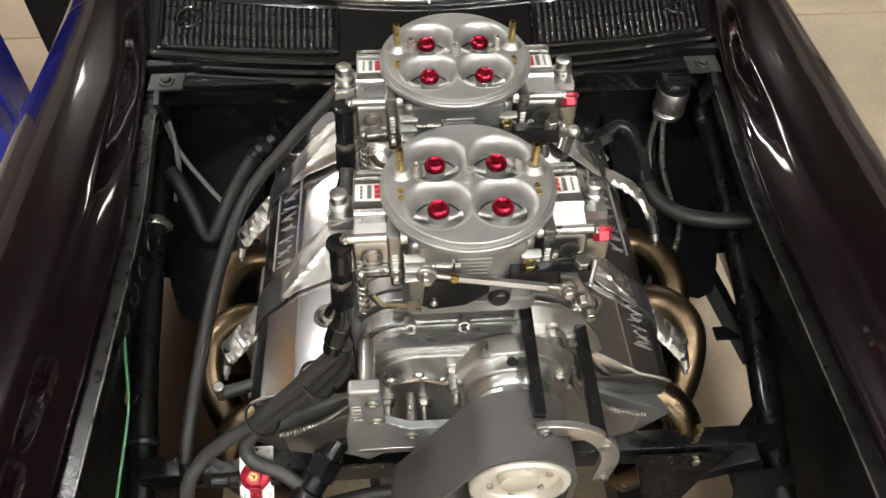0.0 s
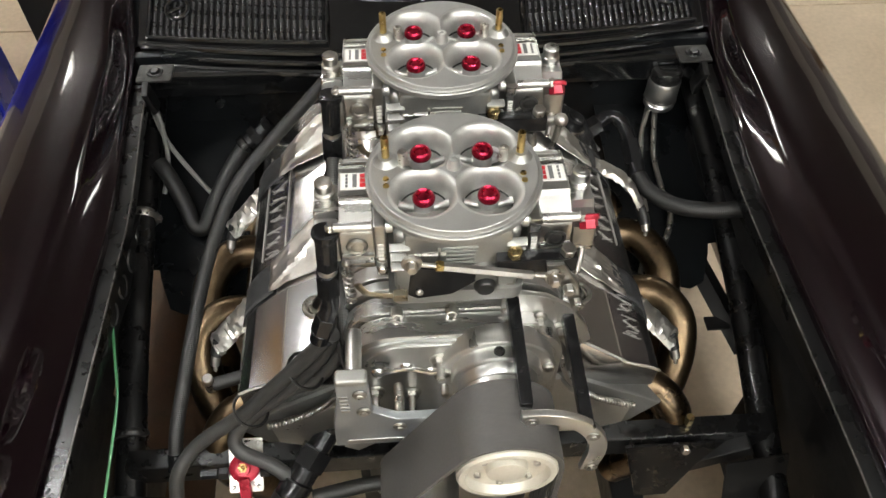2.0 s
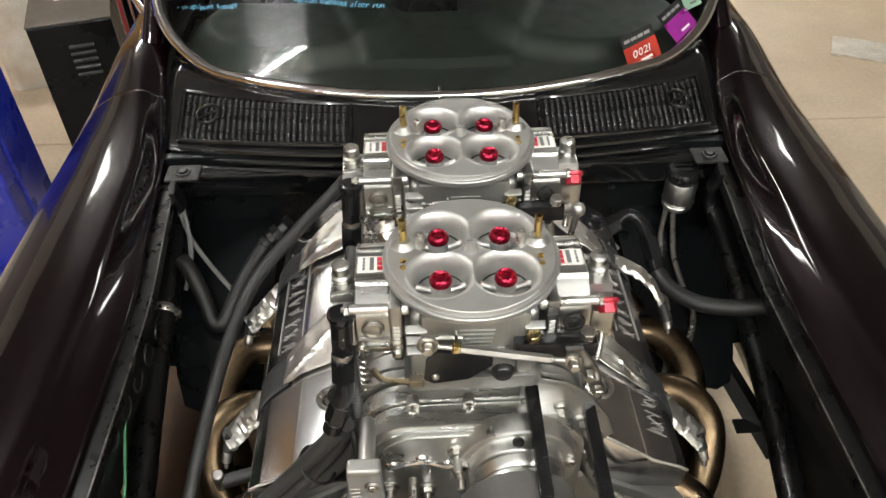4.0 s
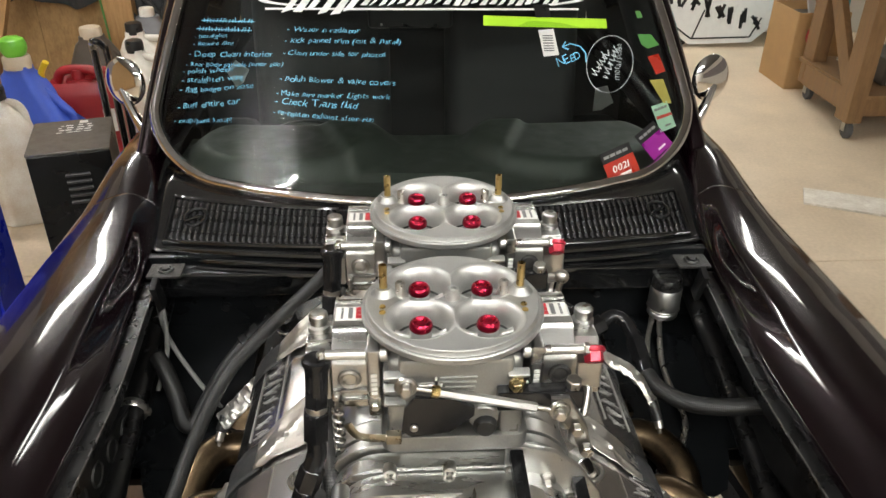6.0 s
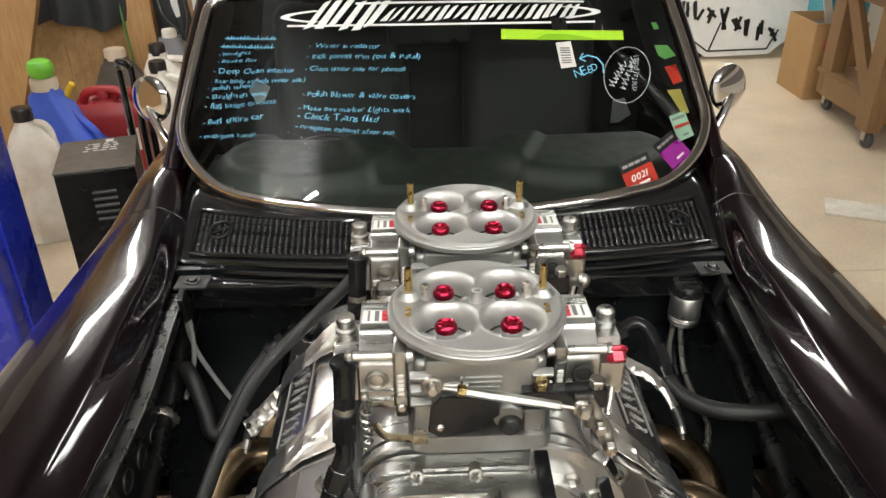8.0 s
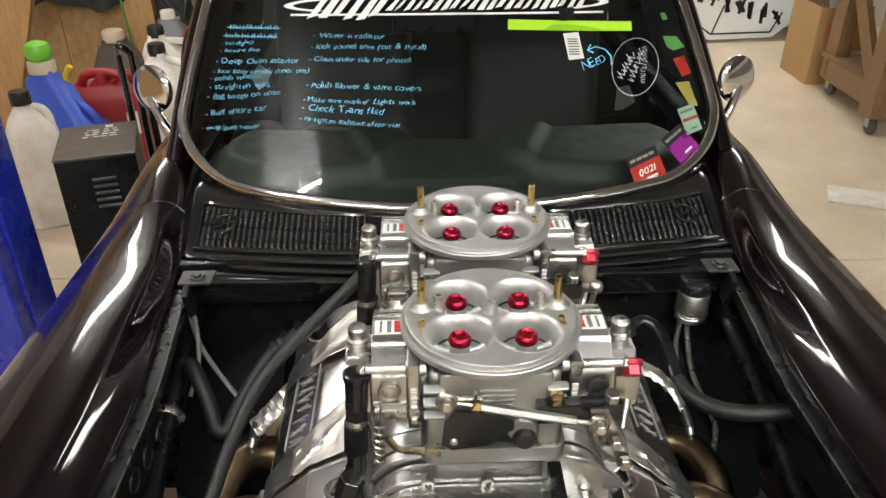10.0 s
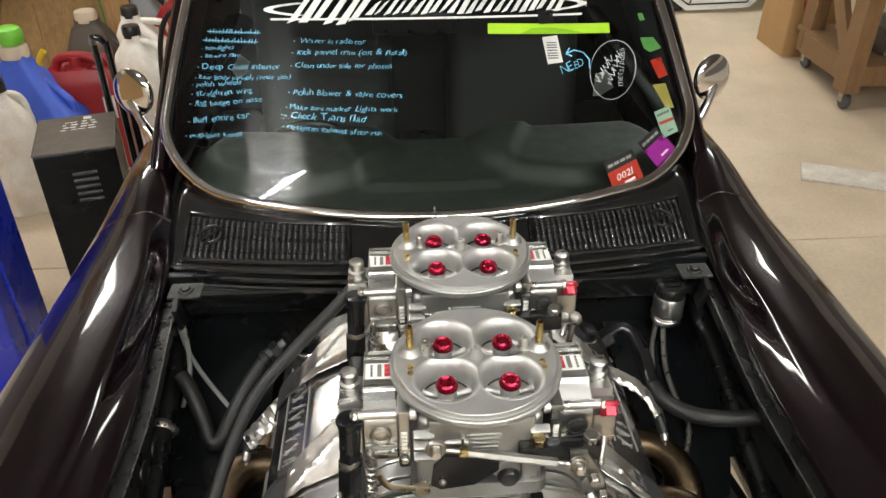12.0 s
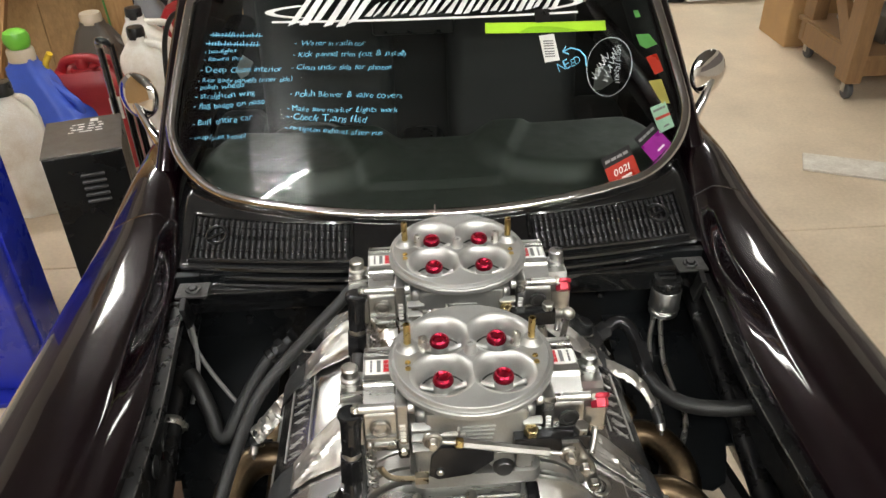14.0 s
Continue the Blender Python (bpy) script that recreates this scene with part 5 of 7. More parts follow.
outer = [(x + 0.006 * a, z + 0.006 * b) for (x, z), (a, b) in zip(inner, nrm)]
n = len(inner)
def band_of(out, inn, y0, y1):
    """A closed strip between two loops of x and z, from y0 to y1."""
    n = len(inn)
    return Geo().add([(x, y, z) for y in (y0, y1) for x, z in out] + [(x, y, z) for y in (y0, y1) for x, z in inn],
                     [f for i in range(n) for j in [(i + 1) % n] for f in ([i, j, n + j, n + i], [2 * n + i, 3 * n + i, 3 * n + j, 2 * n + j], [i, 2 * n + i, 2 * n + j, j], [n + i, n + j, 3 * n + j, 3 * n + i])])


middle = [(x + 0.003 * a, z + 0.003 * b) for (x, z), (a, b) in zip(inner, nrm)]
belt = thing("drive_belt", (SX, PY0, 0.45), "wide grey rubber blower belt round its pulleys", "belt")
part("backing", band_of(outer, middle, PY0 + 0.004, PY1 - 0.002), RUBBER, belt, "smooth grey rubber backing")
for k in range(9):
    y0 = lerp(PY0 + 0.005, PY1 - 0.012, k / 8)
    part("rib", band_of(middle, inner, y0, y0 + 0.006), RUBBER, belt)

# belt guard stays: two black bars between an arched plate and a curved front bracket
guard = thing("belt_guard_bracket", (0.18, 0.45, 0.9), "aluminium belt guard bracket on two black bars", "bracket")
arc = [(0.132, 1.030), (0.150, 1.032), (0.185, 1.022), (0.215, 0.998), (0.238, 0.962), (0.250, 0.925), (0.222, 0.905), (0.205, 0.945), (0.17, 0.97), (0.132, 0.98)]
up = Matrix(((1, 0, 0, 0), (0, 0, -1, 0), (0, 1, 0, 0), (0, 0, 0, 1)))
part("arched_plate", Geo().prism(arc, 0.008, Matrix.Translation((0.006, 0.494, -0.012)) @ up, 0.002), MACHINED, guard, "arched machined plate")
for x, z in ((0.178, 0.985), (0.205, 0.96), (0.228, 0.925)):
    part("plate_bolt", Geo().cyl((x + 0.006, 0.486, z - 0.012), (x + 0.006, 0.480, z - 0.012), 0.010, n=18).hexa((x + 0.006, 0.480, z - 0.012), (x + 0.006, 0.470, z - 0.012), 0.0055), STEEL, guard)
for a, b in (((0.149, 0.487, 1.010), (0.149, 0.356, 0.996)), ((0.219, 0.487, 0.968), (0.219, 0.350, 0.958))):
    a, b = Vector(a), Vector(b)
    d = b - a
    part("bar", Geo().box((a + b) / 2, (0.0145, d.length, 0.0145), 0.002, (math.degrees(math.atan2(d.z, -d.y)) * -1, 0, 0)), BLACK_ANOD, guard, "black anodised square bar")
pts_o, pts_i = [], []
ctr = Vector((0.150, 0.905))
for i in range(19):
    t = i / 18
    a = radians(lerp(97, -8, t))
    pts_o.append((0.155 + 0.100 * math.cos(a) * 0.92, 0.906 + 0.102 * math.sin(a)))
    pts_i.append((0.155 + 0.080 * math.cos(a) * 0.88, 0.906 + 0.082 * math.sin(a)))
tail = [(0.242, 0.860), (0.222, 0.862)]
part("front_plate", Geo().prism([(0.141, 1.009)] + pts_o + tail + pts_i[::-1] + [(0.141, 0.987)], 0.009, Matrix.Translation((0, 0.347, 0)) @ up, 0.002), MACHINED, guard, "curved machined bracket")
for x, z in ((0.152, 0.998), (0.224, 0.954), (0.234, 0.872)):
    part("washer_bolt", Geo().cyl((x, 0.338, z), (x, 0.335, z), 0.008, n=18).cyl((x, 0.335, z), (x, 0.3335, z), 0.0045, n=6), STEEL, guard)

# idler bracket
SATIN_PLATE = mat("satin_aluminium_plate", (0.44, 0.46, 0.48), (0.35, 0.37, 0.39), 0.4, 0.85, scale=20, bump=0.06, grain=300)
idler = thing("idler_bracket", (-0.02, 0.40, 0.9), "machined aluminium idler bracket on steel stand-offs", "bracket")
plate = [(-0.056, 0.992), (-0.020, 0.992), (-0.018, 0.925), (0.010, 0.905), (0.075, 0.905), (0.085, 0.890), (0.075, 0.878), (0.030, 0.876), (0.030, 0.842), (-0.068, 0.842), (-0.066, 0.90), (-0.058, 0.95)]
part("plate", Geo().prism(plate, 0.012, Matrix.Translation((0, 0.408, 0)) @ up, 0.003), SATIN_PLATE, idler, "satin aluminium plate")
part("slot", Geo().prism(rounded(0.072, 0.010, 0.0045), 0.003, Matrix.Translation((-0.018, 0.398, 0.853)) @ up, 0.001), MACHINED, idler)
part("block", Geo().box((-0.038, 0.404, 0.994), (0.036, 0.018, 0.012), 0.004, seg=3), CAST, idler)
part("stand_off", Geo().cyl((-0.036, 0.47, 0.985), (-0.036, 0.408, 0.985), 0.0095), MACHINED, idler)
for x, z in ((-0.030, 0.972), (0.012, 0.890), (-0.028, 0.932)):
    part("bolt", Geo().cyl((x, 0.396, z), (x, 0.392, z), 0.0085, n=16).cyl((x, 0.392, z), (x, 0.390, z), 0.0045, n=6), STEEL, idler)
part("post", Geo().cyl((0.012, 0.446, 0.900), (0.012, 0.40, 0.893), 0.0065), STEEL, idler)
eng = Geo()
for k in range(5):
    eng.box((-0.049, 0.3955, 0.965 - 0.008 * k), (0.010, 0.001, 0.004), 0)
part("stamping", eng, STEEL, idler)


# ---- carburettors ----
DULL_NUT = mat("dull_steel_nut", (0.30, 0.29, 0.27), (0.2, 0.195, 0.18), 0.4, 1.0, scale=60, bump=0.1)
PALE_ZINC = mat("dull_yellow_zinc", (0.40, 0.36, 0.28), (0.28, 0.25, 0.19), 0.32, 1.0, scale=60, bump=0.1)


DECK = mat("bead_blasted_deck", (0.40, 0.398, 0.382), (0.33, 0.328, 0.315), 0.5, 0.85, scale=34, bump=0.12, grain=600, rvar=0.05)
RED_DEEP = mat("red_bore", (0.24, 0.010, 0.026), (0.16, 0.007, 0.018), 0.3, 0.5, scale=50, bump=0.03)


def carburettor():
    c = Vector((EX, 0.544, 1.04))
    t = thing("carburetor", c, "four-barrel cast aluminium carburettor with red booster rings", "carburetor", "carburettors on the blower")
    X, Y = c.x, c.y
    TOP = 1.170
    BT = 1.1665
    # deck with four flared mouths that run into one another
    R, R0, DEEP = 0.0368, 0.0262, 0.025
    quads = [(sx, sy, X + sx * 0.0333, Y + sy * 0.0325) for sx in (-1, 1) for sy in (-1, 1)]

    def dip(r):
        """How far the flare has dropped at r from the bore's centre."""
        f = min(1, max(0, (R - r) / (R - R0)))
        return DEEP * (1 - math.sqrt(max(0, 1 - f * f)))

    outer_loop, inner_loop = [], []
    for sx, sy, bx, by in quads:
        for i in range(240):
            a = 2 * math.pi * i / 240
            px, py = bx + R * math.cos(a) - X, by + R * math.sin(a) - Y
            if px * sx > 1e-4 and py * sy > 1e-4:
                (outer_loop if math.hypot(px, py) > 0.035 else inner_loop).append((X + px, Y + py))
    bm = bmesh.new()
    rim = [(X + 0.0865 * math.cos(2 * math.pi * i / 96), Y + 0.0865 * math.sin(2 * math.pi * i / 96)) for i in range(96)]
    edges = []
    for loop in (rim, sorted(outer_loop, key=lambda p: math.atan2(p[1] - Y, p[0] - X))):
        vs = [bm.verts.new((x, y, TOP)) for x, y in loop]
        edges += [bm.edges.new((vs[i], vs[(i + 1) % len(vs)])) for i in range(len(vs))]
    bmesh.ops.triangle_fill(bm, use_beauty=True, edges=edges, normal=(0, 0, 1))
    vs = [bm.verts.new((x, y, TOP)) for x, y in sorted(inner_loop, key=lambda p: math.atan2(p[1] - Y, p[0] - X))]
    bm.faces.new(vs)
    g = Geo().bm(bm)
    g.lathe((X, Y, 0), (0, 0, 1), [(0.0865, TOP), (0.0876, TOP - 0.0008), (0.0884, TOP - 0.0045), (0.0892, TOP - 0.0055), (0.0918, TOP - 0.0055), (0.0930, TOP - 0.0068), (0.0930, TOP - 0.012), (0.0905, TOP - 0.0145), (0.079, TOP - 0.017), (0.070, TOP - 0.026), (0.070, TOP - 0.06)], 80)
    part("air_horn", g, DECK, t, "cast air horn ring", 30)
    for sx, sy, bx, by in quads:
        def mouth(u, v):
            a = 2 * math.pi * u
            ca, sa = math.cos(a), math.sin(a)
            edge = R
            if ca * sx < 0:
                edge = min(edge, 0.0333 / abs(ca))
            if sa * sy < 0:
                edge = min(edge, 0.0325 / abs(sa))
            r = lerp(R0, edge, v ** 1.6)
            return (bx + r * ca, by + r * sa, TOP - dip(r))
        part("bore", Geo().grid(mouth, 72, 14), BELL, t, "bead-blasted bell mouth", 60)
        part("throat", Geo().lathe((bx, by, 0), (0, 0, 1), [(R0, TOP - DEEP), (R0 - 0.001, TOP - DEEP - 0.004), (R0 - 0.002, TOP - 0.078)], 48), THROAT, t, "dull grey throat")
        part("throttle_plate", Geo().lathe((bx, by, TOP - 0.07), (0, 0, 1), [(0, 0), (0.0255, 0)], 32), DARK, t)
        bo = part("booster", Geo().lathe((bx, by, 0), (0, 0, 1), [(0.0058, BT - 0.004), (0.0066, BT - 0.0012), (0.0084, BT), (0.0104, BT - 0.0014), (0.0116, BT - 0.0042), (0.0118, BT - 0.0072), (0.0112, BT - 0.0090), (0.0100, BT - 0.0096)], 36), RED_ANOD, t, "red anodised booster ring", 60)
        part("liner", Geo().lathe((bx, by, 0), (0, 0, 1), [(0.0059, BT - 0.0038), (0.0052, BT - 0.0065), (0.0045, BT - 0.009), (0.0040, BT - 0.0125), (0.0002, BT - 0.0127)], 24), RED_DEEP, bo)
        part("skirt", Geo().lathe((bx, by, 0), (0, 0, 1), [(0.0098, BT - 0.0092), (0.0108, BT - 0.0106), (0.0108, BT - 0.024), (0.0092, BT - 0.034), (0.0078, BT - 0.034), (0.0076, BT - 0.0155)], 28), BELL, bo, "plain aluminium skirt")
        for e in (-1, 1):
            part("arm", Geo().tube([(bx + e * 0.009, by, BT - 0.020), (bx + e * 0.017, by + 0.001, BT - 0.0185), (bx + e * 0.0262, by + 0.002, BT - 0.016)], [0.0042, 0.0032, 0.0046], 10), BELL, bo)
    part("centre_post", Geo().lathe((X, Y + 0.002, TOP - 0.004), (0, 0, 1), [(0.0095, 0), (0.0072, 0.006), (0.0062, 0.012), (0.0055, 0.016), (0.003, 0.016), (0.003, 0.013), (0, 0.013)], 20), BELL, t)
    for sx in (-1, 1):
        px, py = X + sx * 0.0705, Y + 0.014
        part("vent_boss", Geo().lathe((px, py, TOP - 0.002), (0, 0, 1), [(0.016, 0), (0.011, 0.004), (0.008, 0.009), (0.0, 0.009)], 24), CAST, t)
        part("vent_tube", Geo().lathe((px, py, TOP + 0.004), (0, 0, 1), [(0.0042, 0), (0.0042, 0.029), (0.0032, 0.029), (0.0030, 0.01), (0, 0.01)], 18), BRASS, t, "brass vent tube")
        qx, qy = X + sx * 0.053, Y + 0.014
        part("screw_post", Geo().lathe((qx, qy, TOP - 0.002), (0, 0, 1), [(0.007, 0), (0.0055, 0.003), (0.0052, 0.014), (0.0045, 0.015), (0.0025, 0.015), (0.0025, 0.012), (0, 0.012)], 18), STEEL, t, "steel screw post")
        part("air_bleed", Geo().lathe((X + sx * 0.071, Y - 0.012, TOP), (0, 0, 1), [(0.0034, 0), (0.003, 0.0012), (0, 0.0008)], 14).lathe((X + sx * 0.071, Y - 0.022, TOP), (0, 0, 1), [(0.0034, 0), (0.003, 0.0012), (0, 0.0008)], 14), BRASS, t, "brass air bleeds")
    # main body and base
    part("main_body", Geo().box((X, Y, 1.105), (0.132, 0.128, 0.075), 0.008, seg=3).box((X, Y - 0.055, 1.122), (0.112, 0.036, 0.054), 0.006).cyl((X + 0.026, Y - 0.06, 1.088), (X + 0.026, Y - 0.085, 1.086), 0.015).cyl((X - 0.02, Y - 0.06, 1.092), (X - 0.02, Y - 0.078, 1.092), 0.010)
         .box((X - 0.056, Y - 0.055, 1.078), (0.024, 0.024, 0.06), 0.006).box((X + 0.056, Y - 0.055, 1.078), (0.024, 0.024, 0.06), 0.006), CAST, t, "cast main body")
    for k in range(5):
        part("fin", Geo().box((X + 0.002, Y - 0.0735, 1.128 - 0.006 * k), (0.036 - 0.002 * k, 0.003, 0.002), 0.0005), CAST, t)
    for sx in (-1, 1):
        for k in range(3):
            part("side_fin", Geo().box((X + sx * 0.060, Y - 0.071, 1.130 - 0.016 * k), (0.022, 0.010, 0.006), 0.002, (25, 0, 0)), CAST, t)
    part("base_plate", Geo().prism(rounded(0.15, 0.142, 0.014), 0.020, Matrix.Translation((X, Y, 1.030)), 0.002), CAST, t, "cast throttle base plate")
    for sx in (-1, 1):
        for sy in (-1, 1):
            part("base_bolt", Geo().hexa((X + sx * 0.060, Y + sy * 0.060, 1.05), (X + sx * 0.060, Y + sy * 0.060, 1.061), 0.0078), DULL_NUT, t, "dull steel nut")
        part("metering_block", Geo().box((X + sx * 0.080, Y - 0.004, 1.110), (0.013, 0.112, 0.082), 0.003), BOWL, t, "machined metering block")
        # fuel bowl: a stepped block with a sloped front shoulder
        turn = Matrix(((0, 0, 1, 0), (1, 0, 0, 0), (0, 1, 0, 0), (0, 0, 0, 1)))
        side = [(0.041, 1.078), (0.042, 1.140), (0.036, 1.149), (-0.018, 1.150), (-0.022, 1.144), (-0.044, 1.134), (-0.050, 1.126), (-0.053, 1.078)]
        bowl = part("fuel_bowl", Geo().prism(side, 0.036, Matrix.Translation((X + sx * 0.1045 - 0.018, Y, 0)) @ turn, 0.002), BOWL, t, "machined aluminium fuel bowl")
        step = [(0.020, 1.084), (0.020, 1.132), (-0.020, 1.134), (-0.024, 1.126), (-0.046, 1.120), (-0.048, 1.084)]
        part("bowl_step", Geo().prism(step, 0.027, Matrix.Translation((X + sx * 0.1365 - 0.0135, Y, 0)) @ turn, 0.003), BOWL, bowl)
        for ry_, rz_, ln in ((0.030, 1.1500, 0.034),):
            part("bowl_rib", Geo().box((X + sx * 0.1045, Y + ry_, rz_), (ln, 0.0032, 0.004), 0.001), BOWL, bowl)
        for rz_ in (1.100, 1.088):
            part("bowl_rib", Geo().box((X + sx * 0.1045, Y - 0.0545, rz_), (0.034, 0.005, 0.0035), 0.001), BOWL, bowl)
        part("transfer_tube", Geo().cyl((X + sx * 0.070, Y - 0.049, 1.140), (X + sx * 0.128, Y - 0.049, 1.140), 0.005), MACHINED, bowl, "bright transfer tube")
        part("boss", Geo().cyl((X + sx * 0.066, Y - 0.049, 1.140), (X + sx * 0.088, Y - 0.049, 1.140), 0.0078), MACHINED, bowl)
        part("transfer_tube", Geo().cyl((X + sx * 0.074, Y + 0.040, 1.144), (X + sx * 0.118, Y + 0.040, 1.144), 0.0048), MACHINED, bowl)
        part("bowl_screw", Geo().hexa((X + sx * 0.127, Y - 0.049, 1.140), (X + sx * 0.133, Y - 0.049, 1.140), 0.0068).cyl((X + sx * 0.133, Y - 0.049, 1.140), (X + sx * 0.1355, Y - 0.049, 1.140), 0.0035, n=10), STEEL, bowl, "steel bowl screw")
        part("bowl_screw", Geo().cyl((X + sx * 0.118, Y + 0.040, 1.144), (X + sx * 0.122, Y + 0.040, 1.144), 0.0052, n=14), STEEL, bowl)
        part("needle_cap", Geo().lathe((X + sx * 0.138, Y + 0.006, 1.130), (0, 0, 1), [(0.0115, 0), (0.0115, 0.008), (0.009, 0.010), (0.009, 0.013), (0.0098, 0.0135), (0.0098, 0.021), (0.008, 0.023), (0.0035, 0.023), (0, 0.021)], 22), BOWL if sx > 0 else STEEL, bowl, "knurled needle cap")
        part("sight_plug", Geo().ring((X + sx * 0.1045, Y - 0.0535, 1.113), (0, -1, 0), 0.0092, 0.0026, 28, 8).lathe((X + sx * 0.1045, Y - 0.052, 1.113), (0, -1, 0), [(0.009, 0.0015), (0.0065, 0.0028), (0, 0.0028)], 24), DARK if sx > 0 else STEEL, bowl, "round sight plug")
        part("bowl_pin", Geo().hexa((X + sx * 0.080, Y - 0.060, 1.085), (X + sx * 0.080, Y - 0.066, 1.085), 0.0045), STEEL, bowl)
        for k in range(5):
            part("stamped_mark", Geo().box((X + sx * 0.080, Y - 0.0603, 1.122 - 0.0055 * k), (0.006, 0.0008, 0.0036), 0), WHITE_LABEL, bowl)
        lab = part("bowl_label", Geo().box((X + sx * 0.1055, Y + 0.006, 1.1505), (0.0285, 0.024, 0.0012), 0.0004), WHITE_LABEL, bowl, "white label with red and grey print")
        z = 1.1514
        for k in range(3):
            part("red_print", Geo().box((X + sx * 0.0955, Y + 0.006 + 0.0068 * (k - 1), z), (0.0072, 0.0056, 0.0006), 0), RED_INK, lab, "red block print")
        part("grey_print", Geo().box((X + sx * 0.1045, Y + 0.006, z), (0.0045, 0.019, 0.0006), 0), GREY_INK, lab)
        ink = Geo()
        for k in range(4):
            ink.box((X + sx * 0.1130, Y + 0.006 + 0.0050 * (k - 1.5), z), (0.0026, 0.0036, 0.0006), 0)
        part("fine_print", ink, GREY_INK, lab)
    # red plug on one side, black hose fitting on the other
    rx, ry = X + 0.1375, Y - 0.050
    ax = Vector((0, -0.72, -0.69))
    top = Vector((rx, ry + 0.006, 1.139))
    part("fuel_plug", Geo().lathe(top, ax, [(0.0, 0), (0.0112, 0.0005), (0.0120, 0.0015), (0.0120, 0.005), (0.0113, 0.006), (0, 0.006)], 28)
         .hexa(top + ax * 0.0055, top + ax * 0.0165, 0.0098), RED_CAP, t, "red anodised hex plug")
    # linkage under the front edge
    part("linkage_plate", Geo().prism([(-0.044, -0.046), (-0.041, -0.018), (-0.030, -0.004), (0.004, -0.006), (0.026, -0.018), (0.026, -0.028), (0.002, -0.048), (-0.034, -0.053)], 0.005, Matrix.Translation((X - 0.010, Y - 0.090, 1.126)) @ up, 0.001), BLACK_ANOD, t, "black throttle lever plate")
    part("lever_screw", Geo().cyl((X - 0.042, Y - 0.094, 1.086), (X - 0.042, Y - 0.099, 1.086), 0.004, n=12), STEEL, t)
    part("choke_rod", Geo().cyl((X - 0.052, Y - 0.072, 1.118), (X - 0.012, Y - 0.075, 1.120), 0.0035, n=10).box((X - 0.020, Y - 0.073, 1.118), (0.003, 0.012, 0.022), 0.001), STEEL, t)
    part("round_knob", Geo().lathe((X + 0.028, Y - 0.080, 1.078), (0, -1, 0), [(0.012, 0), (0.012, 0.008), (0.009, 0.012), (0, 0.013)], 20), BLACK_PLASTIC, t, "round black plug")
    part("cross_bar", Geo().box((X + 0.081, Y - 0.078, 1.106), (0.084, 0.016, 0.022), 0.002), BLACK_ANOD, t, "black linkage bar")
    for dx, mt in ((0.058, GOLD), (0.113, STEEL)):
        part("bar_bolt", Geo().hexa((X + dx, Y - 0.078, 1.117), (X + dx, Y - 0.079, 1.127), 0.008), mt, t)
    part("spring", Geo().tube([(X - 0.117 + 0.0052 * math.cos(a), Y - 0.066 + 0.0052 * math.sin(a), 1.090 - 0.0046 * a / math.pi) for a in [math.pi / 3 * i for i in range(37)]], 0.0014, 6, res=2), STEEL, t, "coil return spring")
    part("spring_stud", Geo().cyl((X - 0.117, Y - 0.066, 1.052), (X - 0.117, Y - 0.066, 1.102), 0.0022, n=8).ball((X - 0.117, Y - 0.066, 1.102), 0.005), STEEL, t)
    part("link_bracket", Geo().tube([(X - 0.108, Y - 0.070, 1.070), (X - 0.098, Y - 0.074, 1.058), (X - 0.076, Y - 0.078, 1.057), (X - 0.060, Y - 0.078, 1.058)], 0.0042, 8, flat=(0.5, 1.4)).box((X - 0.062, Y - 0.080, 1.060), (0.016, 0.010, 0.012), 0.002), PALE_ZINC, t, "dull yellow zinc bracket")
    part("foil_scrap", Geo().grid(lambda u, v: (X - 0.100 + 0.028 * u, Y - 0.045 + 0.02 * v, 1.064 + 0.006 * math.sin(4 * u + 3 * v)), 5, 4), FOIL, t)
    part("lower_link", Geo().cyl((X + 0.108, Y - 0.070, 1.082), (X + 0.112, Y - 0.072, 1.060), 0.006).cyl((X + 0.135, Y - 0.055, 1.098), (X + 0.128, Y - 0.075, 1.075), 0.004), STEEL, t)
    return t


front_carb = carburettor()
rear_carb = copy_thing(front_carb, pose(EX + 0.002, 0.7605, 1.04))

DULL = mat("dull_zinc", (0.34, 0.33, 0.31), (0.22, 0.21, 0.20), 0.4, 1.0, scale=50, bump=0.15)
# throttle rod of the front carburettor with its ball ends
rod = thing("throttle_rod", (0.1, 0.45, 1.08), "pale threaded throttle rod with steel ball ends", "rod")
a, b = Vector((0.034, 0.443, 1.141)), Vector((0.179, 0.443, 1.107))
u = (b - a).normalized()
part("sleeve", Geo().cyl(a + u * 0.030, b - u * 0.022, 0.0048, n=6), MACHINED, rod)
part("jam_nut", Geo().hexa(a + u * 0.024, a + u * 0.032, 0.006), BRASS, rod, "brass jam nut")
part("stud", Geo().cyl(a + u * 0.008, a + u * 0.026, 0.0026, n=10), STEEL, rod)
part("stud", Geo().cyl(b - u * 0.024, b - u * 0.006, 0.0026, n=10), STEEL, rod)
for e, lab in ((a, 0), (b, 1)):
    part("ball_end", Geo().ring(e, (0, -1, 0.1), 0.0078, 0.0030, 24, 8).ball(e, 0.0058), STEEL, rod, "steel ball end")
    part("end_bolt", Geo().hexa(e + Vector((0, -0.003, 0)), e + Vector((0, -0.011, 0.001)), 0.0055), STEEL, rod)
part("bell_crank", Geo().prism([(-0.008, 0.006), (0.010, 0.006), (0.030, -0.030), (0.038, -0.060), (0.026, -0.066), (0.014, -0.036), (-0.006, -0.008)], 0.008, Matrix.Translation(b + Vector((0.002, 0.018, 0))) @ up, 0.002), DULL, rod, "cast bell crank")
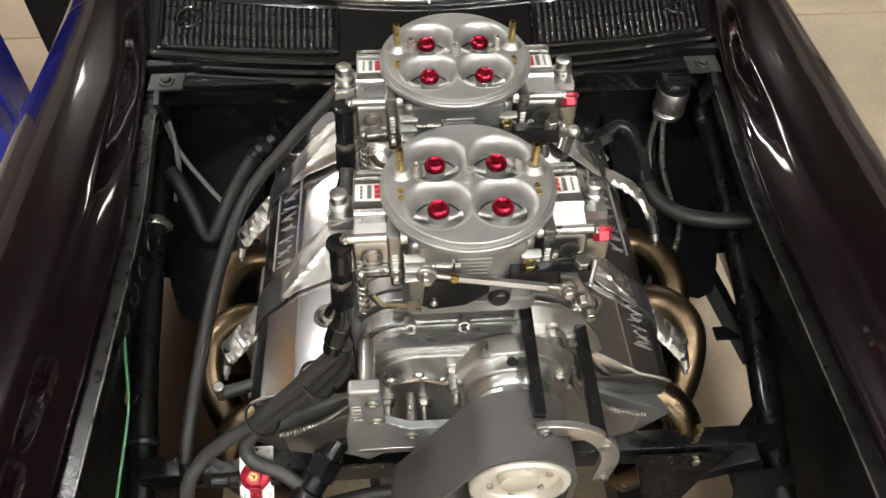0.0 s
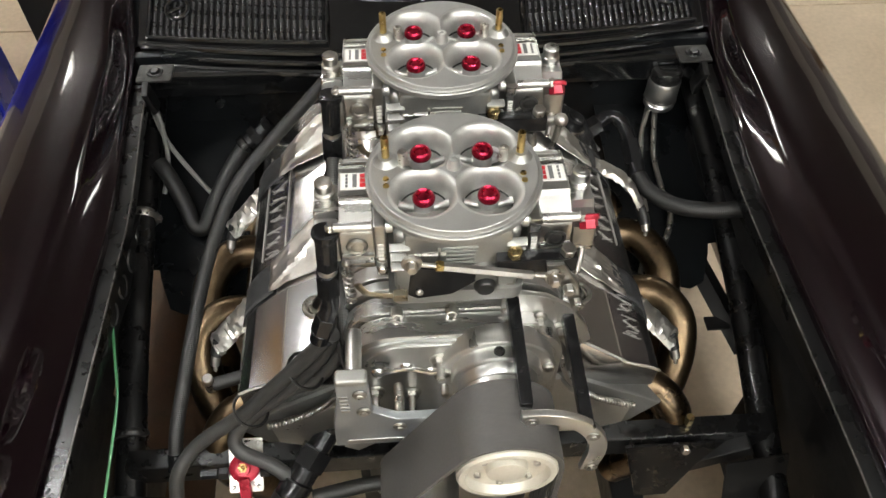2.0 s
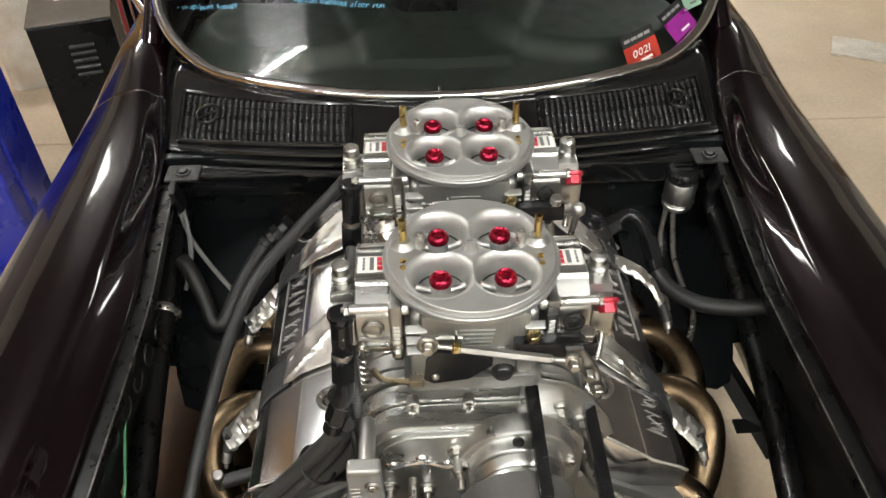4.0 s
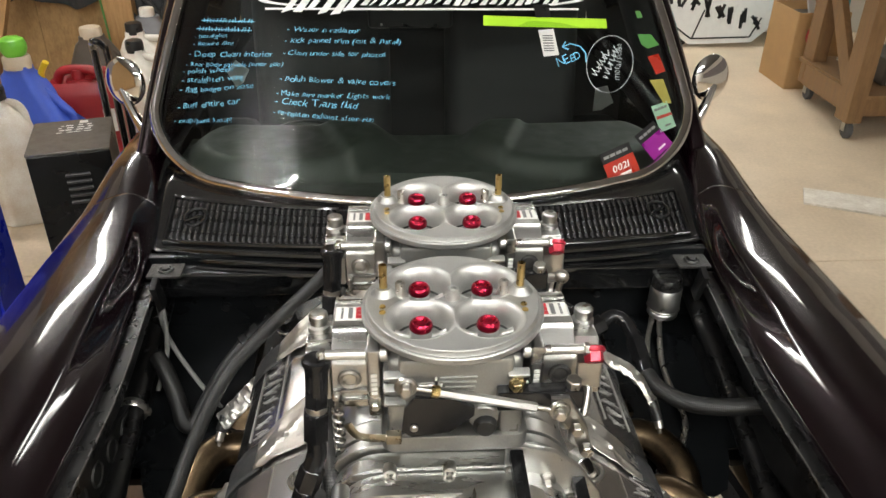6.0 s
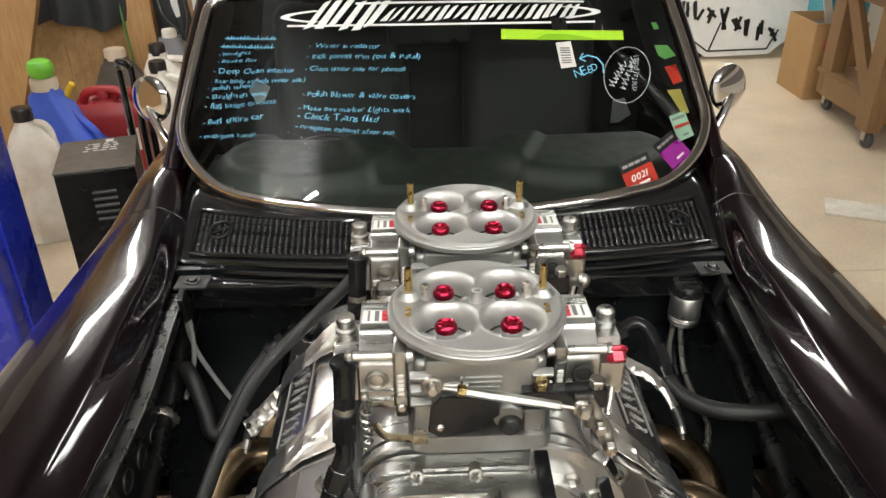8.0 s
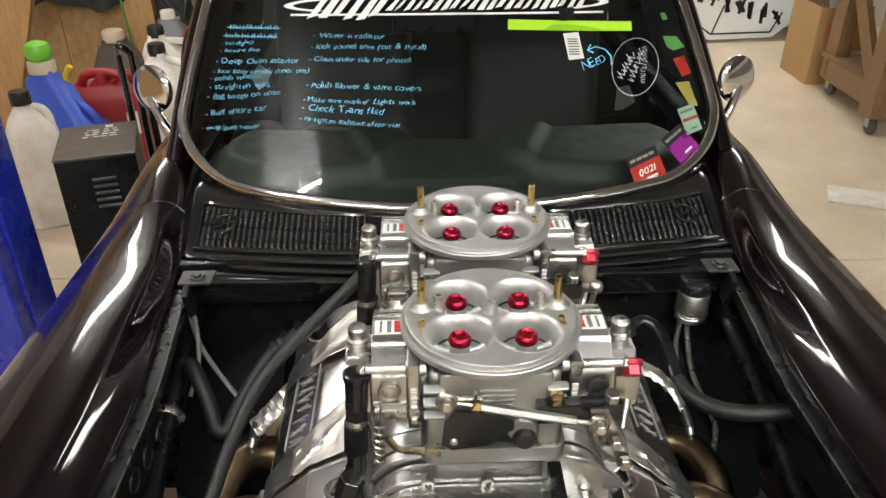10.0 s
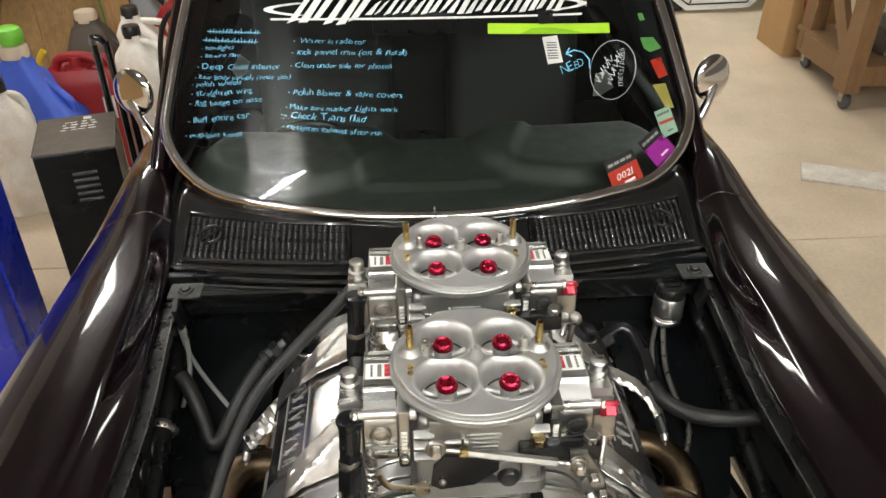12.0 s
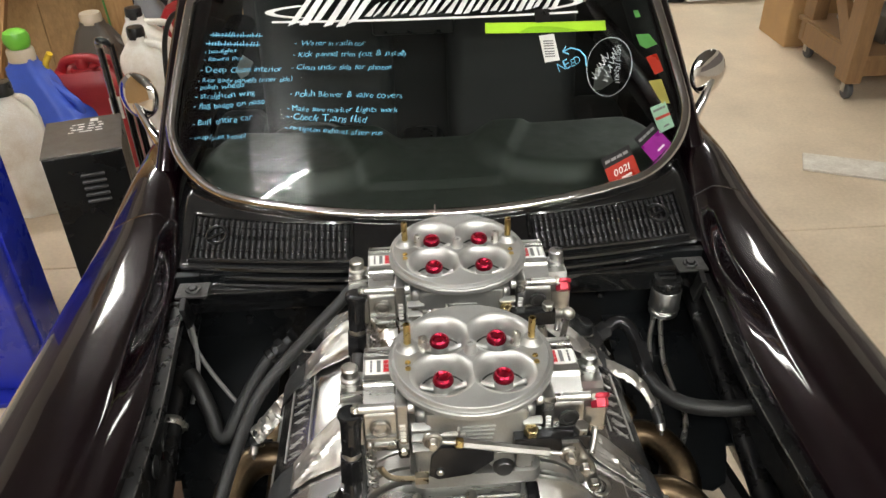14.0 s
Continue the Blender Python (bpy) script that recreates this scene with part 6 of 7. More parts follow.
part("crank_bolt", Geo().hexa(b + Vector((0.032, 0.008, -0.055)), b + Vector((0.032, -0.002, -0.055)), 0.007).hexa(b + Vector((0.020, 0.008, -0.028)), b + Vector((0.020, -0.002, -0.028)), 0.006), STEEL, rod)
# link of the rear carburettor, seen between the two
part("rear_link", Geo().cyl((0.188, 0.690, 1.10), (0.222, 0.675, 1.112), 0.006).ball((0.224, 0.674, 1.113), 0.009).cyl((0.224, 0.674, 1.113), (0.218, 0.676, 1.06), 0.004), STEEL, rod, "steel rear link")


# ---- hoses, fittings and wires ----
def hose(name, pts, r, material, label, group="", n=14):
    return solo(name, Geo().tube(pts, r, n, res=8), material, label, "hose", group)


def an_fitting(name, p, q, r, label, elbow=None, thing_mat=BLACK_ANOD):
    """A black two-nut hose end from p to q."""
    p, q = Vector(p), Vector(q)
    t = thing(name, p, label, "hose fitting", "black hose fittings")
    d = q - p
    part("collar", Geo().cyl(p, p + d * 0.22, r * 1.25, r * 0.95), thing_mat, t)
    part("neck", Geo().cyl(p + d * 0.2, p + d * 0.48, r * 0.8), thing_mat, t)
    part("nut", Geo().hexa(p + d * 0.42, p + d * 0.64, r * 1.15), thing_mat, t)
    part("socket", Geo().cyl(p + d * 0.62, p + d * 0.8, r * 0.95).cyl(p + d * 0.8, q, r * 1.12, r * 1.05), thing_mat, t)
    return t


FX = EX - 0.138
for yo in (0.0, 0.2165):
    q = Vector((0, yo, 0))
    t = thing("fuel_fitting", (FX, 0.49 + yo, 1.13), "black anodised fuel fitting under a carburettor bowl", "hose fitting", "black hose fittings")
    top = Vector((FX + 0.002, 0.497, 1.134)) + q
    d = Vector((-0.006, -0.012, -0.098))
    part("collar", Geo().lathe(top, d, [(0, -0.002), (0.012, -0.002), (0.0145, 0), (0.015, 0.004), (0.0125, 0.010), (0.0115, 0.016), (0.0115, 0.040)], 24), BLACK_ANOD, t)
    part("nut", Geo().hexa(top + d * 0.38, top + d * 0.54, 0.0125), BLACK_ANOD, t)
    part("nut", Geo().hexa(top + d * 0.60, top + d * 0.94, 0.0142), BLACK_ANOD, t)
    part("ferrule", Geo().cyl(top + d * 0.52, top + d * 0.62, 0.011), STEEL, t, "bright ring between the nuts")
    part("bend", Geo().tube([top + d * 0.92, top + d * 1.12 + Vector((0.001, 0, 0)), top + d * 1.3 + Vector((-0.004, -0.004, 0))], 0.0108, 16), BLACK_ANOD, t)
    e = top + d * 1.28 + Vector((-0.003, -0.003, 0))
    f = Vector((-0.009, -0.005, -0.025))
    part("nut", Geo().hexa(e, e + f, 0.0135), BLACK_ANOD, t)
    part("socket", Geo().cyl(e + f * 0.98, e + f * 1.6, 0.0120, 0.0115), BLACK_ANOD, t)
hose("fuel_hose", [(-0.070, 0.474, 0.966), (-0.096, 0.477, 0.925), (-0.137, 0.478, 0.868), (-0.166, 0.477, 0.832), (-0.20, 0.475, 0.79), (-0.27, 0.462, 0.735), (-0.302, 0.435, 0.705), (-0.310, 0.410, 0.665)], 0.0102, HOSE_GREY, "black braided fuel hose down to the regulator", "fuel hoses")
hose("fuel_hose", [(-0.063, 0.480, 0.966), (-0.080, 0.484, 0.915), (-0.119, 0.485, 0.856), (-0.150, 0.482, 0.820), (-0.180, 0.480, 0.79), (-0.215, 0.465, 0.755), (-0.212, 0.448, 0.735), (-0.17, 0.430, 0.725), (-0.135, 0.41, 0.70)], 0.0102, HOSE_GREY, "black braided fuel hose curling to the front", "fuel hoses")
hose("fuel_hose", [(FX, 0.69, 1.05), (-0.062, 0.60, 0.985), (-0.052, 0.52, 0.955), (-0.062, 0.492, 0.905), (-0.102, 0.490, 0.844), (-0.17, 0.489, 0.81)], 0.010, HOSE_GREY, "black braided fuel hose in a tied bundle", "fuel hoses")
for p in ((-0.105, 0.484, 0.880), (-0.188, 0.477, 0.80)):
    solo("cable_tie", Geo().ring(p, (-0.6, 0.05, -0.8), 0.025, 0.0022, 24, 6), BLACK_PLASTIC, "black cable tie round the fuel hoses", "cable tie", "cable ties")
vent_run = [(-0.06, 0.985, 0.975), (-0.10, 0.955, 0.945), (-0.167, 0.905, 0.90), (-0.232, 0.838, 0.858), (-0.266, 0.758, 0.82), (-0.288, 0.660, 0.78), (-0.303, 0.552, 0.74), (-0.312, 0.490, 0.71), (-0.312, 0.455, 0.68)]
vent = thing("vent_hose", (-0.27, 0.75, 0.8), "long black braided hose sweeping beside the engine", "hose")
part("sleeve", Geo().tube(vent_run, 0.0105, 14, res=8), HOSE, vent, "braided sleeve")
for a, b in ((vent_run[0], vent_run[1]), (vent_run[-1], vent_run[-2])):
    a, b = Vector(a), Vector(b)
    part("hose_end", Geo().cyl(a - (b - a).normalized() * 0.006, a + (b - a).normalized() * 0.02, 0.0135), BLACK_ANOD, vent, "black hose end")
an_fitting("vent_fitting", (-0.205, 1.065, 0.785), (-0.262, 1.035, 0.755), 0.017, "black anodised fitting on a side hose")
hose("side_hose", [(-0.255, 1.038, 0.758), (-0.285, 0.995, 0.735), (-0.312, 0.945, 0.705), (-0.330, 0.912, 0.682), (-0.348, 0.912, 0.684), (-0.362, 0.94, 0.71), (-0.385, 0.975, 0.745), (-0.405, 1.0, 0.76)], 0.0145, HOSE, "black braided hose bent into a hook by the frame tube", n=16)
r_el = thing("return_elbow", (0.42, 1.0, 0.80), "black anodised swept elbow on the return hose", "hose fitting", "black hose fittings")
part("nut", Geo().hexa((0.352, 0.985, 0.800), (0.385, 0.998, 0.812), 0.0185), BLACK_ANOD, r_el)
part("bend", Geo().tube([(0.378, 0.995, 0.81), (0.405, 1.01, 0.818), (0.428, 1.00, 0.81), (0.440, 0.965, 0.79)], 0.013, 14), BLACK_ANOD, r_el)
part("collar", Geo().hexa((0.438, 0.972, 0.793), (0.444, 0.935, 0.772), 0.0175).cyl((0.444, 0.937, 0.773), (0.447, 0.915, 0.762), 0.016), BLACK_ANOD, r_el)
hose("return_hose", [(0.445, 0.925, 0.767), (0.458, 0.885, 0.757), (0.495, 0.845, 0.757), (0.545, 0.822, 0.765), (0.60, 0.812, 0.775), (0.65, 0.805, 0.78)], 0.0142, HOSE, "thick black braided hose running under the fender", n=16)
solo("return_stub", Geo().prism([(-0.05, -0.05), (0.05, -0.06), (0.03, 0.05), (-0.03, 0.06)], 0.012, facing((0.325, 0.985, 0.795), (0.5, -0.5, 0.7)), 0.003), CAST, "cast outlet flange below the return elbow", "flange")

can = thing("breather_can", (0.545, 1.135, 0.74), "brushed aluminium breather can with a black cap", "breather can")
part("body", Geo().lathe((0.545, 1.135, 0.735), (0, 0, 1), [(0, 0), (0.028, 0), (0.030, 0.003), (0.030, 0.010), (0.028, 0.012), (0.028, 0.016), (0.031, 0.018), (0.031, 0.062), (0.029, 0.065), (0.022, 0.066)], 40), MACHINED, can, "brushed aluminium body")
part("cap", Geo().lathe((0.545, 1.135, 0.798), (0, 0, 1), [(0.029, 0), (0.0295, 0.004), (0.0295, 0.018), (0.026, 0.024), (0.018, 0.026), (0.017, 0.022), (0, 0.022)], 36), BLACK_PLASTIC, can, "ribbed black cap")
part("grip", Geo().box((0.545, 1.135, 0.823), (0.034, 0.008, 0.005), 0.002), BLACK_PLASTIC, can)
part("strap", Geo().ring((0.545, 1.135, 0.752), (0, 0, 1), 0.0305, 0.0022, 40, 6).box((0.545, 1.16, 0.752), (0.03, 0.03, 0.02), 0.002), STEEL, can)
part("outlet", Geo().hexa((0.540, 1.128, 0.735), (0.540, 1.127, 0.715), 0.006).hexa((0.525, 1.132, 0.735), (0.525, 1.131, 0.715), 0.006), STEEL, can)
hose("steel_line", [(0.540, 1.127, 0.718), (0.530, 1.085, 0.706), (0.518, 1.02, 0.694), (0.518, 0.945, 0.684), (0.520, 0.885, 0.674), (0.49, 0.82, 0.655)], 0.0055, STEEL_BRAID, "steel braided line below the breather can", "steel lines", 10)
hose("steel_line", [(0.525, 1.131, 0.718), (0.503, 1.074, 0.704), (0.483, 0.97, 0.688), (0.473, 0.865, 0.672), (0.444, 0.78, 0.65)], 0.0048, STEEL_BRAID, "steel braided line below the breather can", "steel lines", 10)

reg = thing("fuel_regulator", (-0.21, 0.445, 0.69), "red anodised fuel regulator on a steel plate", "regulator")
M = facing((-0.212, 0.448, 0.690), (0, -0.55, 0.83))
part("plate", Geo().prism(rounded(0.048, 0.075, 0.003), 0.004, M, 0.001), STEEL, reg, "pale steel mounting plate")
part("body", Geo().lathe(M @ Vector((0, -0.002, 0.004)), M.to_3x3() @ Vector((0, 0, 1)), [(0.020, 0), (0.021, 0.003), (0.021, 0.010), (0.017, 0.013), (0.010, 0.014), (0.009, 0.022), (0, 0.022)], 32), RED_CAP, reg, "red regulator body")
part("neck", Geo().box(M @ Vector((0, -0.030, 0.010)), (0.016, 0.035, 0.012), 0.003, (56, 0, 0)), RED_CAP, reg, "red outlet")
part("adjuster", Geo().hexa(M @ Vector((0, 0, 0.02)), M @ Vector((0, 0, 0.028)), 0.007).cyl(M @ Vector((0, 0, 0.026)), M @ Vector((0, 0, 0.036)), 0.0035, n=12), BRASS, reg, "brass adjuster")
for x in (-0.018, 0.018):
    for y in (-0.03, 0.031):
        part("screw", Geo().cyl(M @ Vector((x, y, 0.003)), M @ Vector((x, y, 0.007)), 0.0035, n=12), STEEL, reg)
for s in (-1, 1):
    part("port_fitting", Geo().hexa(M @ Vector((s * 0.022, -0.008, 0.010)), M @ Vector((s * 0.036, -0.008, 0.010)), 0.0095).cyl(M @ Vector((s * 0.036, -0.008, 0.010)), M @ Vector((s * 0.062, -0.008, 0.008)), 0.008), BLACK_ANOD, reg, "black port fitting")
an_fitting("coolant_fitting", (-0.075, 0.492, 0.745), (-0.150, 0.395, 0.690), 0.021, "large dark hose end by the crossmember")
hose("coolant_hose", [(-0.148, 0.398, 0.692), (-0.18, 0.36, 0.65), (-0.2, 0.32, 0.58)], 0.022, HOSE_RUBBER, "thick black hose dropping below the crossmember", n=16)
hose("lower_hose", [(-0.12, 0.41, 0.65), (-0.04, 0.42, 0.66), (0.03, 0.42, 0.665), (0.06, 0.41, 0.66)], 0.011, HOSE_RUBBER, "black rubber hose behind the drive belt")

solo("green_wire", Geo().tube([(-0.437, 0.80, 0.775), (-0.430, 0.70, 0.755), (-0.414, 0.61, 0.735), (-0.405, 0.55, 0.715), (-0.412, 0.48, 0.68), (-0.415, 0.42, 0.66)], 0.0022, 8), WIRE_GREEN, "thin green wire hanging along the frame tube", "wire", "loose wires")
solo("grey_wire", Geo().tube([(-0.415, 1.10, 0.80), (-0.402, 1.06, 0.77), (-0.398, 1.02, 0.735), (-0.408, 0.98, 0.70)], 0.0045, 8), WIRE_GREY, "grey wire looped by the firewall", "wire", "loose wires")
solo("grey_wire", Geo().tube([(-0.43, 1.12, 0.80), (-0.40, 1.06, 0.755), (-0.34, 1.0, 0.70), (-0.28, 0.95, 0.66)], 0.0045, 8), WIRE_GREY, "grey wire crossing to the engine", "wire", "loose wires")
solo("black_wire", Geo().tube([(-0.062, 0.62, 1.0), (-0.064, 0.52, 0.965), (-0.056, 0.478, 0.925), (-0.045, 0.462, 0.86)], 0.0035, 8), WIRE_BLACK, "black wire down the side of the blower", "wire", "loose wires")
solo("hose_clamp", Geo().ring((-0.425, 0.90, 0.726), (0.06, -0.97, -0.17), 0.0235, 0.004, 30, 8, 2.2).box((-0.400, 0.897, 0.724), (0.014, 0.012, 0.010), 0.002), STEEL, "pale steel band clamp round the frame tube", "clamp")
solo("tube_tie", Geo().ring((-0.404, 0.53, 0.637), (0.06, -0.97, -0.2), 0.0235, 0.0035, 30, 8, 2.0), BLACK_PLASTIC, "black cable tie round the frame tube", "cable tie", "cable ties")
lead = thing("plug_lead", (0.41, 0.85, 0.78), "foil-wrapped plug lead with a steel lug end", "wire", "foil-wrapped leads")
part("wrap", crumpled([(0.348, 0.872, 0.836), (0.374, 0.866, 0.826), (0.398, 0.856, 0.814), (0.416, 0.842, 0.798), (0.428, 0.824, 0.776)], [0.017, 0.0165, 0.015, 0.0125, 0.009], 4, 0.42), FOIL, lead, "crumpled foil wrap", 16)
part("lead", Geo().tube([(0.427, 0.826, 0.778), (0.433, 0.816, 0.764), (0.436, 0.808, 0.754)], 0.0085, 12), WIRE_BLACK, lead)
part("lug", Geo().cyl((0.436, 0.809, 0.755), (0.438, 0.799, 0.744), 0.0068, n=12).cyl((0.438, 0.799, 0.744), (0.438, 0.795, 0.737), 0.0035, n=10), STEEL, lead, "steel lug")



# ---- round the car ----
# post cut short out of view to keep its blue reflection off the fender
lift = thing("lift_column", (-1.295, 1.92, 0), "blue painted steel post of a car lift, cut short out of view", "lift column")
part("post", Geo().box((-1.30, 1.925, 0.56), (0.24, 0.24, 1.08), 0.012, seg=3), BLUE_STEEL, lift)
part("channel", Geo().box((-1.177, 1.925, 0.56), (0.012, 0.10, 1.02), 0.003), BLUE_STEEL, lift)
part("foot_plate", Geo().box((-1.30, 1.925, 0.01), (0.36, 0.36, 0.02), 0.003), BLUE_STEEL, lift)
for x in (-1.45, -1.15):
    for y in (1.78, 2.07):
        part("anchor_bolt", Geo().hexa((x, y, 0.02), (x, y, 0.045), 0.014), STEEL, lift)

weld = thing("welder_cart", (-1.035, 2.37, 0), "black steel welder box with louvred side and pipe rail", "welder")
part("case", Geo().box((-1.035, 2.375, 0.355), (0.250, 0.30, 0.57), 0.006, seg=3), FIREWALL, weld, "black sheet steel case")
part("lid", Geo().box((-1.035, 2.375, 0.644), (0.254, 0.304, 0.008), 0.003), mat("dusty_dark_steel", (0.085, 0.075, 0.065), (0.05, 0.045, 0.04), 0.4, 0.2, scale=30, bump=0.15), weld, "dusty dark lid")
ink = Geo()
rs = random.Random(3)
for k in range(16):
    ink.box((-1.07 + 0.03 * (k % 4) + rs.uniform(-0.006, 0.006), 2.40 + 0.022 * (k // 4), 0.6488), (rs.uniform(0.010, 0.024), rs.uniform(0.004, 0.010), 0.0008), 0)
part("stencil_print", ink, WHITE_LABEL, weld, "worn white stencil print")
part("lid_sticker", Geo().box((-1.0, 2.495, 0.6488), (0.026, 0.024, 0.001), 0), WHITE_LABEL, weld)
for k in range(5):
    part("louvre", Geo().box((-1.02, 2.223, 0.565 - 0.024 * k), (0.075, 0.010, 0.010), 0.003, (30, 0, 0)), LOUVRE, weld, "pressed louvre")
part("pipe_rail", Geo().tube([(-0.885, 2.56, 0.10), (-0.885, 2.56, 0.80), (-0.893, 2.56, 0.885), (-0.92, 2.56, 0.905), (-0.93, 2.60, 0.88), (-0.93, 2.62, 0.78), (-0.93, 2.62, 0.10)], 0.013, 12), BLACK_GLOSS, weld, "bent black pipe rail")
part("second_rail", Geo().tube([(-0.85, 2.50, 0.10), (-0.85, 2.50, 0.62), (-0.852, 2.50, 0.70)], 0.012, 12), BLACK_GLOSS, weld)
for x in (-1.14, -0.93):
    for y in (2.26, 2.49):
        part("caster", Geo().cyl((x - 0.012, y, 0.035), (x + 0.012, y, 0.035), 0.035), WHEEL_GREY, weld)

weld.matrix_basis = Matrix.Translation((-1.075, 2.375, 0)) @ pose(0, 0, 0, 0, 0, 16)


def jug(x, y, w, d, h, body, cap, label, cap_label, cap_r=0.042, turn=0.0, kind="fuel jug", shoulder=0.72, z=0.0, neck=0.04):
    """A moulded jug: a tapering rounded body, a moulded handle over the shoulder, a neck and a ribbed cap."""
    t = thing("fuel_jug", (x, y, z), label, kind, "jugs and cans by the wall")
    m = Matrix.Translation((x, y, z)) @ pose(0, 0, 0, 0, 0, turn)
    g = Geo()
    rings = []
    for f, k in ((0.0, 0.92), (0.012, 1.0), (shoulder * 0.5, 0.985), (shoulder, 1.0), (shoulder + 0.06, 0.95), (shoulder + 0.14, 0.74), (0.93, 0.46), (0.96, 0.36), (1.0, 0.34)):
        out = rounded(w * k, d * (k if k > 0.9 else k * 0.98), 0.04 * k + 0.012)
        rings.append([m @ Vector((a - w * neck * ease((f - shoulder) / (0.93 - shoulder)), b, f * h)) for a, b in out])
    n = len(rings[0])
    verts = [p for r in rings for p in r]
    faces = [[i * n + j, i * n + (j + 1) % n, (i + 1) * n + (j + 1) % n, (i + 1) * n + j] for i in range(len(rings) - 1) for j in range(n)] + [list(range(n))[::-1], list(range((len(rings) - 1) * n, len(rings) * n))]
    g.add(verts, faces)
    part("body", g, body, t, "", 50)
    part("handle", Geo().tube([m @ Vector(p) for p in ((w * 0.40, 0, h * (shoulder + 0.0)), (w * 0.40, 0, h * (shoulder + 0.13)), (w * 0.28, 0, h * (shoulder + 0.21)), (w * 0.02 - w * neck, 0, h * 0.95))], 0.018, 10), body, t)
    c = m @ Vector((-w * neck, 0, h * 1.0))
    part("cap", Geo().lathe(c - Vector((0, 0, 0.012)), (0, 0, 1), [(cap_r, 0), (cap_r, 0.045), (cap_r * 0.9, 0.055), (cap_r * 0.5, 0.057), (0, 0.055)], 22), cap, t, cap_label)
    return t, c


jug(-1.64, 3.06, 0.20, 0.19, 0.56, WHITE_PLASTIC, BLACK_PLASTIC, "dirty white plastic fuel jug with a black cap", "black screw cap", turn=20)
bj, c = jug(-1.60, 3.36, 0.33, 0.25, 0.60, BLUE_PLASTIC, CREAM_PLASTIC, "blue plastic fuel jug with a cream collar and a lime cap", "cream collar", cap_r=0.060, turn=-12, shoulder=0.50, neck=0.24)
part("funnel_top", Geo().lathe(c + Vector((0, 0, 0.04)), (0, 0, 1), [(0.040, 0), (0.048, 0.012), (0.056, 0.03), (0.056, 0.055), (0.048, 0.075), (0.03, 0.085), (0, 0.087)], 26), LIME, bj, "lime green ribbed cap")
part("jug_label", Geo().box((-1.49, 3.212, 0.30), (0.05, 0.003, 0.03), 0.0005, (0, 0, -10)), GREEN_TAPE, bj, "small yellow-green label")
rc, c = jug(-1.46, 3.50, 0.33, 0.22, 0.50, RED_PLASTIC, RED_PLASTIC, "red plastic fuel can with a yellow spout", "red cap", cap_r=0.03, turn=8, shoulder=0.86)
part("grip", Geo().tube([(-1.58, 3.50, 0.48), (-1.54, 3.50, 0.535), (-1.42, 3.50, 0.54), (-1.36, 3.50, 0.495)], 0.022, 10), RED_PLASTIC, rc)
part("spout", Geo().tube([(-1.59, 3.42, 0.40), (-1.595, 3.40, 0.51), (-1.59, 3.39, 0.56), (-1.555, 3.38, 0.61)], 0.014, 10), YELLOW, rc, "yellow spout")
part("can_label", Geo().box((-1.328, 3.392, 0.33), (0.05, 0.003, 0.11), 0.0005, (0, 0, 20)), WHITE_LABEL, rc, "white printed label")
jug(-1.20, 3.62, 0.24, 0.22, 0.60, WHITE_PLASTIC, BLACK_PLASTIC, "stained white plastic fuel jug with a black cap", "black screw cap", turn=-15, neck=0.16)
jug(-1.24, 3.90, 0.26, 0.22, 0.62, WHITE_PLASTIC, BLACK_PLASTIC, "stained white plastic fuel jug with a black cap", "black screw cap", turn=5, neck=0.28)
jug(-1.55, 3.98, 0.34, 0.28, 0.58, GREY_PLASTIC, CREAM_PLASTIC, "smoky grey oil jug with a cream cap", "cream screw cap", cap_r=0.055, turn=0, kind="oil jug", shoulder=0.6)
jug(-1.05, 4.0, 0.28, 0.24, 0.64, RED_PLASTIC, RED_PLASTIC, "red plastic fuel can behind the car's mirror", "red cap", cap_r=0.03, turn=-10, shoulder=0.86)
jug(-1.33, 4.24, 0.34, 0.26, 0.62, mat("hazy_grey_plastic", (0.16, 0.16, 0.165), (0.10, 0.10, 0.105), 0.3, 0, scale=8, bump=0.1), WHITE_PLASTIC, "hazy grey plastic drum against the timber wall", "pale cap", cap_r=0.04, turn=6, kind="drum", shoulder=0.6)

# timber and board wall behind the jugs
partition = thing("wall_partition", (-1.9, 4.5, 0), "unfinished wall of chipboard sheets on pine studs", "wall", kind="structure")
for x0, x1 in ((-3.28, -2.07), (-2.066, -0.85), (-0.846, -0.2)):
    part("board", Geo().box(((x0 + x1) / 2, 4.56, 1.3), (x1 - x0, 0.012, 2.6), 0.001), OSB, partition, "chipboard sheet")
for x, w in ((-1.575, 0.16), (-0.70, 0.09), (-2.45, 0.09), (-3.1, 0.09)):
    part("stud", Geo().box((x, 4.51, 1.3), (w, 0.085, 2.6), 0.003), WOOD, partition, "pine stud")
part("sill", Geo().box((-1.75, 4.50, 0.045), (3.0, 0.10, 0.09), 0.003), WOOD, partition)
solo("timber_brace", Geo().box((-2.115, 4.05, 0.745), (0.28, 0.05, 1.50), 0.003, (0, 20.6, 0)), WOOD, "wide pale pine plank leaning by the wall", "timber")
solo("dark_tarp", Geo().grid(lambda u, v: (-2.16 + 0.52 * u + 0.02 * math.sin(9 * v), 4.42 + 0.04 * math.sin(14 * u) * (0.4 + v), 1.45 - 0.80 * v + 0.03 * math.sin(7 * u)), 24, 12), SEAT, "black cloth cover hanging on the wall", "cover", angle=70)
solo("green_hose_line", Geo().tube([(-1.70, 4.45, 1.3), (-1.665, 4.445, 0.8), (-1.64, 4.44, 0.4)], 0.006, 8), LEAF, "thin green line down the timber wall", "cable")
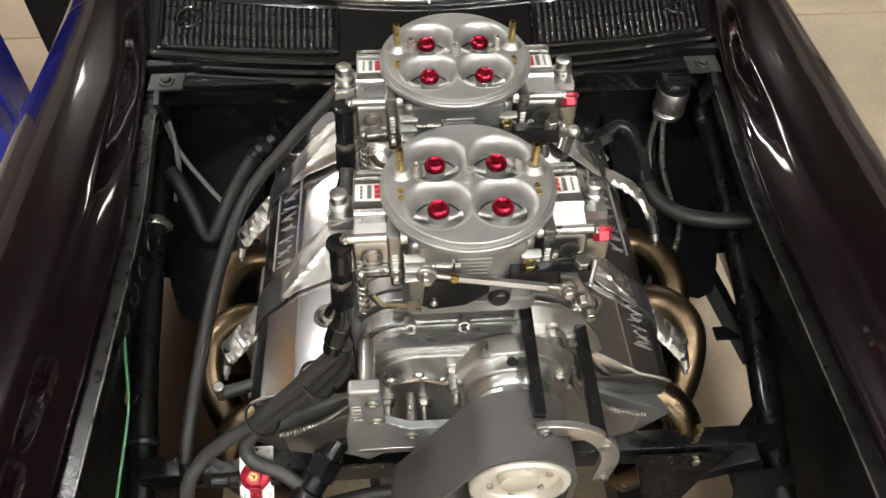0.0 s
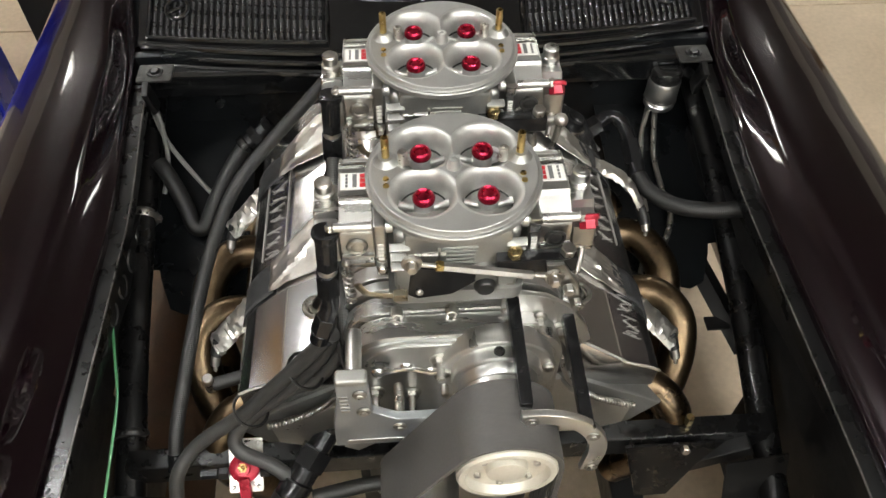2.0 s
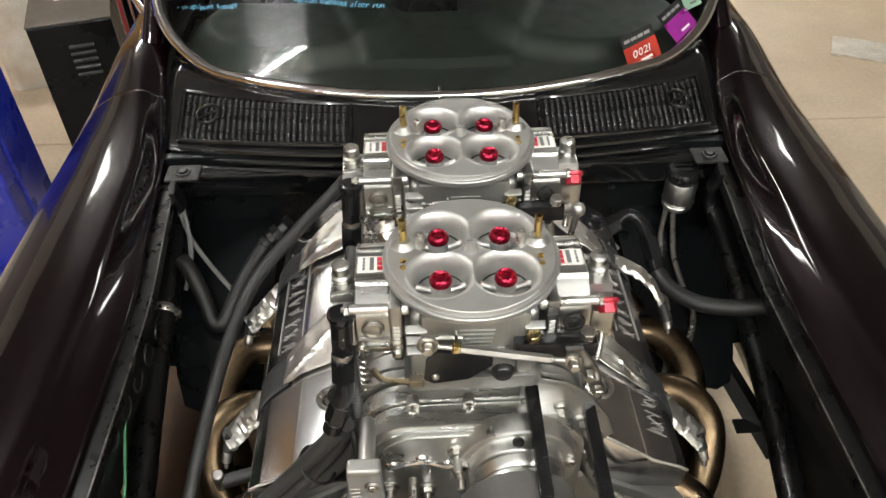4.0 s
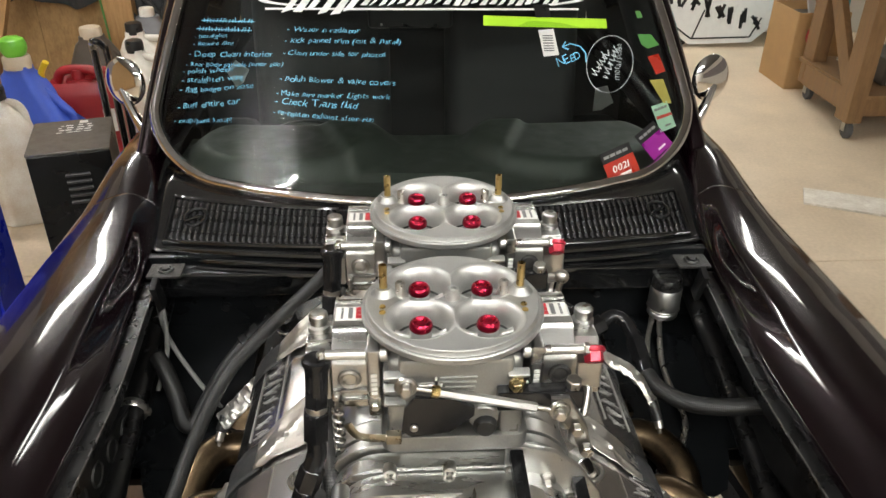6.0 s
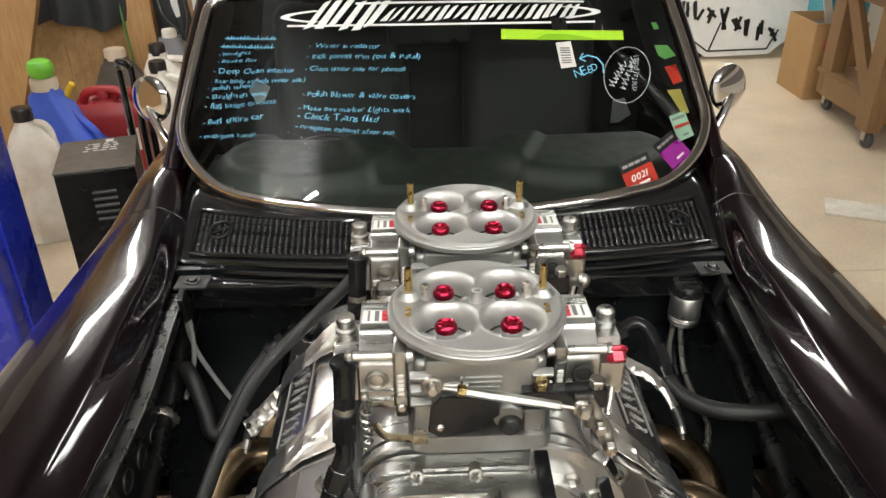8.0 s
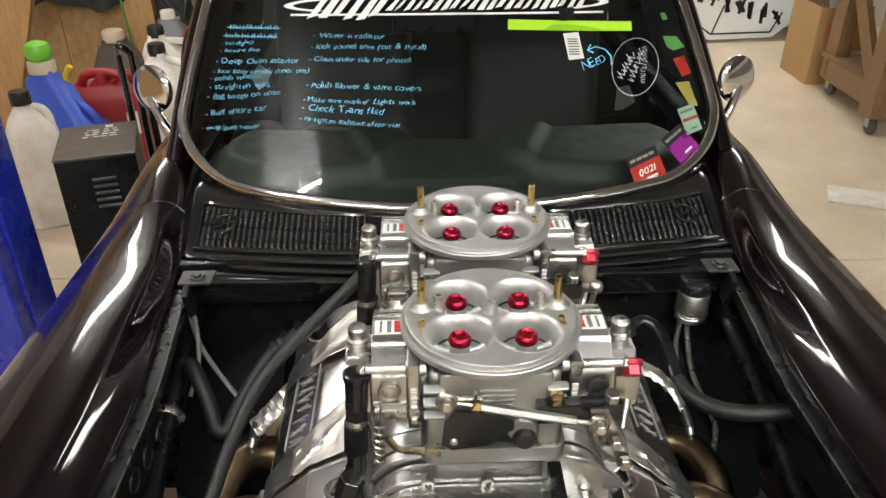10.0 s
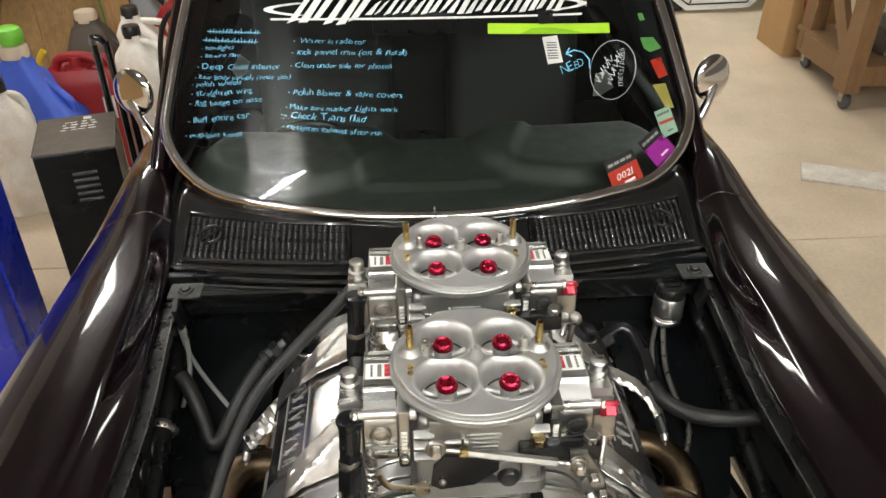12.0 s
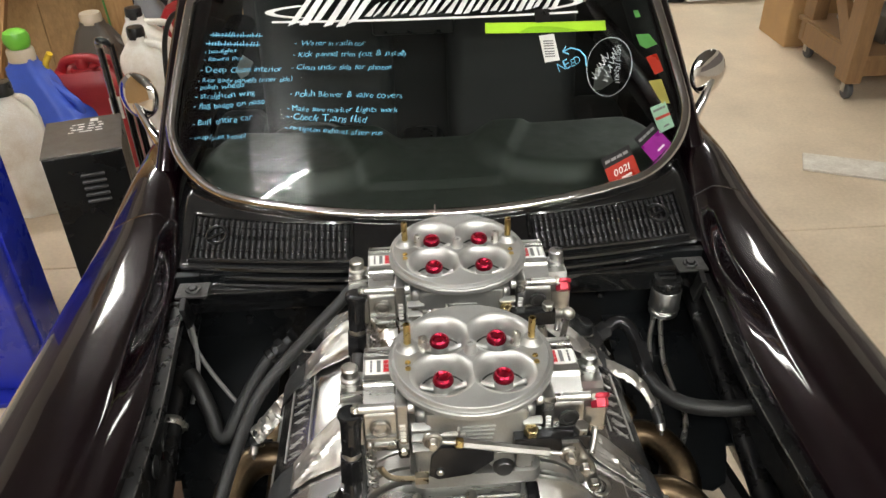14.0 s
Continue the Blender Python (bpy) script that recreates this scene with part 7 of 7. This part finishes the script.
solo("paper_sheet", Geo().grid(lambda u, v: (-1.276 + 0.147 * u, 4.545 - 0.006 * math.sin(3 * u), 0.70 + 0.26 * v), 6, 6), WHITE_LABEL, "white sheet of paper pinned above the drums", "paper")
solo("paper_sheet", Geo().grid(lambda u, v: (-1.44 + 0.134 * u + 0.02 * v, 4.54 - 0.006 * math.sin(4 * v), 0.66 + 0.28 * v + 0.05 * abs(u - 0.4)), 6, 6), LAMP_WHITE, "grey-white sheet leaning above the drums", "paper")
housing = thing("round_fan_housing", (-1.19, 4.40, 0.5), "round grey metal ring housing on the timber wall", "housing")
part("rim", Geo().ring((-1.19, 4.36, 0.53), (0.1, -1, 0.25), 0.068, 0.013, 36, 10), STEEL, housing)
part("hub", Geo().lathe((-1.19, 4.37, 0.53), (0.1, -1, 0.25), [(0, 0.02), (0.02, 0.02), (0.04, 0.01), (0.064, 0.0)], 24), DARK, housing)
part("mount", Geo().cyl((-1.19, 4.37, 0.53), (-1.19, 4.555, 0.53), 0.03), DARK, housing)
for pts in ([(-1.47, 4.53, 0.95), (-1.45, 4.50, 0.72), (-1.36, 4.46, 0.60), (-1.28, 4.46, 0.52)], [(-1.33, 4.53, 0.95), (-1.30, 4.48, 0.68), (-1.32, 4.45, 0.55), (-1.25, 4.44, 0.42)], [(-1.52, 4.53, 0.9), (-1.53, 4.50, 0.65), (-1.47, 4.48, 0.50), (-1.40, 4.45, 0.40)]):
    solo("hanging_cable", Geo().tube(pts, 0.016, 10), WIRE_BLACK, "thick black cord hanging on the timber wall", "cable", "cords on the wall")
solo("dark_jacket", Geo().grid(lambda u, v: (-1.56 + 0.28 * u + 0.02 * math.sin(9 * v), 4.52 + 0.022 * math.sin(11 * u) * (0.4 + v), 1.30 - 0.92 * v + 0.03 * math.sin(7 * u)), 24, 12), SEAT, "dark cloth hanging on the timber wall", "cover", angle=70)
solo("black_cable", Geo().tube([(-0.70, 2.75, 0.95), (-0.80, 2.78, 0.93), (-0.86, 2.80, 0.82), (-0.88, 2.78, 0.62), (-0.86, 2.7, 0.4), (-0.84, 2.6, 0.2), (-0.9, 2.5, 0.012)], 0.010, 10), WIRE_BLACK, "black cable looped behind the car's mirror", "cable")

solo("cardboard_sheet", Geo().prism([(-0.25, -0.55), (0.25, -0.50), (0.22, 0.50), (-0.27, 0.45)], 0.006, Matrix.Translation((-0.68, 1.0, 0.0)), 0.001), mat("dark_mottled_cardboard", (0.12, 0.07, 0.04), (0.06, 0.038, 0.022), 0.8, 0, scale=9, bump=0.2), "dark brown mottled cardboard sheet on the floor under the car", "cardboard")

# rolling bench
bench = thing("work_bench", (3.1, 4.25, 0), "heavy pine work bench on grey swivel casters", "work bench")
for x, y in ((2.56, 3.92), (2.66, 4.60), (3.75, 3.92), (3.75, 4.60)):
    part("leg", Geo().box((x, y, 0.50), (0.09, 0.13, 0.80), 0.004), BENCH_WOOD, bench, "pine leg")
    cs = part("caster", Geo().cyl((x - 0.016, y - 0.02, 0.05), (x + 0.016, y - 0.02, 0.05), 0.05, n=28, b=0.006), WHEEL_GREY, bench, "grey rubber caster")
    part("fork", Geo().box((x - 0.022, y - 0.01, 0.07), (0.004, 0.04, 0.06), 0.001).box((x + 0.022, y - 0.01, 0.07), (0.004, 0.04, 0.06), 0.001).box((x, y, 0.098), (0.07, 0.08, 0.006), 0.001), STEEL, cs)
for y in (3.92, 4.60):
    part("rail", Geo().box((3.15, y, 0.18), (1.10, 0.04, 0.11), 0.003), BENCH_WOOD, bench)
part("side_rail", Geo().box((2.60, 4.26, 0.18), (0.045, 0.55, 0.13), 0.003), BENCH_WOOD, bench)
part("side_rail", Geo().box((2.60, 4.26, 0.80), (0.045, 0.55, 0.13), 0.003), BENCH_WOOD, bench)
part("brace", Geo().box((2.60, 4.22, 0.47), (0.04, 0.10, 0.78), 0.003, (-38, 0, 0)), BENCH_WOOD, bench, "diagonal pine brace")
part("shelf", Geo().box((3.2, 4.26, 0.245), (1.22, 0.80, 0.025), 0.002), BENCH_WOOD, bench)
part("worktop", Geo().box((3.15, 4.26, 0.93), (1.40, 0.92, 0.06), 0.004), BENCH_WOOD, bench)
solo("tool_box", Geo().box((2.98, 4.20, 0.335), (0.42, 0.34, 0.15), 0.008), GREY_PLASTIC, "dark grey tool box on the bench shelf", "tool box")
solo("pipe_offcut", Geo().tube([(2.80, 4.00, 0.275), (2.95, 4.45, 0.275)], 0.016, 12), STEEL, "steel pipe offcut on the bench shelf", "pipe")
solo("pipe_offcut", Geo().tube([(2.72, 4.45, 0.30), (3.05, 3.98, 0.43)], 0.012, 12), STEEL, "bright bar leaning across the bench shelf", "pipe")

carton = thing("cardboard_box", (2.75, 4.99, 0), "open brown cardboard box full of scrap", "cardboard box")
cx, cy, hw, hd_, hh = 2.77, 4.99, 0.17, 0.20, 0.50
for a, b in (((cx, cy - hd_, hh / 2), (2 * hw, 0.006, hh)), ((cx, cy + hd_, hh / 2), (2 * hw, 0.006, hh)), ((cx - hw, cy, hh / 2), (0.006, 2 * hd_ - 0.008, hh)), ((cx + hw, cy, hh / 2), (0.006, 2 * hd_ - 0.008, hh)), ((cx, cy, 0.004), (2 * hw - 0.01, 2 * hd_ - 0.01, 0.006))):
    part("panel", Geo().box(a, b, 0.001), CARDBOARD, carton)
solo("scrap_filling", Geo().box((cx, cy, 0.40), (0.30, 0.34, 0.10), 0.03, seg=3), GREY_PLASTIC, "grey scrap filling in the cardboard box", "scrap")
solo("white_offcut", Geo().box((2.74, 4.95, 0.53), (0.05, 0.02, 0.34), 0.003, (0, -18, 0)), WHITE_VINYL, "white plastic offcut sticking out of the box", "offcut")
solo("red_tag", Geo().ball((2.68, 4.772, 0.36), 0.035, (0.5, 0.6, 1.4), 12), RED_PLASTIC, "red tag hung beside the cardboard box", "tag")
solo("teal_bin", Geo().prism(rounded(0.34, 0.30, 0.05), 0.75, Matrix.Translation((3.12, 5.55, 0)), 0.01), TEAL, "teal plastic bin by the far wall", "bin")

# leaning sign: white six-sided board with black rules and plain black strokes
sign = thing("shop_sign", (2.5, 5.9, 0), "white six-sided shop sign leaning on the wall", "sign")
SM = Matrix.Translation((2.56, 5.86, 0.02)) @ pose(0, 0, 0, 80, 0, 0)
hexo = [(-0.26, 0.0), (0.24, 0.015), (0.42, 0.16), (0.72, 0.50), (0.62, 0.90), (0.24, 1.10), (-0.26, 1.10), (-0.66, 0.80), (-0.68, 0.30)]
part("board", Geo().prism(hexo, 0.02, SM, 0.002), WHITE_VINYL, sign)


def stroke(poly, name="stroke"):
    part(name, Geo().prism(poly, 0.003, SM @ Matrix.Translation((0, 0, 0.0205)), 0), BLACK_INK, sign)


def ruled(a, b, w=0.012):
    a, b = Vector(a), Vector(b)
    nrm = Vector((-(b - a).y, (b - a).x)).normalized() * w / 2
    return [tuple(p) for p in (a - nrm, b - nrm, b + nrm, a + nrm)]


for a, b in (((-0.25, 0.045), (0.22, 0.055)), ((-0.25, 0.045), (-0.62, 0.30)), ((0.22, 0.055), (0.30, 0.20)), ((-0.24, 0.05), (-0.16, 0.26)), ((-0.62, 0.30), (-0.62, 0.50))):
    stroke(ruled(a, b), "rule")
rs = random.Random(12)
for k in range(8):
    f = k / 7
    x0, y0 = lerp(-0.44, 0.27, f), 0.34 - 0.17 * f + 0.02 * math.sin(6 * f)
    for q in range(3):
        a = (x0 + rs.uniform(-0.035, 0.035), y0 + rs.uniform(-0.075, -0.01))
        b = (x0 + rs.uniform(-0.05, 0.05), y0 + rs.uniform(0.03, 0.10))
        stroke(ruled(a, b, 0.024))
for a, b, w in (((-0.20, 0.66), (0.02, 0.62), 0.05), ((0.02, 0.62), (0.16, 0.78), 0.05), ((0.22, 0.58), (0.50, 0.84), 0.06), ((0.26, 0.82), (0.46, 0.60), 0.05), ((-0.56, 0.60), (-0.46, 0.72), 0.05), ((-0.30, 0.72), (-0.16, 0.90), 0.05), ((0.50, 0.50), (0.60, 0.55), 0.04)):
    stroke(ruled(a, b, w))
solo("dark_bin", Geo().box((1.95, 6.05, 0.12), (0.7, 0.3, 0.24), 0.02), BLACK_PLASTIC, "low black bin behind the sign", "bin")
SPECKLED = mat("scuffed_white_board", (0.84, 0.80, 0.72), (0.55, 0.48, 0.40), 0.6, 0, scale=11, bump=0.2, grain=70)
solo("board_offcut", Geo().prism([(-0.03, 0.0), (0.62, -0.29), (0.68, -0.10), (0.045, 0.165)], 0.012, Matrix.Translation((1.955, 3.06, 0.0)), 0.002), SPECKLED, "scuffed white board offcut lying on the floor", "board")
